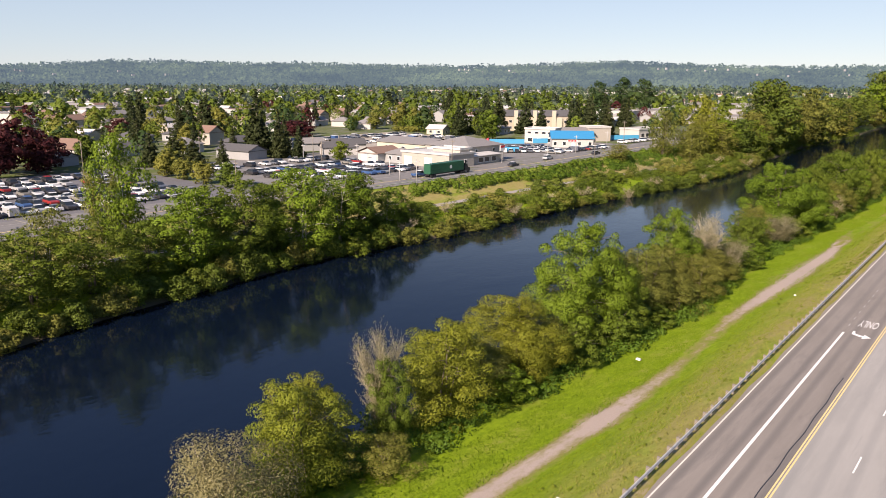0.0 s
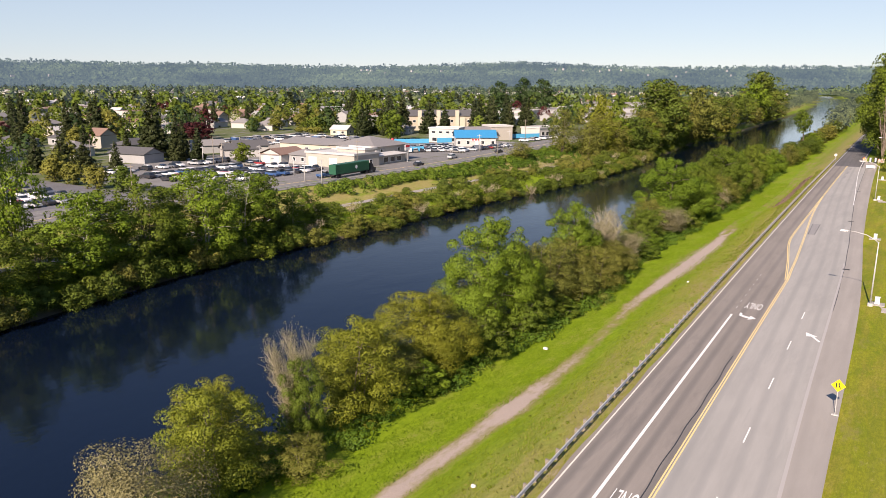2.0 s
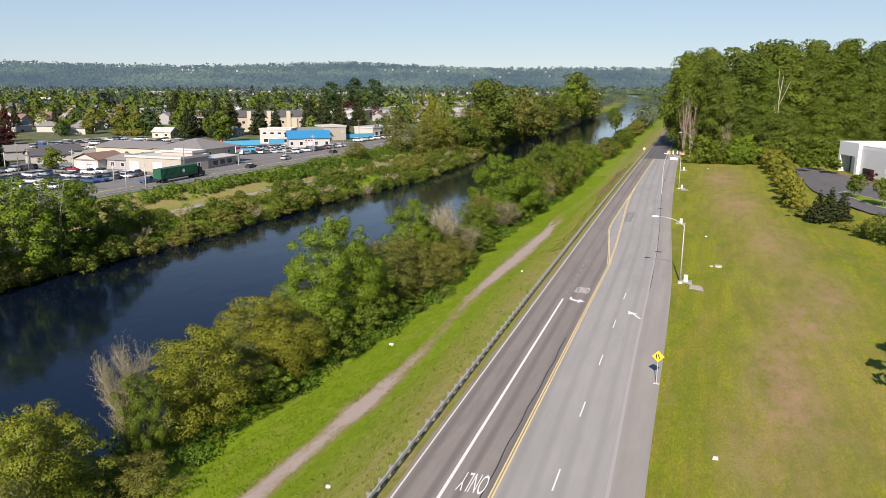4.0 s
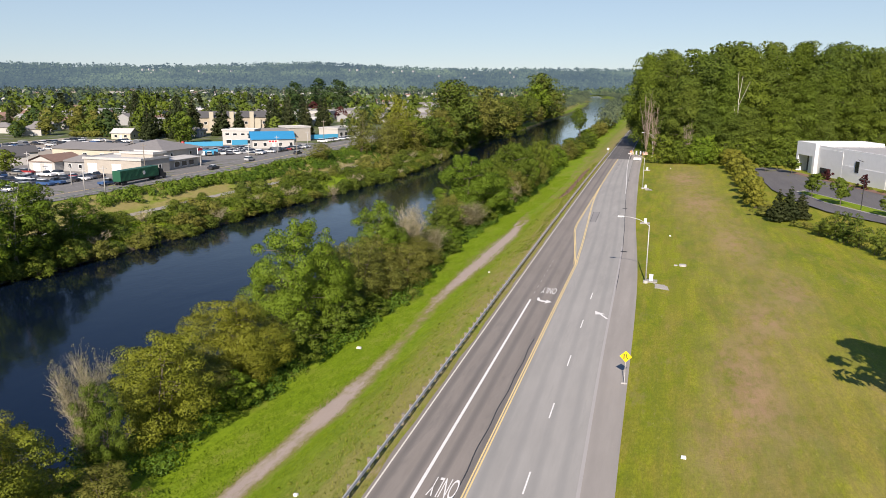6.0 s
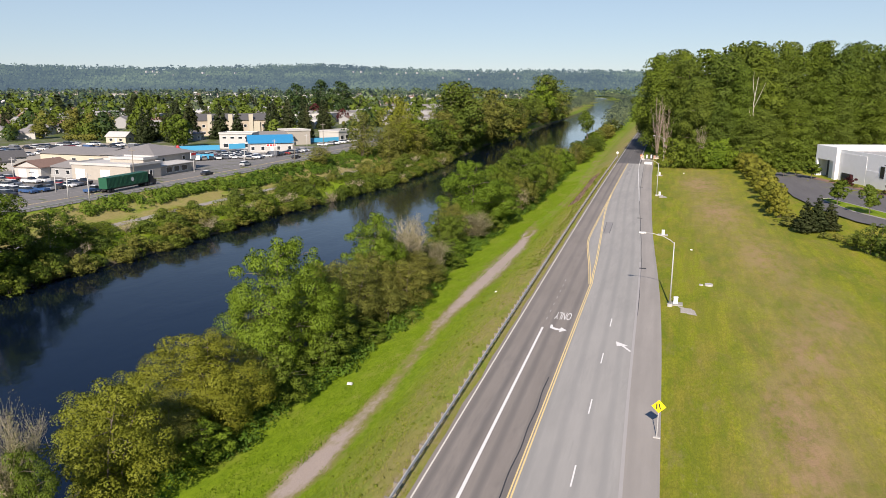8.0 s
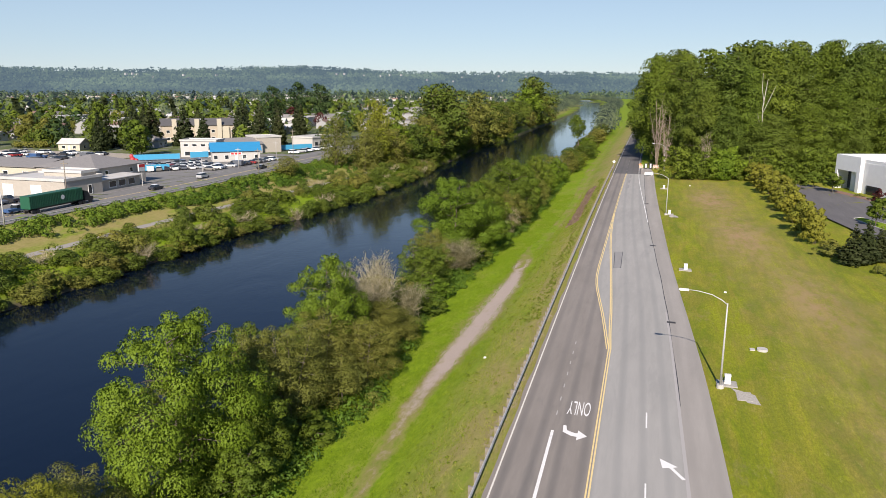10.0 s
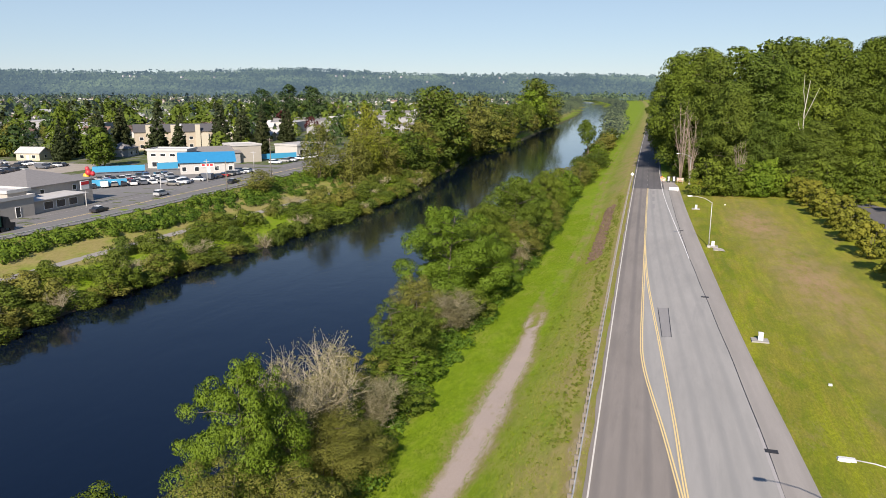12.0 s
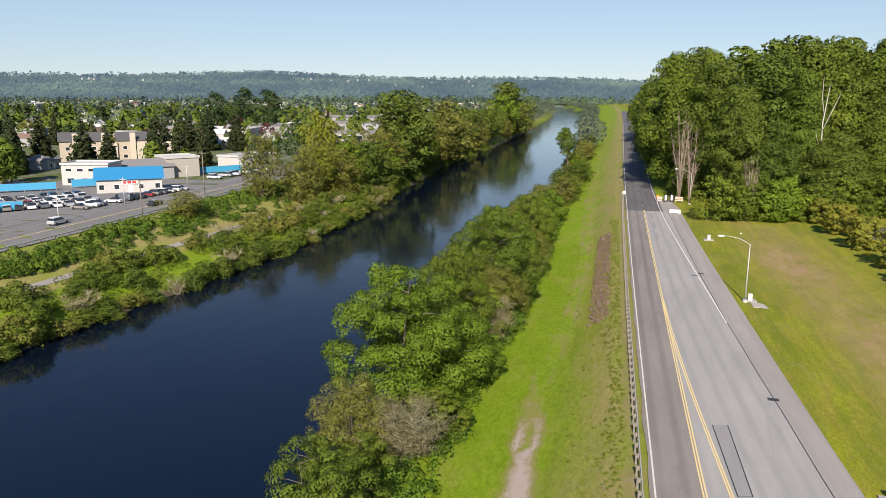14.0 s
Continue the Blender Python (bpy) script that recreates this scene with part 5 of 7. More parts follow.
painted_arrow(-7.25, 88.3, [(0.75, -1.5), (0.98, -1.35), (0.1, 0.15), (0.45, 0.35), (-0.85, 1.35), (-0.65, -0.1), (-0.15, 0.05)], "white painted merge arrow")
patch = Shape().face([(-16.15, 163.3, 0.010), (-14.85, 163.6, 0.010), (-14.5, 151.5, 0.010), (-15.55, 151.2, 0.010)])
part("asphalt_patch", patch.mesh("asphalt_patch", ASPHALT_PATCH), road, "rectangular darker asphalt patch")
seal = Shape()
for a, b in (((-14.85, 163.6), (-14.5, 151.5)), ((-14.5, 151.5), (-15.55, 151.2)), ((-16.15, 163.3), (-15.55, 151.2))):
    d = Vector((b[0] - a[0], b[1] - a[1], 0)).normalized().cross(Vector((0, 0, 1))) * 0.045
    seal.face([(a[0] - d.x, a[1] - d.y, 0.013), (a[0] + d.x, a[1] + d.y, 0.013), (b[0] + d.x, b[1] + d.y, 0.013), (b[0] - d.x, b[1] - d.y, 0.013)])
part("crack_seal", seal.mesh("crack_seal", TAR), road)
for k in range(7):
    y0 = 95 + 3.1 * k
    line("lane_dash", lambda y: EDGE(y) + 3.12, 0.10, np.array([y0, y0 + 0.9]), PAINT_FADED)
for k in range(3):
    y0 = 250 + 13 * k
    part("asphalt_patch", ribbon("asphalt_patch", lambda y: YELLOW_L(y) + 1.3, lambda y: YELLOW_L(y) + 1.9, np.array([y0, y0 + 8.0]), 0.011, ASPHALT_PATCH), road)
far_dash = [(296 + 12.2 * k) for k in range(30)]
for y0 in far_dash[:14]:
    line("lane_dash", lambda y: (EDGE(y) + TAPER(y)) / 2, 0.12, np.array([y0, y0 + 3.1]), PAINT_FADED)


# ---- the far road and its lots ----
ASPHALT_FAR = asphalt("asphalt_far", (0.170, 0.164, 0.156), (0.225, 0.216, 0.205), (0.14, 0.136, 0.13))
far_road = thing("road", "grey asphalt road along the far bank", "road", kind="structure")
fy = np.concatenate([np.arange(-150, 420, 6.0), np.arange(420, 1000, 30.0)])
part("carriageway", ribbon("carriageway", lambda y: FAR_RAIL(y) - 19, lambda y: FAR_RAIL(y) - 0.2, fy, 0.03, ASPHALT_FAR, FAR_RAIL, 6), far_road)
for off, mat in ((-1.2, PAINT_FADED), (-8.2, PAINT_YELLOW), (-8.5, PAINT_YELLOW), (-15.5, PAINT_FADED)):
    part("road_line", ribbon("road_line", lambda y, o=off: FAR_RAIL(y) + o - 0.08, lambda y, o=off: FAR_RAIL(y) + o + 0.08, fy, 0.045, mat), far_road)
tagged(new("path", ribbon("path", lambda y: FAR_PATH(y) - 1.2, lambda y: FAR_PATH(y) + 1.1, np.arange(-20, 700, 4.0), lambda x, y: ground_height(x, y) + 0.06, ASPHALT_SHOULDER, columns=2)),
                  "pale paved riverside path", "path", kind="structure")


def lot(x0, x1, y0, y1, material, z, label):
    s = Shape()
    nx, ny = 6, 6
    for i in range(nx):
        for j in range(ny):
            a, b = x0 + (x1 - x0) * i / nx, x0 + (x1 - x0) * (i + 1) / nx
            c, d = y0 + (y1 - y0) * j / ny, y0 + (y1 - y0) * (j + 1) / ny
            s.face([(a, c, z), (b, c, z), (b, d, z), (a, d, z)])
    tagged(new("pavement", s.mesh("pavement", material)), label, "car park", kind="structure")


GRAVEL_LOT = plain("gravel_lot", (0.33, 0.29, 0.24), 0.95, vary=0.2, scale=0.3)
lot(-228, -154, 18, 112, ASPHALT_LOT, 0.012, "asphalt car lot packed with parked cars")
lot(-224, -154, 122, 196, ASPHALT_FAR, 0.016, "asphalt car lot beside the far road")
lot(-205, -153, 196, 315, ASPHALT_FAR, 0.020, "asphalt forecourt of the car dealers")
lot(-290, -212, 212, 296, GRAVEL_LOT, 0.024, "gravel overflow lot with rows of cars")

# ---- cars ----
GLASS_DARK = plain("dark_glass", (0.02, 0.025, 0.03), 0.12, spec=0.8)
TYRE = plain("tyre_rubber", (0.025, 0.025, 0.026), 0.85)


def car_paint(name, colours):
    """Car paint, its colour picked by the object's own random number."""
    n = Nodes(name, 0.28, 0.0, 0.6)
    r = n.add("ShaderNodeValToRGB")
    r.color_ramp.interpolation = "CONSTANT"
    while len(r.color_ramp.elements) < len(colours):
        r.color_ramp.elements.new(0.5)
    at = 0.0
    for e, (share, c) in zip(r.color_ramp.elements, colours):
        e.position, e.color = at, rgb(c)
        at += share
    n.link(n.object_random(), r.inputs[0])
    dust = n.ramp(n.noise(2.0), 0.4, 0.8)
    n.colour(n.mix(n.math("MULTIPLY", dust, 0.08), r.outputs[0], (0.3, 0.28, 0.25)))
    return n.mat


CAR_PAINT = car_paint("car_paint", [(0.36, (0.74, 0.74, 0.73)), (0.16, (0.36, 0.37, 0.38)), (0.24, (0.03, 0.03, 0.035)), (0.08, (0.10, 0.11, 0.13)), (0.05, (0.03, 0.08, 0.20)), (0.03, (0.30, 0.025, 0.025)), (0.08, (0.20, 0.19, 0.17))])


def section_body(profile, half, mi=0, inset=0.0):
    """A body from a side profile (list of (x, z)), pulled in toward the top by inset."""
    s = Shape()
    zs = [z for _, z in profile]
    lo, hi = min(zs), max(zs)
    w = [half - inset * (z - lo) / max(hi - lo, 0.01) for z in zs]
    left = [(x, -k, z) for (x, z), k in zip(profile, w)]
    right = [(x, k, z) for (x, z), k in zip(profile, w)]
    s.face(left, mi).face(list(reversed(right)), mi)
    n = len(profile)
    for i in range(n):
        j = (i + 1) % n
        s.face([left[j], left[i], right[i], right[j]], mi)
    return s


def car(kind, x, y, turn, group="parked cars"):
    long, wide, label = {"sedan": (4.6, 0.90, "parked saloon car with dark windows"), "suv": (4.7, 0.95, "parked sport utility car with dark windows"),
                         "pickup": (5.4, 0.96, "parked pickup truck with open bed"), "van": (5.2, 0.98, "parked tall white panel van")}[kind]
    ob = thing("parked_car", label, "car", group, m=pose(x, y, 0.03, 0, 0, turn))
    h = long / 2
    if kind == "sedan":
        low = [(-h, 0.35), (h, 0.32), (h, 0.62), (h - 0.25, 0.78), (h - 1.35, 0.90), (-h + 1.0, 0.95), (-h + 0.05, 0.88)]
        top = [(h - 1.45, 0.90), (-h + 0.75, 0.94), (-h + 1.35, 1.40), (-h + 2.4, 1.44), (h - 2.1, 1.38)]
        roof = [(-h + 1.40, 1.41), (-h + 2.4, 1.455), (h - 2.15, 1.39), (h - 2.2, 1.44), (-h + 2.4, 1.49), (-h + 1.45, 1.45)]
    elif kind == "suv":
        low = [(-h, 0.40), (h, 0.38), (h, 0.80), (h - 0.2, 0.98), (h - 1.25, 1.08), (-h + 0.1, 1.10), (-h, 0.9)]
        top = [(h - 1.3, 1.08), (-h + 0.1, 1.10), (-h + 0.35, 1.66), (h - 2.2, 1.68)]
        roof = [(-h + 0.3, 1.66), (h - 2.2, 1.68), (h - 2.3, 1.75), (-h + 0.4, 1.74)]
    elif kind == "pickup":
        low = [(-h, 0.48), (h, 0.45), (h, 0.95), (h - 0.2, 1.08), (h - 1.4, 1.14), (h - 2.9, 1.14), (h - 2.95, 1.06), (-h + 0.02, 1.06)]
        top = [(h - 1.5, 1.13), (h - 3.0, 1.13), (h - 2.95, 1.76), (h - 2.1, 1.77)]
        roof = [(h - 2.98, 1.76), (h - 2.1, 1.77), (h - 2.2, 1.84), (h - 2.95, 1.83)]
    else:
        low = [(-h, 0.40), (h, 0.38), (h, 0.85), (h - 0.3, 1.1), (h - 0.9, 1.2), (h - 1.3, 1.95), (h - 1.6, 2.05), (-h, 2.05)]
        top = [(h - 0.85, 1.18), (h - 1.9, 1.2), (h - 1.9, 1.85), (h - 1.28, 1.85)]
        roof = [(-h + 0.02, 2.05), (h - 1.6, 2.05), (h - 1.65, 2.09), (-h + 0.05, 2.09)]
    part("body", section_body(low, wide, inset=0.06).mesh("body", CAR_PAINT), ob)
    part("window", section_body(top, wide + (0.006 if kind == "van" else -0.05), inset=0.0 if kind == "van" else 0.16).mesh("window", GLASS_DARK), ob)
    part("roof", section_body(roof, wide - 0.2 + (0.14 if kind == "van" else 0), inset=0.04).mesh("roof", CAR_PAINT), ob)
    for sx in (-1, 1):
        for sy in (-1, 1):
            w = part("wheel", Shape().tube([(0, -0.11, 0), (0, 0.11, 0)], [0.34, 0.34], 12).mesh("wheel", TYRE), ob, m=pose(sx * (h - 0.85), sy * (wide - 0.09), 0.34))
    return ob


CAR_KINDS = [car("sedan", -200, 60, 90), car("suv", -200, 66, 90), car("pickup", -200, 72, 90), car("van", -200, 78, 90)]
crng = np.random.default_rng(17)


def car_row(x0, y0, x1, y1, spacing, turn, fill=0.93, vans=0.06):
    """A row of parked cars from one point to another."""
    n = int(math.hypot(x1 - x0, y1 - y0) / spacing)
    for k in range(n):
        if crng.random() > fill:
            continue
        s = (k + 0.5) / n
        pick = crng.choice(4, p=[0.42, 0.40, 0.18 - vans * 0.5, vans * 0.5])
        flip = 180 * int(crng.integers(2))
        m = pose(x0 + (x1 - x0) * s + crng.normal(0, 0.2), y0 + (y1 - y0) * s + crng.normal(0, 0.2), 0.03, 0, 0, turn + flip + crng.normal(0, 2))
        copy_thing(CAR_KINDS[pick], m)


for k, x in enumerate((-163, -172, -178, -188, -200, -212)):
    car_row(x, 50 + 3 * k, x, 100, 2.9, 0)
for x in (-160, -166, -175, -186, -203):
    car_row(x, 130, x, 176, 3.0, 0, 0.86)
car_row(-156, 178, -156, 192, 3, 0, 0.7)
for x in (-230, -244, -258, -270):
    car_row(x, 228, x, 288, 3.0, 0, 0.8, 0.3)
for k in range(4):
    x0, y0 = -167 + 5.5 * k * -0.8, 262 + 5.5 * k * 0.6 - 14
    car_row(x0 - 8, y0 - 10, x0 + 9, y0 + 13, 2.8, 143, 0.9)
car_row(-156, 250, -153.6, 292, 2.9, 8, 0.9)
car_row(-160, 318, -158, 352, 3.2, 4, 0.8)
for kind, x, y, turn in ((1, -145, 232, 92), (0, -141.5, 205, 92), (2, -146, 163, 92), (0, -142, 262, 92)):
    copy_thing(CAR_KINDS[kind], pose(x, y, 0.05, 0, 0, turn))
for ob, m in zip(CAR_KINDS, ((-200, 50), (-198, 92), (-220, 70), (-222, 60))):
    ob.matrix_world = pose(m[0], m[1], 0.03, 0, 0, 90)

infl = thing("inflatable", "slumped red and yellow inflatable advertising figure by the lot", "inflatable", m=pose(-191, 257, 0))
for name, at, r, tone in (("base", (-0.6, -0.3, 0.9), 1.1, (0.66, 0.40, 0.04)), ("torso", (0.1, 0.0, 2.1), 1.05, (0.42, 0.03, 0.04)), ("arm", (1.5, 0.2, 1.8), 0.75, (0.42, 0.03, 0.04)), ("top", (-0.4, 0.1, 3.3), 0.7, (0.46, 0.05, 0.06))):
    x, y, z = at
    part(name, Shape().tube([(x - 0.2, y, z - r), (x - 0.1, y, z - r * 0.6), (x, y, z), (x + 0.15, y, z + r * 0.6), (x + 0.3, y, z + r * 0.9)], [r * 0.4, r * 0.9, r, r * 0.8, r * 0.25], 12).mesh(name, plain("inflatable_cloth", tone, 0.5), smooth=True), infl)

# the lorry on the far road
GREEN_PAINT = plain("lorry_green", (0.012, 0.085, 0.045), 0.5, vary=0.1, scale=0.8)
lorry = thing("lorry", "green container lorry on the far road", "lorry", m=pose(-142.3, 173.5, 0.04, 0, 0, 92))
part("container", Shape().box(-11.6, 4.6, -1.25, 1.25, 1.15, 3.95, taper=0.01).mesh("container", GREEN_PAINT), lorry)
for k in range(33):
    part("container_rib", Shape().box(-11.5 + k * 0.49, -11.35 + k * 0.49, -1.29, 1.29, 1.25, 3.85).mesh("container_rib", GREEN_PAINT), lorry)
part("emblem", Shape().tube([(-1.9, -1.30, 2.6), (-1.9, -1.315, 2.6)], [0.55, 0.55], 14).mesh("emblem", WHITE), lorry)
part("chassis", Shape().box(-11.4, 7.6, -0.5, 0.5, 0.7, 1.1).mesh("chassis", BLACK), lorry)
cab = part("cab", section_body([(5.2, 0.7), (8.0, 0.6), (8.1, 1.5), (7.0, 1.7), (6.6, 2.8), (5.2, 3.2)], 1.2, inset=0.1).mesh("cab", BLACK), lorry)
part("windscreen", Shape().face([(7.02, -0.95, 1.75), (7.02, 0.95, 1.75), (6.66, 0.9, 2.7), (6.66, -0.9, 2.7)]).mesh("windscreen", GLASS_DARK), cab)
for x in (-10.6, -9.4, 3.6, 4.8, 7.2):
    for s in (-1, 1):
        part("wheel", Shape().tube([(0, -0.2, 0), (0, 0.2, 0)], [0.5, 0.5], 14).mesh("wheel", TYRE), lorry, m=pose(x, s * 1.0, 0.5))

# ---- buildings ----
ROOF_GREY = plain("shingle_grey", (0.20, 0.19, 0.185), 0.9, vary=0.18, scale=2.0, bump=0.3)
ROOF_BROWN = plain("shingle_brown", (0.20, 0.125, 0.095), 0.9, vary=0.2, scale=2.0, bump=0.3)
ROOF_DARK = plain("shingle_dark", (0.085, 0.083, 0.085), 0.9, vary=0.2, scale=2.0, bump=0.3)
ROOF_PALE = plain("roof_membrane", (0.46, 0.45, 0.43), 0.8, vary=0.1, scale=0.5)
ROOF_BLUE = plain("roof_blue_metal", (0.022, 0.205, 0.40), 0.5, vary=0.08, scale=1.0)
BLUE_BANNER = plain("banner_blue", (0.045, 0.30, 0.50), 0.6, vary=0.06)
WALL_CREAM = plain("wall_cream", (0.476, 0.433, 0.340), 0.85, vary=0.06, scale=1.0)
WALL_BEIGE = plain("wall_beige", (0.370, 0.339, 0.295), 0.85, vary=0.08, scale=1.0)
WALL_WHITE = plain("wall_white", (0.432, 0.419, 0.396), 0.8, vary=0.06, scale=1.0)
WALL_GREY = plain("wall_grey", (0.30, 0.30, 0.30), 0.85, vary=0.08, scale=1.0)
WALL_TAN = plain("wall_tan", (0.40, 0.345, 0.27), 0.85, vary=0.08, scale=1.0)
TRIM_WHITE = plain("trim_white", (0.80, 0.79, 0.77), 0.6, vary=0.04)


def roof_mesh(kind, w, d, z, rise, eave=0.5, thick=0.18):
    """Gable, hip or flat roof over a w by d plan with its eaves at z."""
    a, b = w / 2 + eave, d / 2 + eave
    s = Shape()
    if kind == "flat":
        s.box(-a + 0.2, a - 0.2, -b + 0.2, b - 0.2, z, z + 0.25)
        for x0, x1, y0, y1 in ((-a + 0.2, a - 0.2, -b + 0.2, -b + 0.5), (-a + 0.2, a - 0.2, b - 0.5, b - 0.2), (-a + 0.2, -a + 0.5, -b + 0.5, b - 0.5), (a - 0.5, a - 0.2, -b + 0.5, b - 0.5)):
            s.box(x0, x1, y0, y1, z + 0.25, z + 0.7)
        return s
    r = a if kind == "gable" else max(a - b, 0.4)
    for lift, rev in ((thick, False), (0, True)):
        e = [(-a, -b, z + lift), (a, -b, z + lift), (a, b, z + lift), (-a, b, z + lift)]
        t = [(-r, 0, z + rise + lift), (r, 0, z + rise + lift)]
        faces = [[e[0], e[1], t[1], t[0]], [e[2], e[3], t[0], t[1]]]
        if kind == "hip":
            faces += [[e[1], e[2], t[1]], [e[3], e[0], t[0]]]
        for f in faces:
            s.face(list(reversed(f)) if rev else f)
    e0 = [(-a, -b), (a, -b), (a, b), (-a, b)]
    for k in range(4):
        p, q = e0[k], e0[(k + 1) % 4]
        s.face([(p[0], p[1], z), (q[0], q[1], z), (q[0], q[1], z + thick), (p[0], p[1], z + thick)])
    return s


def building(x, y, turn, w, d, h, roof_kind, rise, wall, roof, label, name="building", windows=(), doors=(), group="", z=-0.3, eave=0.5, category="building"):
    """A building with its walls, roof, and windows and doors given as (side, along, sill, width, height)."""
    ob = thing(name, label, category, group, m=pose(x, y, 0, 0, 0, turn))
    s = Shape().box(-w / 2, w / 2, -d / 2, d / 2, z, h)
    if roof_kind == "gable":
        for sx in (-1, 1):
            s.face([(sx * w / 2, -d / 2, h), (sx * w / 2, d / 2, h), (sx * w / 2, 0, h + rise * (d / (d + 2 * eave)))])
    part("wall", s.mesh("wall", wall), ob)
    part("roof", roof_mesh(roof_kind, w, d, h, rise, eave).mesh("roof", roof), ob)
    for kind, items in (("window", windows), ("door", doors)):
        for side, along, sill, ww, wh in items:
            o = 0.04
            base = {"s": pose(along, -d / 2, sill), "n": pose(along, d / 2, sill, 0, 0, 180), "e": pose(w / 2, along, sill, 0, 0, 90), "w": pose(-w / 2, along, sill, 0, 0, -90)}[side]
            p = part(kind, Shape().box(-ww / 2, ww / 2, -o, 0.05, 0, wh).mesh(kind, GLASS_DARK if kind == "window" else TRIM_WHITE), ob, m=base)
            if kind == "window":
                f = Shape()
                for a0, a1, b0, b1 in ((-ww / 2 - 0.1, ww / 2 + 0.1, wh, wh + 0.1), (-ww / 2 - 0.1, ww / 2 + 0.1, -0.1, 0), (-ww / 2 - 0.1, -ww / 2, 0, wh), (ww / 2, ww / 2 + 0.1, 0, wh)):
                    f.box(a0, a1, -o - 0.03, 0.04, b0, b1)
                part("frame", f.mesh("frame", TRIM_WHITE), p)
    return ob


# the dealer's cream hall, hip-roofed front house and flat wing
building(-188.5, 208.5, 0, 25, 17, 5.3, "gable", 1.6, WALL_CREAM, ROOF_GREY, "long cream painted hall with low grey roof", windows=[("s", -7, 3.2, 1.6, 0.9), ("s", 1, 3.2, 1.6, 0.9), ("s", 8, 3.2, 1.6, 0.9)], doors=[("s", 4, 0, 3.2, 3)])
front = building(-166, 209.5, 90, 20, 20, 5.6, "hip", 2.9, WALL_BEIGE, ROOF_GREY, "two-storey beige house with grey hipped roof", windows=[("s", -6, 3.6, 1.1, 1.2), ("s", 4, 3.6, 1.1, 1.2), ("w", -5, 3.6, 1.2, 1.2), ("w", 3, 3.6, 1.2, 1.2)])
building(-157.5, 204.5, 90, 17, 9, 2.9, "hip", 1.1, WALL_BEIGE, ROOF_PALE, "single-storey showroom front with pale skirt roof", eave=0.9, windows=[("s", -2.5, 0.7, 2.6, 1.6), ("s", 1.2, 0.7, 2.6, 1.6), ("s", 5.0, 0.7, 2.6, 1.6)], doors=[("w", 0, 0, 1.0, 2.1)])
building(-162.5, 190.5, 0, 21, 13, 4.2, "flat", 0, WALL_BEIGE, ROOF_PALE, "flat-roofed beige workshop wing with garage doors", windows=[("e", 2.0, 0.2, 1.2, 2.2)], doors=[("s", -7.5, 0, 3.4, 3.0), ("s", 1.5, 0, 3.4, 3.0)])
building(-160, 195, 0, 12, 6, 5.4, "flat", 0, WALL_BEIGE, ROOF_PALE, "raised flat-roofed block on the workshop", z=3.8)
building(-187, 187.5, 90, 12, 10, 3.0, "gable", 1.9, WALL_WHITE, ROOF_BROWN, "white gabled garage with brown roof", doors=[("w", -2.5, 0, 2.8, 2.4), ("w", 2.0, 0, 2.8, 2.4)])
building(-177.5, 189, 0, 9, 8, 3.0, "hip", 1.8, WALL_GREY, ROOF_GREY, "small grey office with hipped roof", windows=[("s", -2, 1, 1.2, 1.2), ("s", 2, 1, 1.2, 1.2)])
psign = thing("shop_sign", "red and white sign board on a pole", "shop sign", m=pose(-150.5, 211, 0))
part("pole", Shape().tube([(0, 0, -0.3), (0, 0, 6.2)], [0.12, 0.1], 8).mesh("pole", STEEL), psign)
part("board", Shape().box(-0.15, 0.15, -1.3, 1.3, 4.2, 6.2).mesh("board", WHITE), psign)
part("red_band", Shape().box(-0.17, 0.17, -1.25, 1.25, 5.3, 6.1).mesh("red_band", plain("sign_red", (0.55, 0.03, 0.035), 0.5)), psign)

# the blue-roofed dealer and its neighbours, at a slant to the road
T = 53.0
blue = building(-167.5, 286.2, 37, 17.5, 10, 3.8, "gable", 3.0, WALL_WHITE, ROOF_BLUE, "white shop with bright blue metal roof", eave=0.7, windows=[("s", -7.5, 1.0, 1.3, 1.4), ("s", -3.5, 1.0, 1.3, 1.4), ("s", 3.0, 1.0, 1.3, 1.4), ("s", 7.5, 1.0, 1.3, 1.4)], doors=[("s", 0.2, 0, 1.2, 2.2), ("e", 2, 0, 1.0, 2.1)])
part("sign_board", Shape().box(-2.2, 2.2, -5.15, -5.03, 2.3, 3.6).mesh("sign_board", WHITE), blue)
for k in range(3):
    part("sign_bar", Shape().box(-1.9 + 1.3 * k, -0.9 + 1.3 * k, -5.18, -5.15, 2.6, 3.3).mesh("sign_bar", plain("sign_red", (0.55, 0.03, 0.035), 0.5)), blue)
building(-186, 312, T, 24, 12, 4.0, "gable", 2.4, WALL_GREY, ROOF_GREY, "grey metal-roofed workshop behind the blue shop")
building(-178, 326, T, 11, 12, 6.4, "flat", 0, WALL_BEIGE, ROOF_PALE, "tall beige store building with flat roof")
building(-189.4, 297.3, 15, 14.5, 10, 6.3, "flat", 0, WALL_WHITE, ROOF_PALE, "white two-storey flat-roofed shop", windows=[("s", a, 4.3, 1.8, 0.9) for a in (-5, -1.5, 2, 5)] + [("s", a, 0.6, 2.2, 1.6) for a in (-4.5, 0, 4.5)])
building(-171, 362, 80, 20, 12, 4.4, "flat", 0, WALL_WHITE, ROOF_PALE, "low white flat-roofed shop by the far road", windows=[("s", a, 0.8, 2.4, 1.8) for a in (-7, -3, 1, 5)])


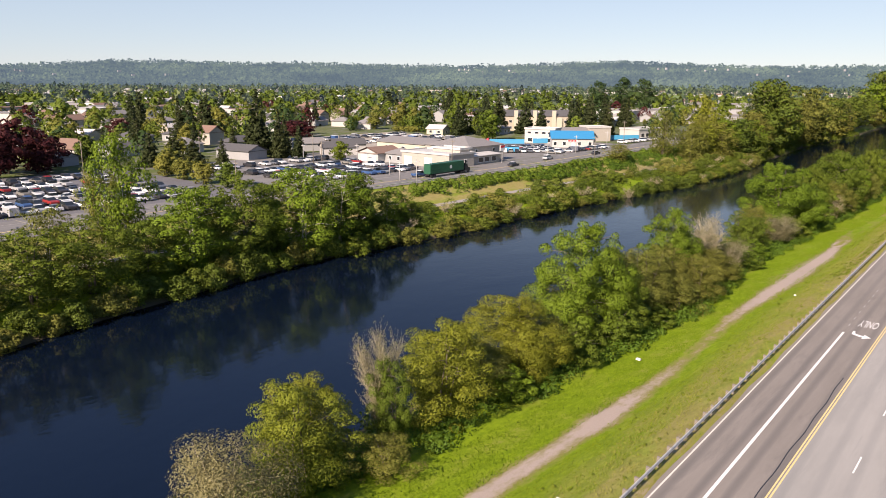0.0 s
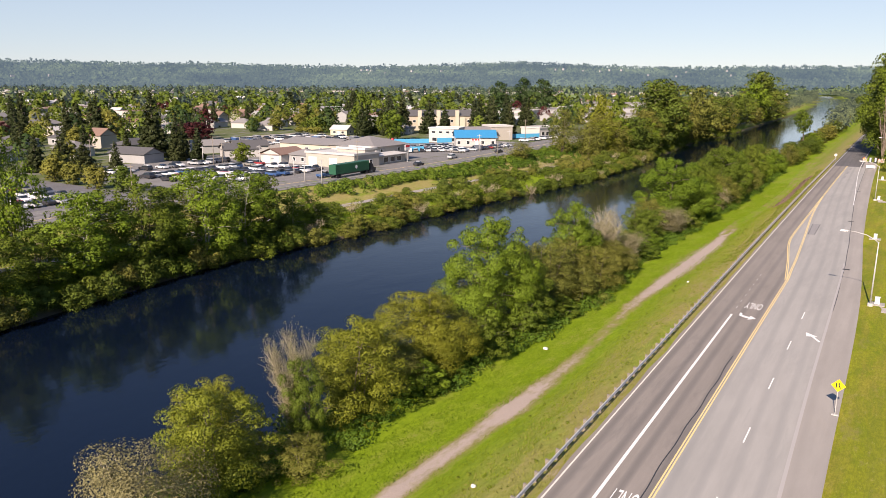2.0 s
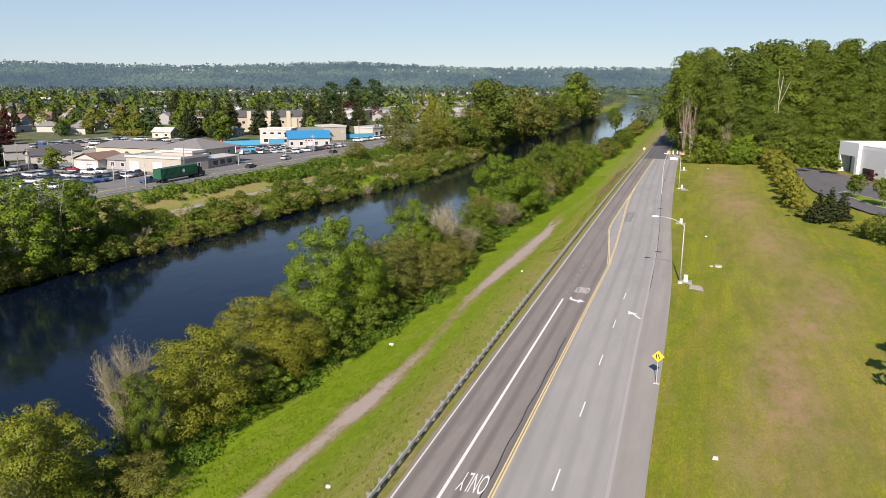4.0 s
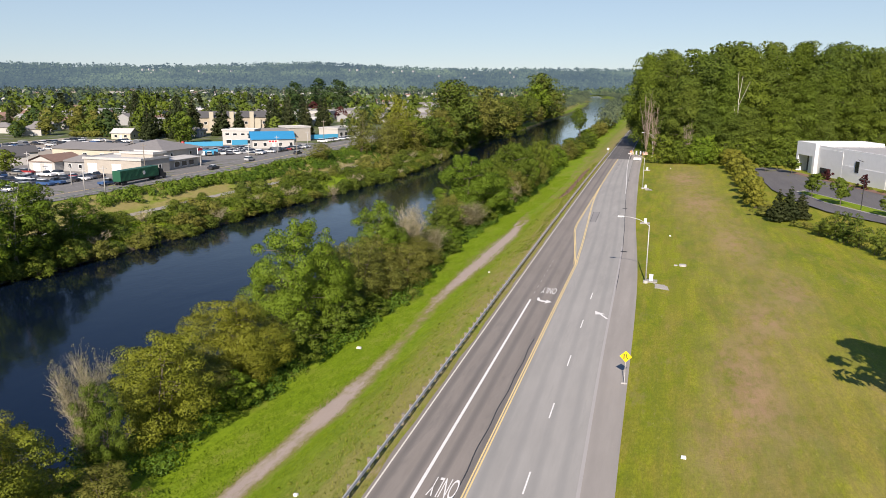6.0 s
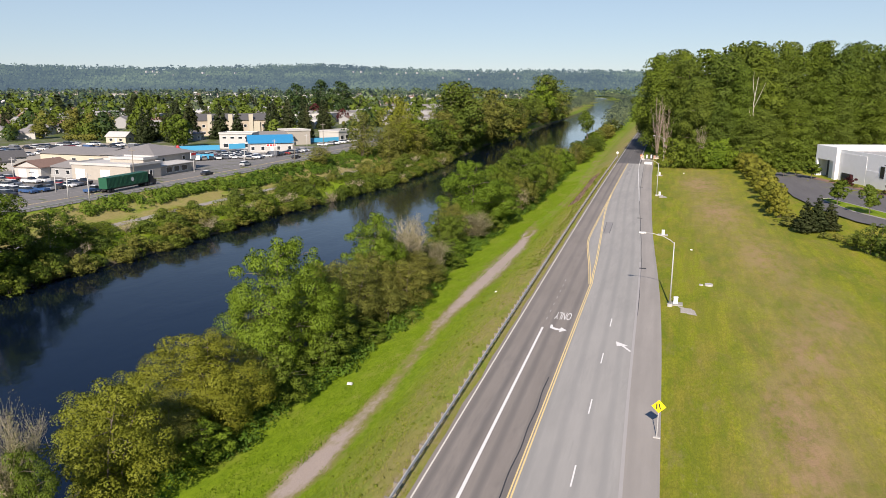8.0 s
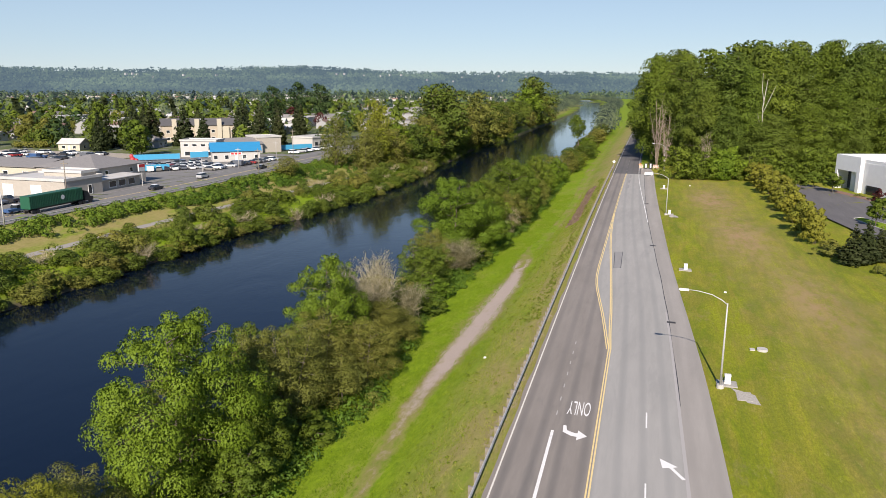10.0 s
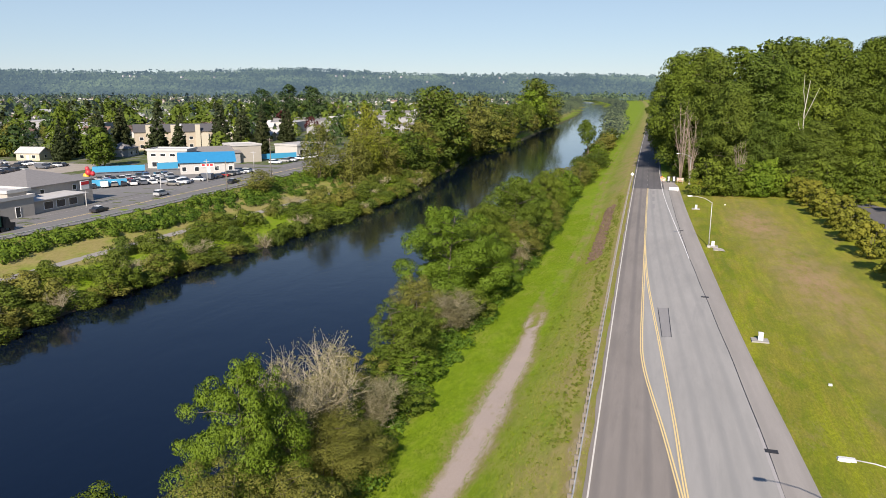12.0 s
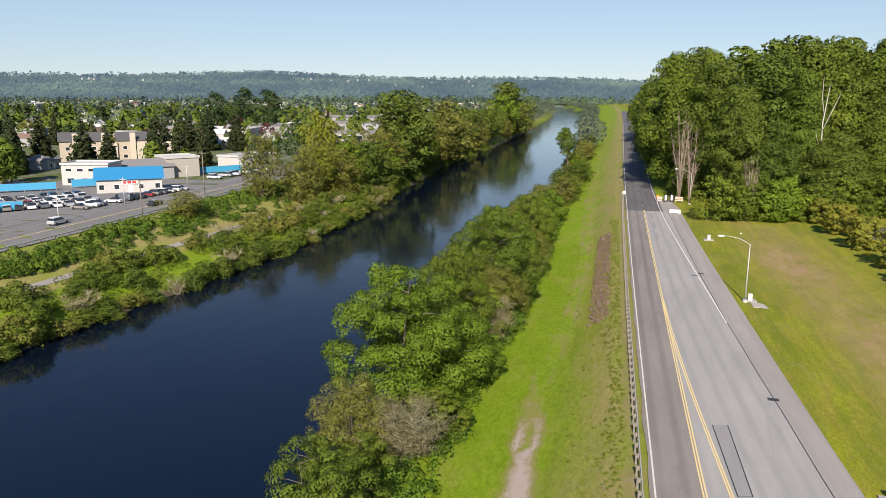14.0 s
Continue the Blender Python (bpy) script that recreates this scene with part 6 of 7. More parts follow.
def banner(x0, y0, x1, y1, h, label="bright blue banner fence round the car lot"):
    d = Vector((x1 - x0, y1 - y0, 0))
    n = d.normalized().cross(Vector((0, 0, 1))) * 0.06
    ob = thing("banner_fence", label, "fence", "blue banner fences", m=Matrix.Translation((x0, y0, 0)))
    s = Shape()
    p = [Vector((0, 0, 0)), d]
    for z0, z1 in ((0.5, h),):
        s.face([p[0] - n + Vector((0, 0, z0)), p[1] - n + Vector((0, 0, z0)), p[1] - n + Vector((0, 0, z1)), p[0] - n + Vector((0, 0, z1))])
        s.face([p[1] + n + Vector((0, 0, z0)), p[0] + n + Vector((0, 0, z0)), p[0] + n + Vector((0, 0, z1)), p[1] + n + Vector((0, 0, z1))])
        s.face([p[0] - n + Vector((0, 0, z1)), p[1] - n + Vector((0, 0, z1)), p[1] + n + Vector((0, 0, z1)), p[0] + n + Vector((0, 0, z1))])
    part("banner", s.mesh("banner", BLUE_BANNER), ob)
    k = max(2, int(d.length / 4))
    for i in range(k + 1):
        q = d * i / k
        part("post", Shape().tube([(q.x, q.y, -0.3), (q.x, q.y, h + 0.1)], [0.05, 0.05], 6).mesh("post", STEEL), ob)


banner(-200, 268.7, -188, 280, 2.5)
banner(-178.5, 233, -167, 245.4, 2.4)
banner(-186.5, 284.5, -182, 290, 2.7)
banner(-172, 330, -163, 343, 2.6)


def utility_pole(x, y, h, wire=True):
    ob = thing("utility_pole", "weathered wooden utility pole" if h > 7 else "slim grey lot lamp pole", "pole", "utility poles", m=pose(x, y, 0))
    part("pole", Shape().tube([(0, 0, -0.5), (0, 0, h)], [0.16, 0.10], 8).mesh("pole", TIMBER if h > 7 else STEEL, smooth=True), ob)
    part("crossarm" if h > 7 else "lamp_head", Shape().box(-1.1, 1.1, -0.06, 0.06, h - 0.7, h - 0.55).mesh("crossarm", TIMBER if h > 7 else STEEL), ob)


for x, y, h in ((-145.8, 178, 10.2), (-132.6, 244, 8.6), (-146.2, 233.6, 5.8), (-135.2, 150, 6.9), (-143.4, 152, 5.8), (-141.2, 283.6, 12.4), (-154.9, 159.7, 5.2), (-195.3, 164, 9.5), (-193.3, 166, 7.6), (-184.7, 174.3, 6.8), (-204.9, 167.5, 6.0), (-151, 262, 7.0), (-158, 301, 6.5), (-146, 100, 9.5), (-147, 40, 9.5), (-225, 100, 9), (-226, 140, 9), (-143, 330, 11), (-145, 380, 11)):
    utility_pole(x, y, h)


def apartment_block(x, y, turn, w):
    ob = building(x, y, turn, w, 13, 8.2, "gable", 3.4, WALL_TAN, ROOF_DARK, "cream apartment block with dark gabled roof", windows=[("s", -w / 2 + 3 + 5 * k, z, 1.6, 1.4) for k in range(int(w / 5)) for z in (1.0, 4.6)], category="apartment block", group="apartment blocks")
    for k in range(int(w / 9)):
        part("chimney", Shape().box(-w / 2 + 5 + 11 * k, -w / 2 + 7.2 + 11 * k, -8.0, -6.5, -0.3, 11.6).mesh("chimney", WALL_CREAM), ob)
        g = Shape().box(-w / 2 + 7.6 + 11 * k, -w / 2 + 11 + 11 * k, -7.6, -6.5, -0.3, 7.6)
        part("bay", g.mesh("bay", WALL_CREAM), ob)


apartment_block(-250, 367, 40, 19)
apartment_block(-233, 381, 40, 19)

HOUSE_WALLS = [WALL_WHITE, WALL_BEIGE, WALL_GREY, WALL_CREAM]
HOUSE_ROOFS = [ROOF_GREY, ROOF_BROWN, ROOF_DARK, ROOF_PALE, ROOF_GREY]
protos = []
for k in range(5):
    w, d = (12, 8.5, 14, 10, 11)[k], (8, 8, 9, 7.5, 9)[k]
    protos.append(building(-300 - 20 * k, 120, 90 * (k % 2), w, d, (2.9, 5.2, 3.0, 2.8, 3.2)[k], ("gable", "gable", "hip", "gable", "hip")[k], (2.4, 2.8, 2.2, 2.2, 2.4)[k], HOUSE_WALLS[k % 4], HOUSE_ROOFS[k],
                           ("single-storey white house with grey gabled roof", "two-storey beige house with brown gabled roof", "wide grey house with dark hipped roof", "small cream cottage with pale roof", "white bungalow with grey hipped roof")[k],
                           name="house", category="house", group="houses of the town", windows=[("s", -w / 4, 0.9, 1.5, 1.2), ("s", w / 4, 0.9, 1.5, 1.2), ("e", 0, 0.9, 1.4, 1.2)], doors=[("s", 0, 0, 1.0, 2.1)]))
building(-262, 114, 20, 11, 9, 4.2, "gable", 3.2, WALL_WHITE, ROOF_BROWN, "white gabled house with brown roof beside the lot", name="house", category="house", windows=[("s", -3, 1, 1.4, 1.3), ("s", 3, 1, 1.4, 1.3), ("e", 0, 1, 1.4, 1.3), ("w", 0, 4.4, 1.0, 1.2)])
building(-250, 104, 20, 8, 7, 2.8, "gable", 1.6, WALL_GREY, ROOF_GREY, "grey garage with pale doors", name="garage", category="garage", doors=[("s", 0, 0, 3.0, 2.4)])
building(-228, 158, 10, 16, 9, 3.0, "gable", 2.0, WALL_GREY, ROOF_DARK, "long dark roofed shed beside the lot")
building(-214, 192, 60, 13, 9, 2.9, "gable", 2.0, WALL_WHITE, ROOF_DARK, "white house with dark gabled roof", name="house", category="house")
building(-222, 204, 60, 13, 9, 2.9, "gable", 2.0, WALL_WHITE, ROOF_DARK, "white house with dark gabled roof", name="house", category="house")
building(-236, 195, 60, 12, 8, 2.9, "gable", 2.0, WALL_GREY, ROOF_GREY, "grey house with grey gabled roof", name="house", category="house")
town_rng = np.random.default_rng(23)
CLEAR = [(-240, -130, -200, 322), (-300, -205, 205, 300), (-330, -205, 335, 430)]


def town_clear(x, y, margin=0):
    return not any(a - margin < x < b + margin and c - margin < y < d + margin for a, b, c, d in CLEAR) and x < float(FAR_RAIL(y)) - 28


spots = []
for gx in range(24):
    for gy in range(44):
        x = -236 - gx * 27 + town_rng.uniform(-6, 6)
        y = -90 + gy * 25 + town_rng.uniform(-6, 6)
        if town_clear(x, y) and math.hypot(x, y) < 800 and town_rng.random() < 0.8:
            spots.append((x, y))
spots.sort(key=lambda p: math.hypot(*p))
for k, (x, y) in enumerate(spots[:125]):
    m = pose(x, y, 0, 0, 0, 90 * int(town_rng.integers(4)) + 12 + town_rng.normal(0, 4))
    if k < 5:
        protos[k].matrix_world = m
    else:
        copy_thing(protos[int(town_rng.integers(5))], m)


def far_town():
    """Roofs too far off to tell apart singly, one mesh."""
    s = Shape()
    pts = spots[125:] + [(town_rng.uniform(-1900, -130), town_rng.uniform(-100, 2300)) for _ in range(700)]
    for x, y in pts:
        if not town_clear(x, y) or (math.hypot(x, y) < 760 and (x, y) not in spots) or y + x < -1500:
            continue
        w, d, h, r = town_rng.uniform(9, 16), town_rng.uniform(7, 10), town_rng.uniform(2.6, 5.4), town_rng.uniform(1.8, 3)
        if town_rng.random() < 0.08:
            w, d, h, r = w * 2.5, d * 2.2, 7, 0.3
        a = radians(12 + 90 * int(town_rng.integers(2)))
        c, q = math.cos(a), math.sin(a)
        t = lambda px, py, pz: (x + c * px - q * py, y + q * px + c * py, pz)
        mi, ri = int(town_rng.choice([0, 1, 2, 2])), int(town_rng.integers(3, 6))
        p = [(-w / 2, -d / 2), (w / 2, -d / 2), (w / 2, d / 2), (-w / 2, d / 2)]
        for k in range(4):
            u, v = p[k], p[(k + 1) % 4]
            s.face([t(*u, -0.3), t(*v, -0.3), t(*v, h), t(*u, h)], mi)
        for sx in (-1, 1):
            s.face([t(sx * w / 2, -d / 2, h), t(sx * w / 2, d / 2, h), t(sx * w / 2, 0, h + r)], mi)
        s.face([t(-w / 2 - 0.4, -d / 2 - 0.4, h - 0.1), t(w / 2 + 0.4, -d / 2 - 0.4, h - 0.1), t(w / 2 + 0.4, 0, h + r + 0.1), t(-w / 2 - 0.4, 0, h + r + 0.1)], ri)
        s.face([t(w / 2 + 0.4, d / 2 + 0.4, h - 0.1), t(-w / 2 - 0.4, d / 2 + 0.4, h - 0.1), t(-w / 2 - 0.4, 0, h + r + 0.1), t(w / 2 + 0.4, 0, h + r + 0.1)], ri)
    tagged(new("far_houses", s.mesh("far_houses", WALL_WHITE, WALL_BEIGE, WALL_GREY, ROOF_GREY, ROOF_BROWN, ROOF_PALE)), "distant roofs and pale walls of the town", "houses", kind="stuff")


far_town()
for x, y, w, d, h in ((-250, 560, 60, 40, 7), (-215, 600, 50, 35, 8), (-300, 640, 70, 40, 7), (-190, 520, 40, 25, 6), (-240, 700, 80, 40, 9)):
    building(x, y, 12, w, d, h, "flat", 0, WALL_GREY, ROOF_GREY, "large pale flat-roofed school hall", windows=[("s", -w / 2 + 4 + 6 * k, 2, 3.5, 2) for k in range(int(w / 6))], group="pale halls")

hedge_rng = np.random.default_rng(61)
hx = np.linspace(-292, -250, 70) + hedge_rng.normal(0, 0.6, 70)
hy = np.linspace(304, 330, 70) + hedge_rng.normal(0, 0.6, 70)
cloud = leaf_cloud(hedge_rng, np.stack([hx, hy, np.full(70, 1.5)], 1), hedge_rng.uniform(1.4, 2.4, 70), 5000, 0.7)
tagged(new("hedge", crown_mesh("hedge", cloud, LEAF_OLIVE)), "long pale green hedge behind the gravel lot", "hedge", kind="stuff")

# ---- trees of the town ----
TOWN = {
    "spruce": [conifer(301 + k, 20, (8.5, 10, 11)[k], 24, 0.85) for k in range(3)],
    "broad": [broadleaf("t", 311 + k, 12, 11, 1900, 0.72, low=0.10, blobs=30, leaf=(LEAF_WOOD, LEAF_OLIVE, LEAF_GREEN, LEAF_OLIVE)[k]) for k in range(4)],
    "red": [broadleaf("t", 321, 12, 11, 1900, 0.78, low=0.12, blobs=34, leaf=LEAF_RED)],
}


def town_tree(kind, x, y, h, w, label, i=None):
    sets = TOWN[kind]
    native, nw = (20, 10) if kind == "spruce" else (12, 11)
    me = sets[int(town_rng.integers(len(sets))) if i is None else i]
    put_tree(me, x, y, -0.2, h / native, "conifer" if kind == "spruce" else "town_tree", label, "tree", "trees of the town", wide=(w / nw) / (h / native))


for x, y, h, w in ((-236, 171, 25, 14), (-219, 168, 17.5, 8), (-226, 176, 15, 8), (-213, 172, 13, 7), (-238, 316, 23, 11), (-232, 311, 20, 10), (-247, 305, 18, 9), (-246, 322, 17, 9), (-203, 351, 22, 12), (-196, 354, 21, 11), (-188, 358, 19, 10), (-209, 356, 20, 11), (-229, 341, 20, 13), (-241, 333, 22, 14), (-222, 346, 16, 11), (-237, 424, 21, 13), (-229, 430, 22, 13), (-221, 440, 20, 12), (-214, 432, 19, 11), (-245, 416, 18, 11), (-222, 128, 13, 9), (-226, 122, 12, 8), (-215, 131, 11, 8),
                   (-300, 190, 22, 11), (-310, 182, 20, 10), (-320, 200, 21, 10), (-380, 200, 24, 11), (-370, 190, 22, 11), (-290, 150, 16, 8), (-268, 140, 14, 8), (-350, 420, 20, 10), (-356, 428, 22, 11), (-330, 440, 19, 10), (-205, 135, 10, 6), (-262, 160, 13, 8)):
    town_tree("spruce", x, y, h, w, "tall dark green conifer in the town")
for x, y, h, w, i in ((-259, 320, 21, 14, 2), (-214, 288, 15, 14, 2), (-315, 344, 13, 12, 1), (-322, 338, 11, 11, 1), (-330, 350, 15, 12, 3), (-254, 330, 13, 12, 0), (-300, 330, 11, 13, 1), (-315, 310, 10, 14, 1), (-290, 318, 9, 12, 0), (-330, 215, 14, 13, 3), (-208, 118, 9, 9, 1), (-200, 113, 8, 9, 1), (-190, 112, 7, 8, 1), (-178, 111, 7, 8, 1), (-168, 112, 7, 8, 0), (-197, 178, 7, 8, 2), (-240, 140, 9, 10, 1), (-275, 165, 11, 11, 1), (-255, 395, 10, 12, 1), (-232, 383, 8, 9, 1), (-262, 100, 8, 10, 2), (-275, 106, 7, 8, 3)):
    town_tree("broad", x, y, h, w, "broadleaved garden tree in spring leaf", i)
for x, y, h, w in ((-238, 84, 17, 15), (-245, 95, 13, 13), (-232, 92, 11, 12), (-228, 78, 14, 12), (-292, 236, 9, 16), (-303, 238, 8, 12), (-345, 170, 10, 10)):
    town_tree("red", x, y, h, w, "purple-leaved plum tree beside the houses")
for x, y, h, w in ((-298, 590, 33, 24), (-280, 596, 32, 24), (-318, 585, 30, 20)):
    far_tree("dark", x, y, h, w, "broad dark tree standing over the town", "trees of the town")
count = 0
while count < 190:
    x, y = town_rng.uniform(-900, -160), town_rng.uniform(-60, 900)
    if not town_clear(x, y, 3) or math.hypot(x, y) > 850 or y < -x * 0.08 - 40:
        continue
    kind = "spruce" if town_rng.random() < 0.24 else "broad"
    h = town_rng.uniform(9, 18) if kind == "spruce" else town_rng.uniform(4.5, 10.5)
    town_tree(kind, x, y, h, h * (0.5 if kind == "spruce" else town_rng.uniform(0.8, 1.1)), "dark conifer between the houses" if kind == "spruce" else "broadleaved garden tree in spring leaf")
    count += 1


# far valley and bank trees, haze painted in as a weak bluish glow
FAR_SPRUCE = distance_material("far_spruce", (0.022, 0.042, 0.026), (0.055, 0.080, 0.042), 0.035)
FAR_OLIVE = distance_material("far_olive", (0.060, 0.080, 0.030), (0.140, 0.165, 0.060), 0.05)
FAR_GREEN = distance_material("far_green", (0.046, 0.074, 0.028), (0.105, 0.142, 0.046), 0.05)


def bank_woods():
    """Bushy trees that line both banks far up the river."""
    r = np.random.default_rng(47)
    rows = []
    for _ in range(1300):
        y = r.uniform(540, 3000)
        x = float(NEAR_WATER(y)) + r.uniform(2, 16) if r.random() < 0.5 else float(FAR_WATER(y)) - r.uniform(1, 28)
        rows.append((x, y, r.uniform(5, 13)))
    c = np.array([[x, y, h * 0.45] for x, y, h in rows])
    v, f, tone, soft = leaf_cloud(r, c, np.array([h * 0.55 for _, _, h in rows]), 64000, 1.2, flat=0.95)
    v[:, 2] = np.maximum(v[:, 2], ground_height(v[:, 0], v[:, 1]))
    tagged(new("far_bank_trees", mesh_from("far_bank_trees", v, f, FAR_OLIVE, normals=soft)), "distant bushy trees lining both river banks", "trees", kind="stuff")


def far_woods(name, label, count, xr, yr, rmin, leaf, heights, conic, sprays, seed, rmax=3300, fine=1.0):
    """Trees too far to tell apart: a mesh of leaf clumps, kept clear of the river and of the lots."""
    r = np.random.default_rng(seed)
    x, y = r.uniform(*xr, count), r.uniform(*yr, count)
    d = np.hypot(x, y)
    keep = (d > rmin) & ((x < FAR_RAIL(y) - 25) | (x > TAPER(y) + 14) | (y > 2250)) & (d < rmax)
    for x0, x1, y0, y1 in CLEAR:
        keep &= ~((x > x0 - 4) & (x < x1 + 4) & (y > y0 - 4) & (y < y1 + 4))
    x, y = x[keep], y[keep]
    h = r.uniform(*heights, len(x)) * r.choice([0.75, 1.0, 1.15], len(x))
    n = len(x)
    s = r.uniform(0, 1, (n, sprays)) ** (1.4 if conic else 0.9)
    a = r.uniform(0, 2 * math.pi, (n, sprays))
    lobes = 1 + 0.25 * np.sin(3 * a + r.uniform(0, 6, (n, 1))) * np.sin(9 * s + r.uniform(0, 6, (n, 1)))
    reach = h[:, None] * (0.30 * (1 - s) ** 0.8 + 0.02 if conic else 0.44 * np.sin(math.pi * (0.1 + 0.85 * s)) * lobes) * r.uniform(0.75, 1.05, (n, sprays))
    c = np.stack([x[:, None] + np.cos(a) * reach, y[:, None] + np.sin(a) * reach, h[:, None] * (0.05 + 0.93 * s)], -1).reshape(-1, 3)
    m = len(c)
    size = np.repeat(h, sprays) * r.uniform(0.12, 0.26, m) * fine
    soft = unit(np.stack([np.cos(a).ravel(), np.sin(a).ravel(), 1.6 * s.ravel() - 0.2], 1))
    normal = unit(soft + r.normal(0, 0.4, (m, 3)))
    u = np.cross(normal, r.normal(size=(m, 3)))
    u /= np.linalg.norm(u, axis=1)[:, None]
    w = np.cross(normal, u)
    u, w = u * size[:, None] * 0.8, w * size[:, None] * 0.6
    v = np.stack([c - u * 0.6 - w, c + u, c - u * 0.6 + w], 1)
    faces = np.arange(m * 3).reshape(-1, 3)
    wrong = (np.cross(v[:, 1] - v[:, 0], v[:, 2] - v[:, 0]) * soft).sum(1) < 0
    faces[wrong] = faces[wrong][:, ::-1]
    me = mesh_from(name, v.reshape(-1, 3), faces, leaf, normals=np.repeat(soft, 3, 0))
    set_attr(me, "tone", np.repeat(r.uniform(0, 1, n), sprays * 3))
    tagged(new(name, me), label, "trees", kind="stuff")


for leaf, count, seed in ((LEAF_GREEN, 260, 51), (LEAF_OLIVE, 110, 52), (LEAF_DARK, 300, 55), (LEAF_RED, 30, 56), (LEAF_WOOD, 300, 53)):
    far_woods("garden_trees", "leafy trees crowding between the town houses", count, (-640, -160), (-60, 640), 235, leaf, (6, 12), False, 240, seed, 640, 0.45)
far_woods("garden_conifers", "dark conifers crowding between the town houses", 45, (-640, -160), (-60, 640), 300, LEAF_SPRUCE, (10, 19), True, 200, 54, 600, 0.5)
far_woods("valley_conifers", "dark conifers among the town houses", 120, (-1000, -160), (-60, 1000), 570, LEAF_SPRUCE, (9, 17), True, 60, 44)
far_woods("valley_trees", "broadleaved trees among the town houses", 1500, (-1100, -160), (-60, 1100), 570, LEAF_WOOD, (7, 13), False, 70, 45)
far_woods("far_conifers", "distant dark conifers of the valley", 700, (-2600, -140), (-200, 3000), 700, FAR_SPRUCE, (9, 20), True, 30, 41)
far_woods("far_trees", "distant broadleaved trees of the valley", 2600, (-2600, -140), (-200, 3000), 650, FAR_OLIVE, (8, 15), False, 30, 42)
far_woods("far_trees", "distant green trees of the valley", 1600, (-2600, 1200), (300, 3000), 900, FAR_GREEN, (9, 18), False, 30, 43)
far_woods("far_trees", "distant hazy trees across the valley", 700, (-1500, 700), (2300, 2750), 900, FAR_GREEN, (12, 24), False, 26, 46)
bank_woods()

# ---- the depot and its planting on the near side ----
WARE_WHITE = plain("tilt_up_white", (0.80, 0.80, 0.795), 0.85, vary=0.05, scale=0.6)
WARE_GREY = plain("tilt_up_grey", (0.74, 0.74, 0.735), 0.85, vary=0.05, scale=0.6)
W_TURN = math.degrees(math.atan2(-55, 18))
ware = thing("depot", "large white flat-roofed concrete depot with grey panels", "building", m=pose(38.6, 270, 0, 0, 0, W_TURN))
# x runs along the long wall toward the camera, y to the east
part("wall", Shape().box(6, 120, 1.2, 60, -0.3, 8.6).mesh("wall", WARE_WHITE), ware)
part("roof", Shape().box(6.3, 119.7, 1.5, 59.7, 8.6, 8.75).mesh("roof", plain("depot_roof", (0.34, 0.335, 0.325), 0.9, vary=0.1, scale=0.4)), ware)
part("parapet", Shape().box(6, 120, 1.2, 1.5, 8.6, 9.3).mesh("parapet", WARE_WHITE), ware)
part("corner_tower", Shape().box(-0.5, 11.5, 0.2, 22, 5.6, 9.8).box(-0.5, 0.6, 0.2, 22, -0.3, 5.6).box(10, 11.5, 0.2, 22, -0.3, 5.6).box(0.6, 10, 3.5, 22, -0.3, 5.6).mesh("corner_tower", WARE_WHITE), ware)
for k in range(4):
    part("window", Shape().box(0.9 + 2.3 * k, 2.9 + 2.3 * k, 3.30, 3.46, 0.3, 5.4).mesh("window", GLASS_DARK), ware)
for a, b, z0, z1 in ((12, 26, 0.0, 8.4), (26.2, 48, 0.0, 4.6), (60, 78, 0.0, 4.6)):
    part("panel", Shape().box(a, b, 1.12, 1.2, z0, z1).mesh("panel", WARE_GREY), ware)
part("entrance", Shape().box(14, 20, 0.95, 1.15, -0.1, 2.6).mesh("entrance", GLASS_DARK), ware)
for a in (33, 57, 70, 84):
    part("window", Shape().box(a, a + 1.8, 1.02, 1.16, 3.2, 6.4).mesh("window", GLASS_DARK), ware)
part("roof_unit", Shape().box(40, 43, 20, 23, 8.7, 10.4).mesh("roof_unit", STEEL), ware)
part("wall_lamp", Shape().tube([(37, 1.15, 6.6), (37, -0.6, 7.2)], [0.07, 0.07], 6).mesh("wall_lamp", BLACK), ware)

drive = thing("driveway", "dark asphalt driveway and car park of the depot", "car park", kind="structure")
part("surface", Shape().face([(23, 266, 0.26), (31, 277, 0.26), (38.5, 262, 0.26), (45, 243, 0.26), (56, 210, 0.26), (72, 160, 0.26), (88, 112, 0.26), (72, 108, 0.26), (58, 140, 0.26), (45.5, 162, 0.26), (33, 180, 0.26), (28.5, 196, 0.26), (25.5, 215, 0.26), (25, 245, 0.26)]).mesh("surface", ASPHALT_DARK), drive)
island = [(31.2, 212, 0.33), (33.4, 214, 0.33), (47, 180, 0.33), (62, 146, 0.33), (59.5, 144, 0.33), (45, 173, 0.33), (35, 194, 0.33)]
tagged(new("planting_island", Shape().face(island).mesh("planting_island", GROUND)), "grass island between the drives", "grass", kind="structure")
part("kerb", Shape().tube(island + island[:1], [0.12] * 8, 4).mesh("kerb", CONCRETE), drive)
bed = [(36.5, 258), (38, 262), (57, 206), (72, 160), (70.5, 158), (54, 206)]
tagged(new("planting_bed", Shape().face([(x, y, 0.31) for x, y in bed]).mesh("planting_bed", plain("bark_mulch", (0.20, 0.115, 0.085), 0.95, vary=0.3, scale=4))), "red brown mulch bed along the depot wall", "planting bed", kind="structure")


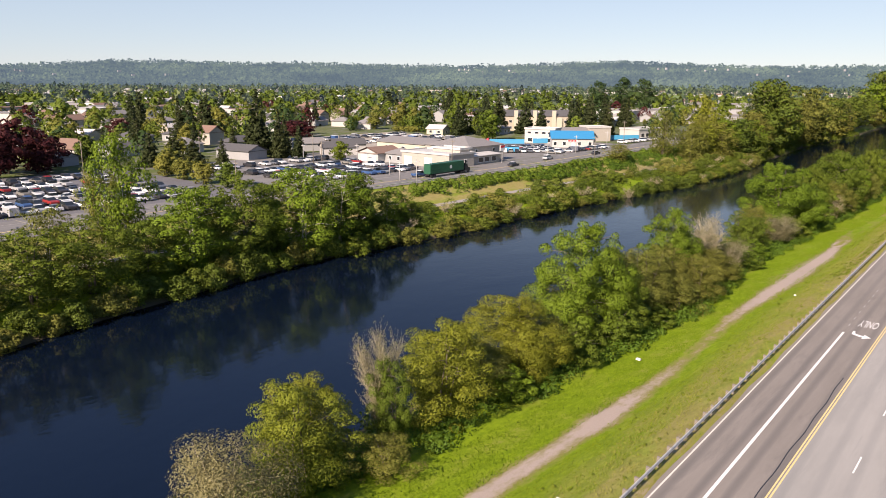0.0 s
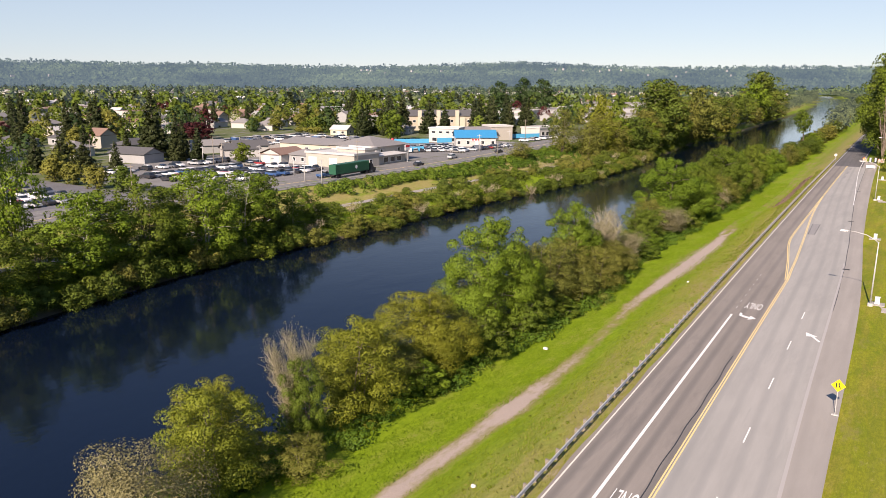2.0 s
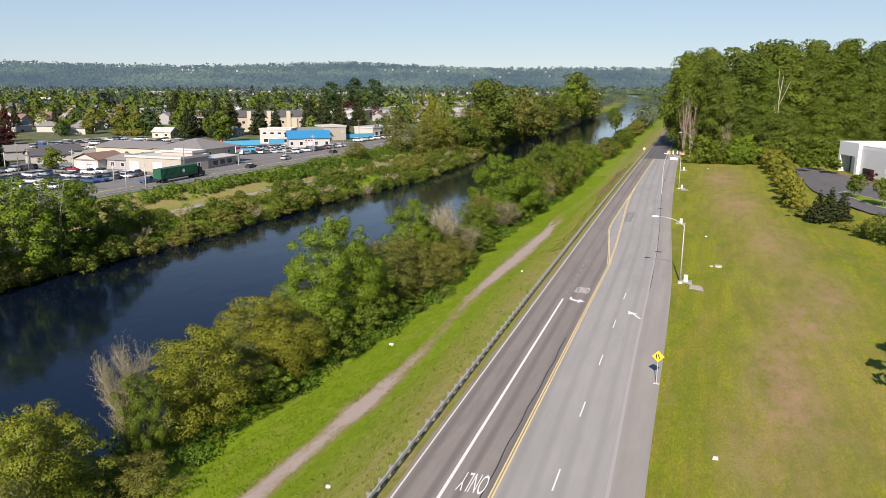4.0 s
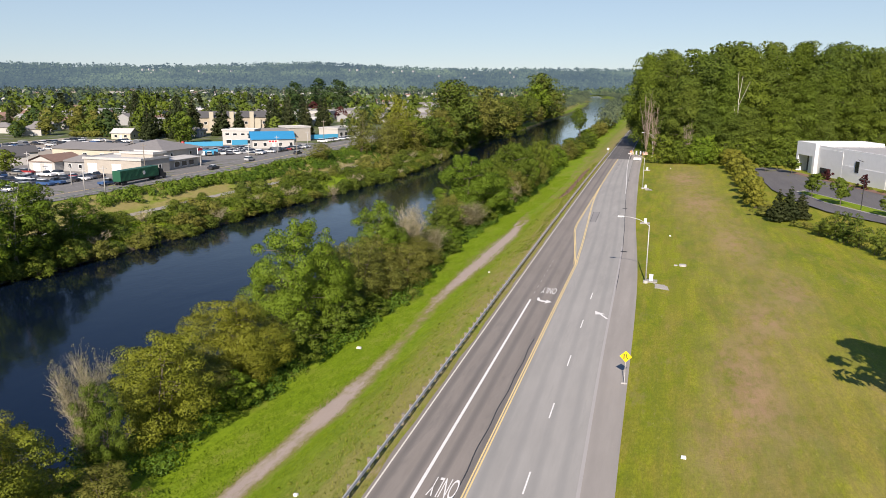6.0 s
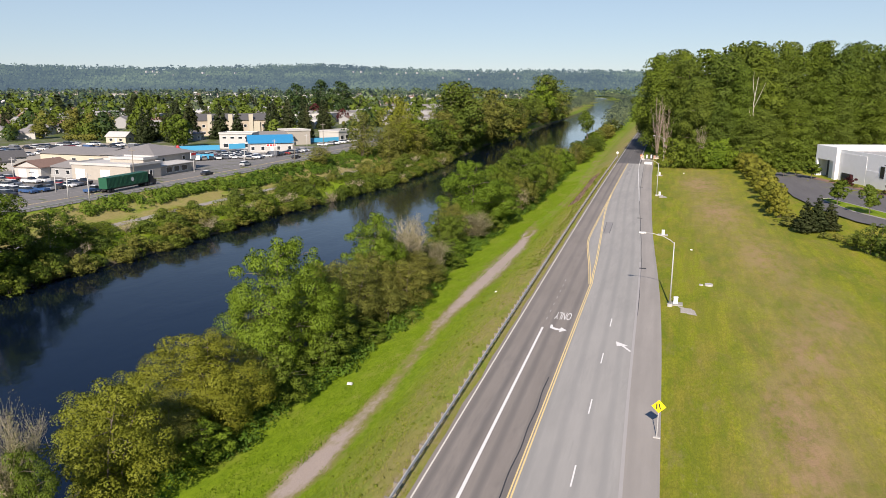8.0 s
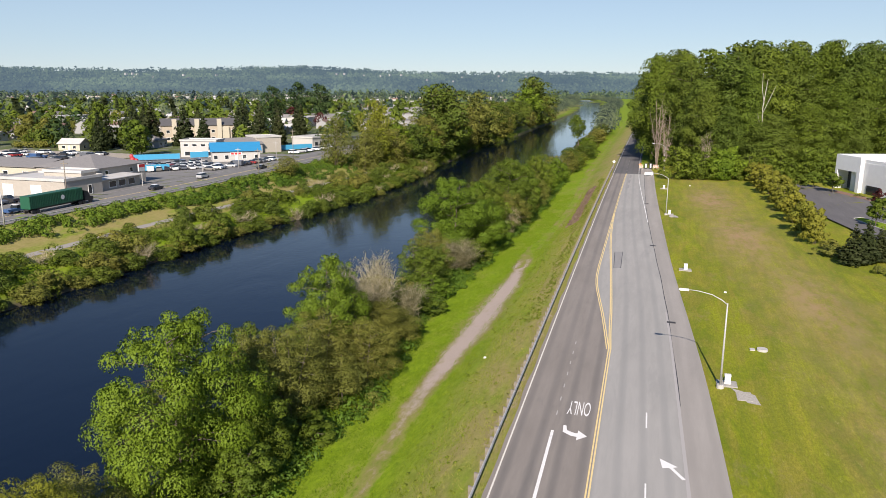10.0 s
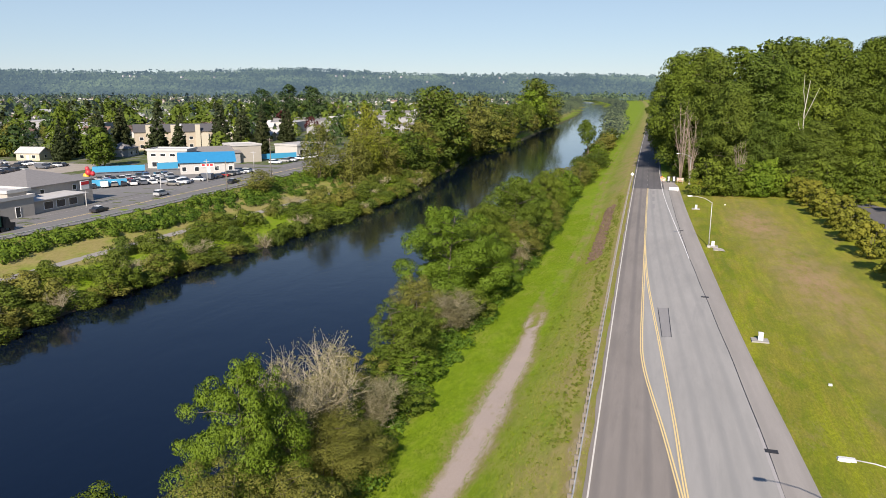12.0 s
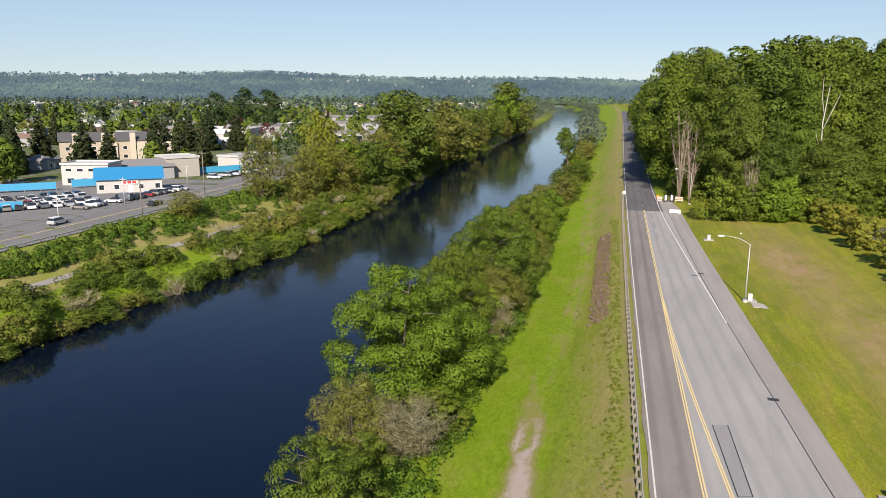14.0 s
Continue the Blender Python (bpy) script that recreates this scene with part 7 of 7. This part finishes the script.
def garden(kind, x, y, h, w, label, name="garden_shrub", i=0):
    sets = {"hedge": [HEDGE], "small": [SMALL], "round": [ROUND], "red": [RED_SHRUB], "spruce": TOWN["spruce"], "juniper": [JUNIPER]}[kind]
    native, nw = {"hedge": (7, 6.5), "small": (6, 4.2), "round": (2, 3), "red": (4, 3.4), "spruce": (20, 10), "juniper": (6, 4.5)}[kind]
    put_tree(sets[i % len(sets)], x, y, 0.0, h / native, name, label, "shrub" if name == "garden_shrub" else "tree", "planting round the depot", wide=(w / nw) / (h / native))


LEAF_HEDGE = leaf_material("leaf_hedge", (0.128, 0.142, 0.018), (0.245, 0.250, 0.036))
HEDGE = broadleaf("t", 401, 7, 6.5, 3600, 0.36, stems=3, low=0.06, blobs=34, leaf=LEAF_HEDGE)
SMALL = broadleaf("t", 402, 6, 4.2, 2200, 0.30, low=0.32, blobs=26, leaf=LEAF_GREEN)
ROUND = broadleaf("t", 403, 2, 3, 1100, 0.24, stems=3, low=0.02, blobs=16, leaf=LEAF_OLIVE)
RED_SHRUB = broadleaf("t", 404, 4, 3.4, 1100, 0.32, stems=2, low=0.05, blobs=18, leaf=LEAF_RED)
JUNIPER = broadleaf("t", 405, 6, 4.5, 2200, 0.26, stems=3, low=0.03, blobs=40, shape=1.5, leaf=LEAF_WOOD)
for x, y, h, w in ((18.2, 279, 6.2, 6.5), (18.6, 265, 7.2, 7.0), (19.0, 250, 7.0, 7.0), (19.3, 235, 7.2, 7.0), (19.0, 221, 6.6, 6.6), (18.6, 206, 6.4, 6.4), (18.3, 192, 6.6, 6.0), (18.4, 183, 6.8, 5.0)):
    garden("hedge", x, y, h, w, "large shrub in yellow green spring leaf", i=0)
garden("round", 18.8, 172, 1.8, 4.5, "low rounded olive green shrub")
garden("round", 21, 178, 1.6, 4.0, "low rounded olive green shrub")
for x, y, h, w in ((21.3, 166, 6.6, 5.5), (23.6, 167.5, 7.2, 5.5), (26.2, 170, 5.8, 5.5)):
    garden("spruce", x, y, h, w, "bushy dark spruce on the verge", "spruce", 1)
for x, y, h, w in ((28.5, 149, 5.2, 3.6), (30.2, 146, 5.6, 3.6), (31.8, 143, 5.0, 3.6), (27.0, 152, 3.2, 3.2), (33.5, 138, 4.6, 3.4), (35, 132, 4.4, 3.6), (37, 126, 4.4, 3.6)):
    garden("juniper", x, y, h, w, "bushy dark green juniper on the verge", "juniper")
for k in range(6):
    garden("round", 24 + 1.6 * k, 161 - 2.2 * k, 1.0 + 0.3 * (k % 2), 2.2, "low rounded olive green shrub")
for x, y, h, w in ((33.5, 203, 6.6, 5.0), (37.5, 190, 7.2, 4.6), (44.5, 176, 6.0, 4.4), (53, 158, 6.4, 4.6), (28.5, 262, 4.6, 4.4), (35.8, 258, 6.0, 6.0), (33, 268, 5.0, 5)):
    garden("small", x, y, h, w, "young green tree beside the depot drive", "young_tree")
for x, y, h, w in ((43.5, 243, 3.6, 3), (49.5, 224, 4.4, 3.2), (55, 208, 4.2, 3.4), (61, 188, 3.4, 3.2)):
    garden("red", x, y, h, w, "dark red leaved shrub against the depot wall")
for k in range(14):
    garden("round", 41 + 1.9 * k, 251 - 5.6 * k, 1.0, 2.4, "low rounded olive green shrub")
lot_lamp = thing("lot_lamp", "slim black car park lamp post", "lamp post", m=pose(40.5, 184, 0.2))
part("pole", Shape().tube([(0, 0, 0), (0, 0, 7.0)], [0.09, 0.07], 8).mesh("pole", BLACK), lot_lamp)
part("lamp_head", Shape().box(-0.7, 0.2, -0.2, 0.2, 6.95, 7.15).mesh("lamp_head", BLACK), lot_lamp)
# the tree whose shade falls on the verge
put_tree(SMALL, 25.2, 63.2, -0.1, 2.8, "verge_tree", "round-headed green tree on the mown verge", "tree", wide=1.05)

# pale dead trunks in front of the wood
snag = thing("dead_birch", "pale dead birch trunk against the wood", "tree", m=pose(21.6, 302, 0))
part("trunk", Shape().tube([(0, 0, -0.3), (0.2, 0, 12), (-0.2, 0, 22), (0.6, 0, 31)], [0.24, 0.19, 0.14, 0.05], 8).mesh("trunk", BARK_PALE, smooth=True), snag)
for a in (((-0.1, 0, 20), (1.8, 0.2, 25), (3.2, 0, 29)), ((0.1, 0, 23), (-0.9, 0, 28), (-1.0, 0, 33)), ((0.2, 0, 15), (-1.2, 0, 18), (-1.6, 0, 20))):
    part("limb", Shape().tube(a, [0.12, 0.08, 0.03], 6).mesh("limb", BARK_PALE, smooth=True), snag)
ALDER = bare_tree(64, 10, 5.5, 80, 0, wood_material=plain("dead_twig", (0.30, 0.235, 0.185), 0.9, vary=0.3))
for x, y, h in ((-11.0, 308, 25), (-8.4, 309, 20), (4, 290, 15)):
    put_tree(ALDER, x, y, -0.1, h / 10, "dead_alder", "pale twiggy dead alder at the wood's edge", "tree", "dead trunks", wide=0.75)
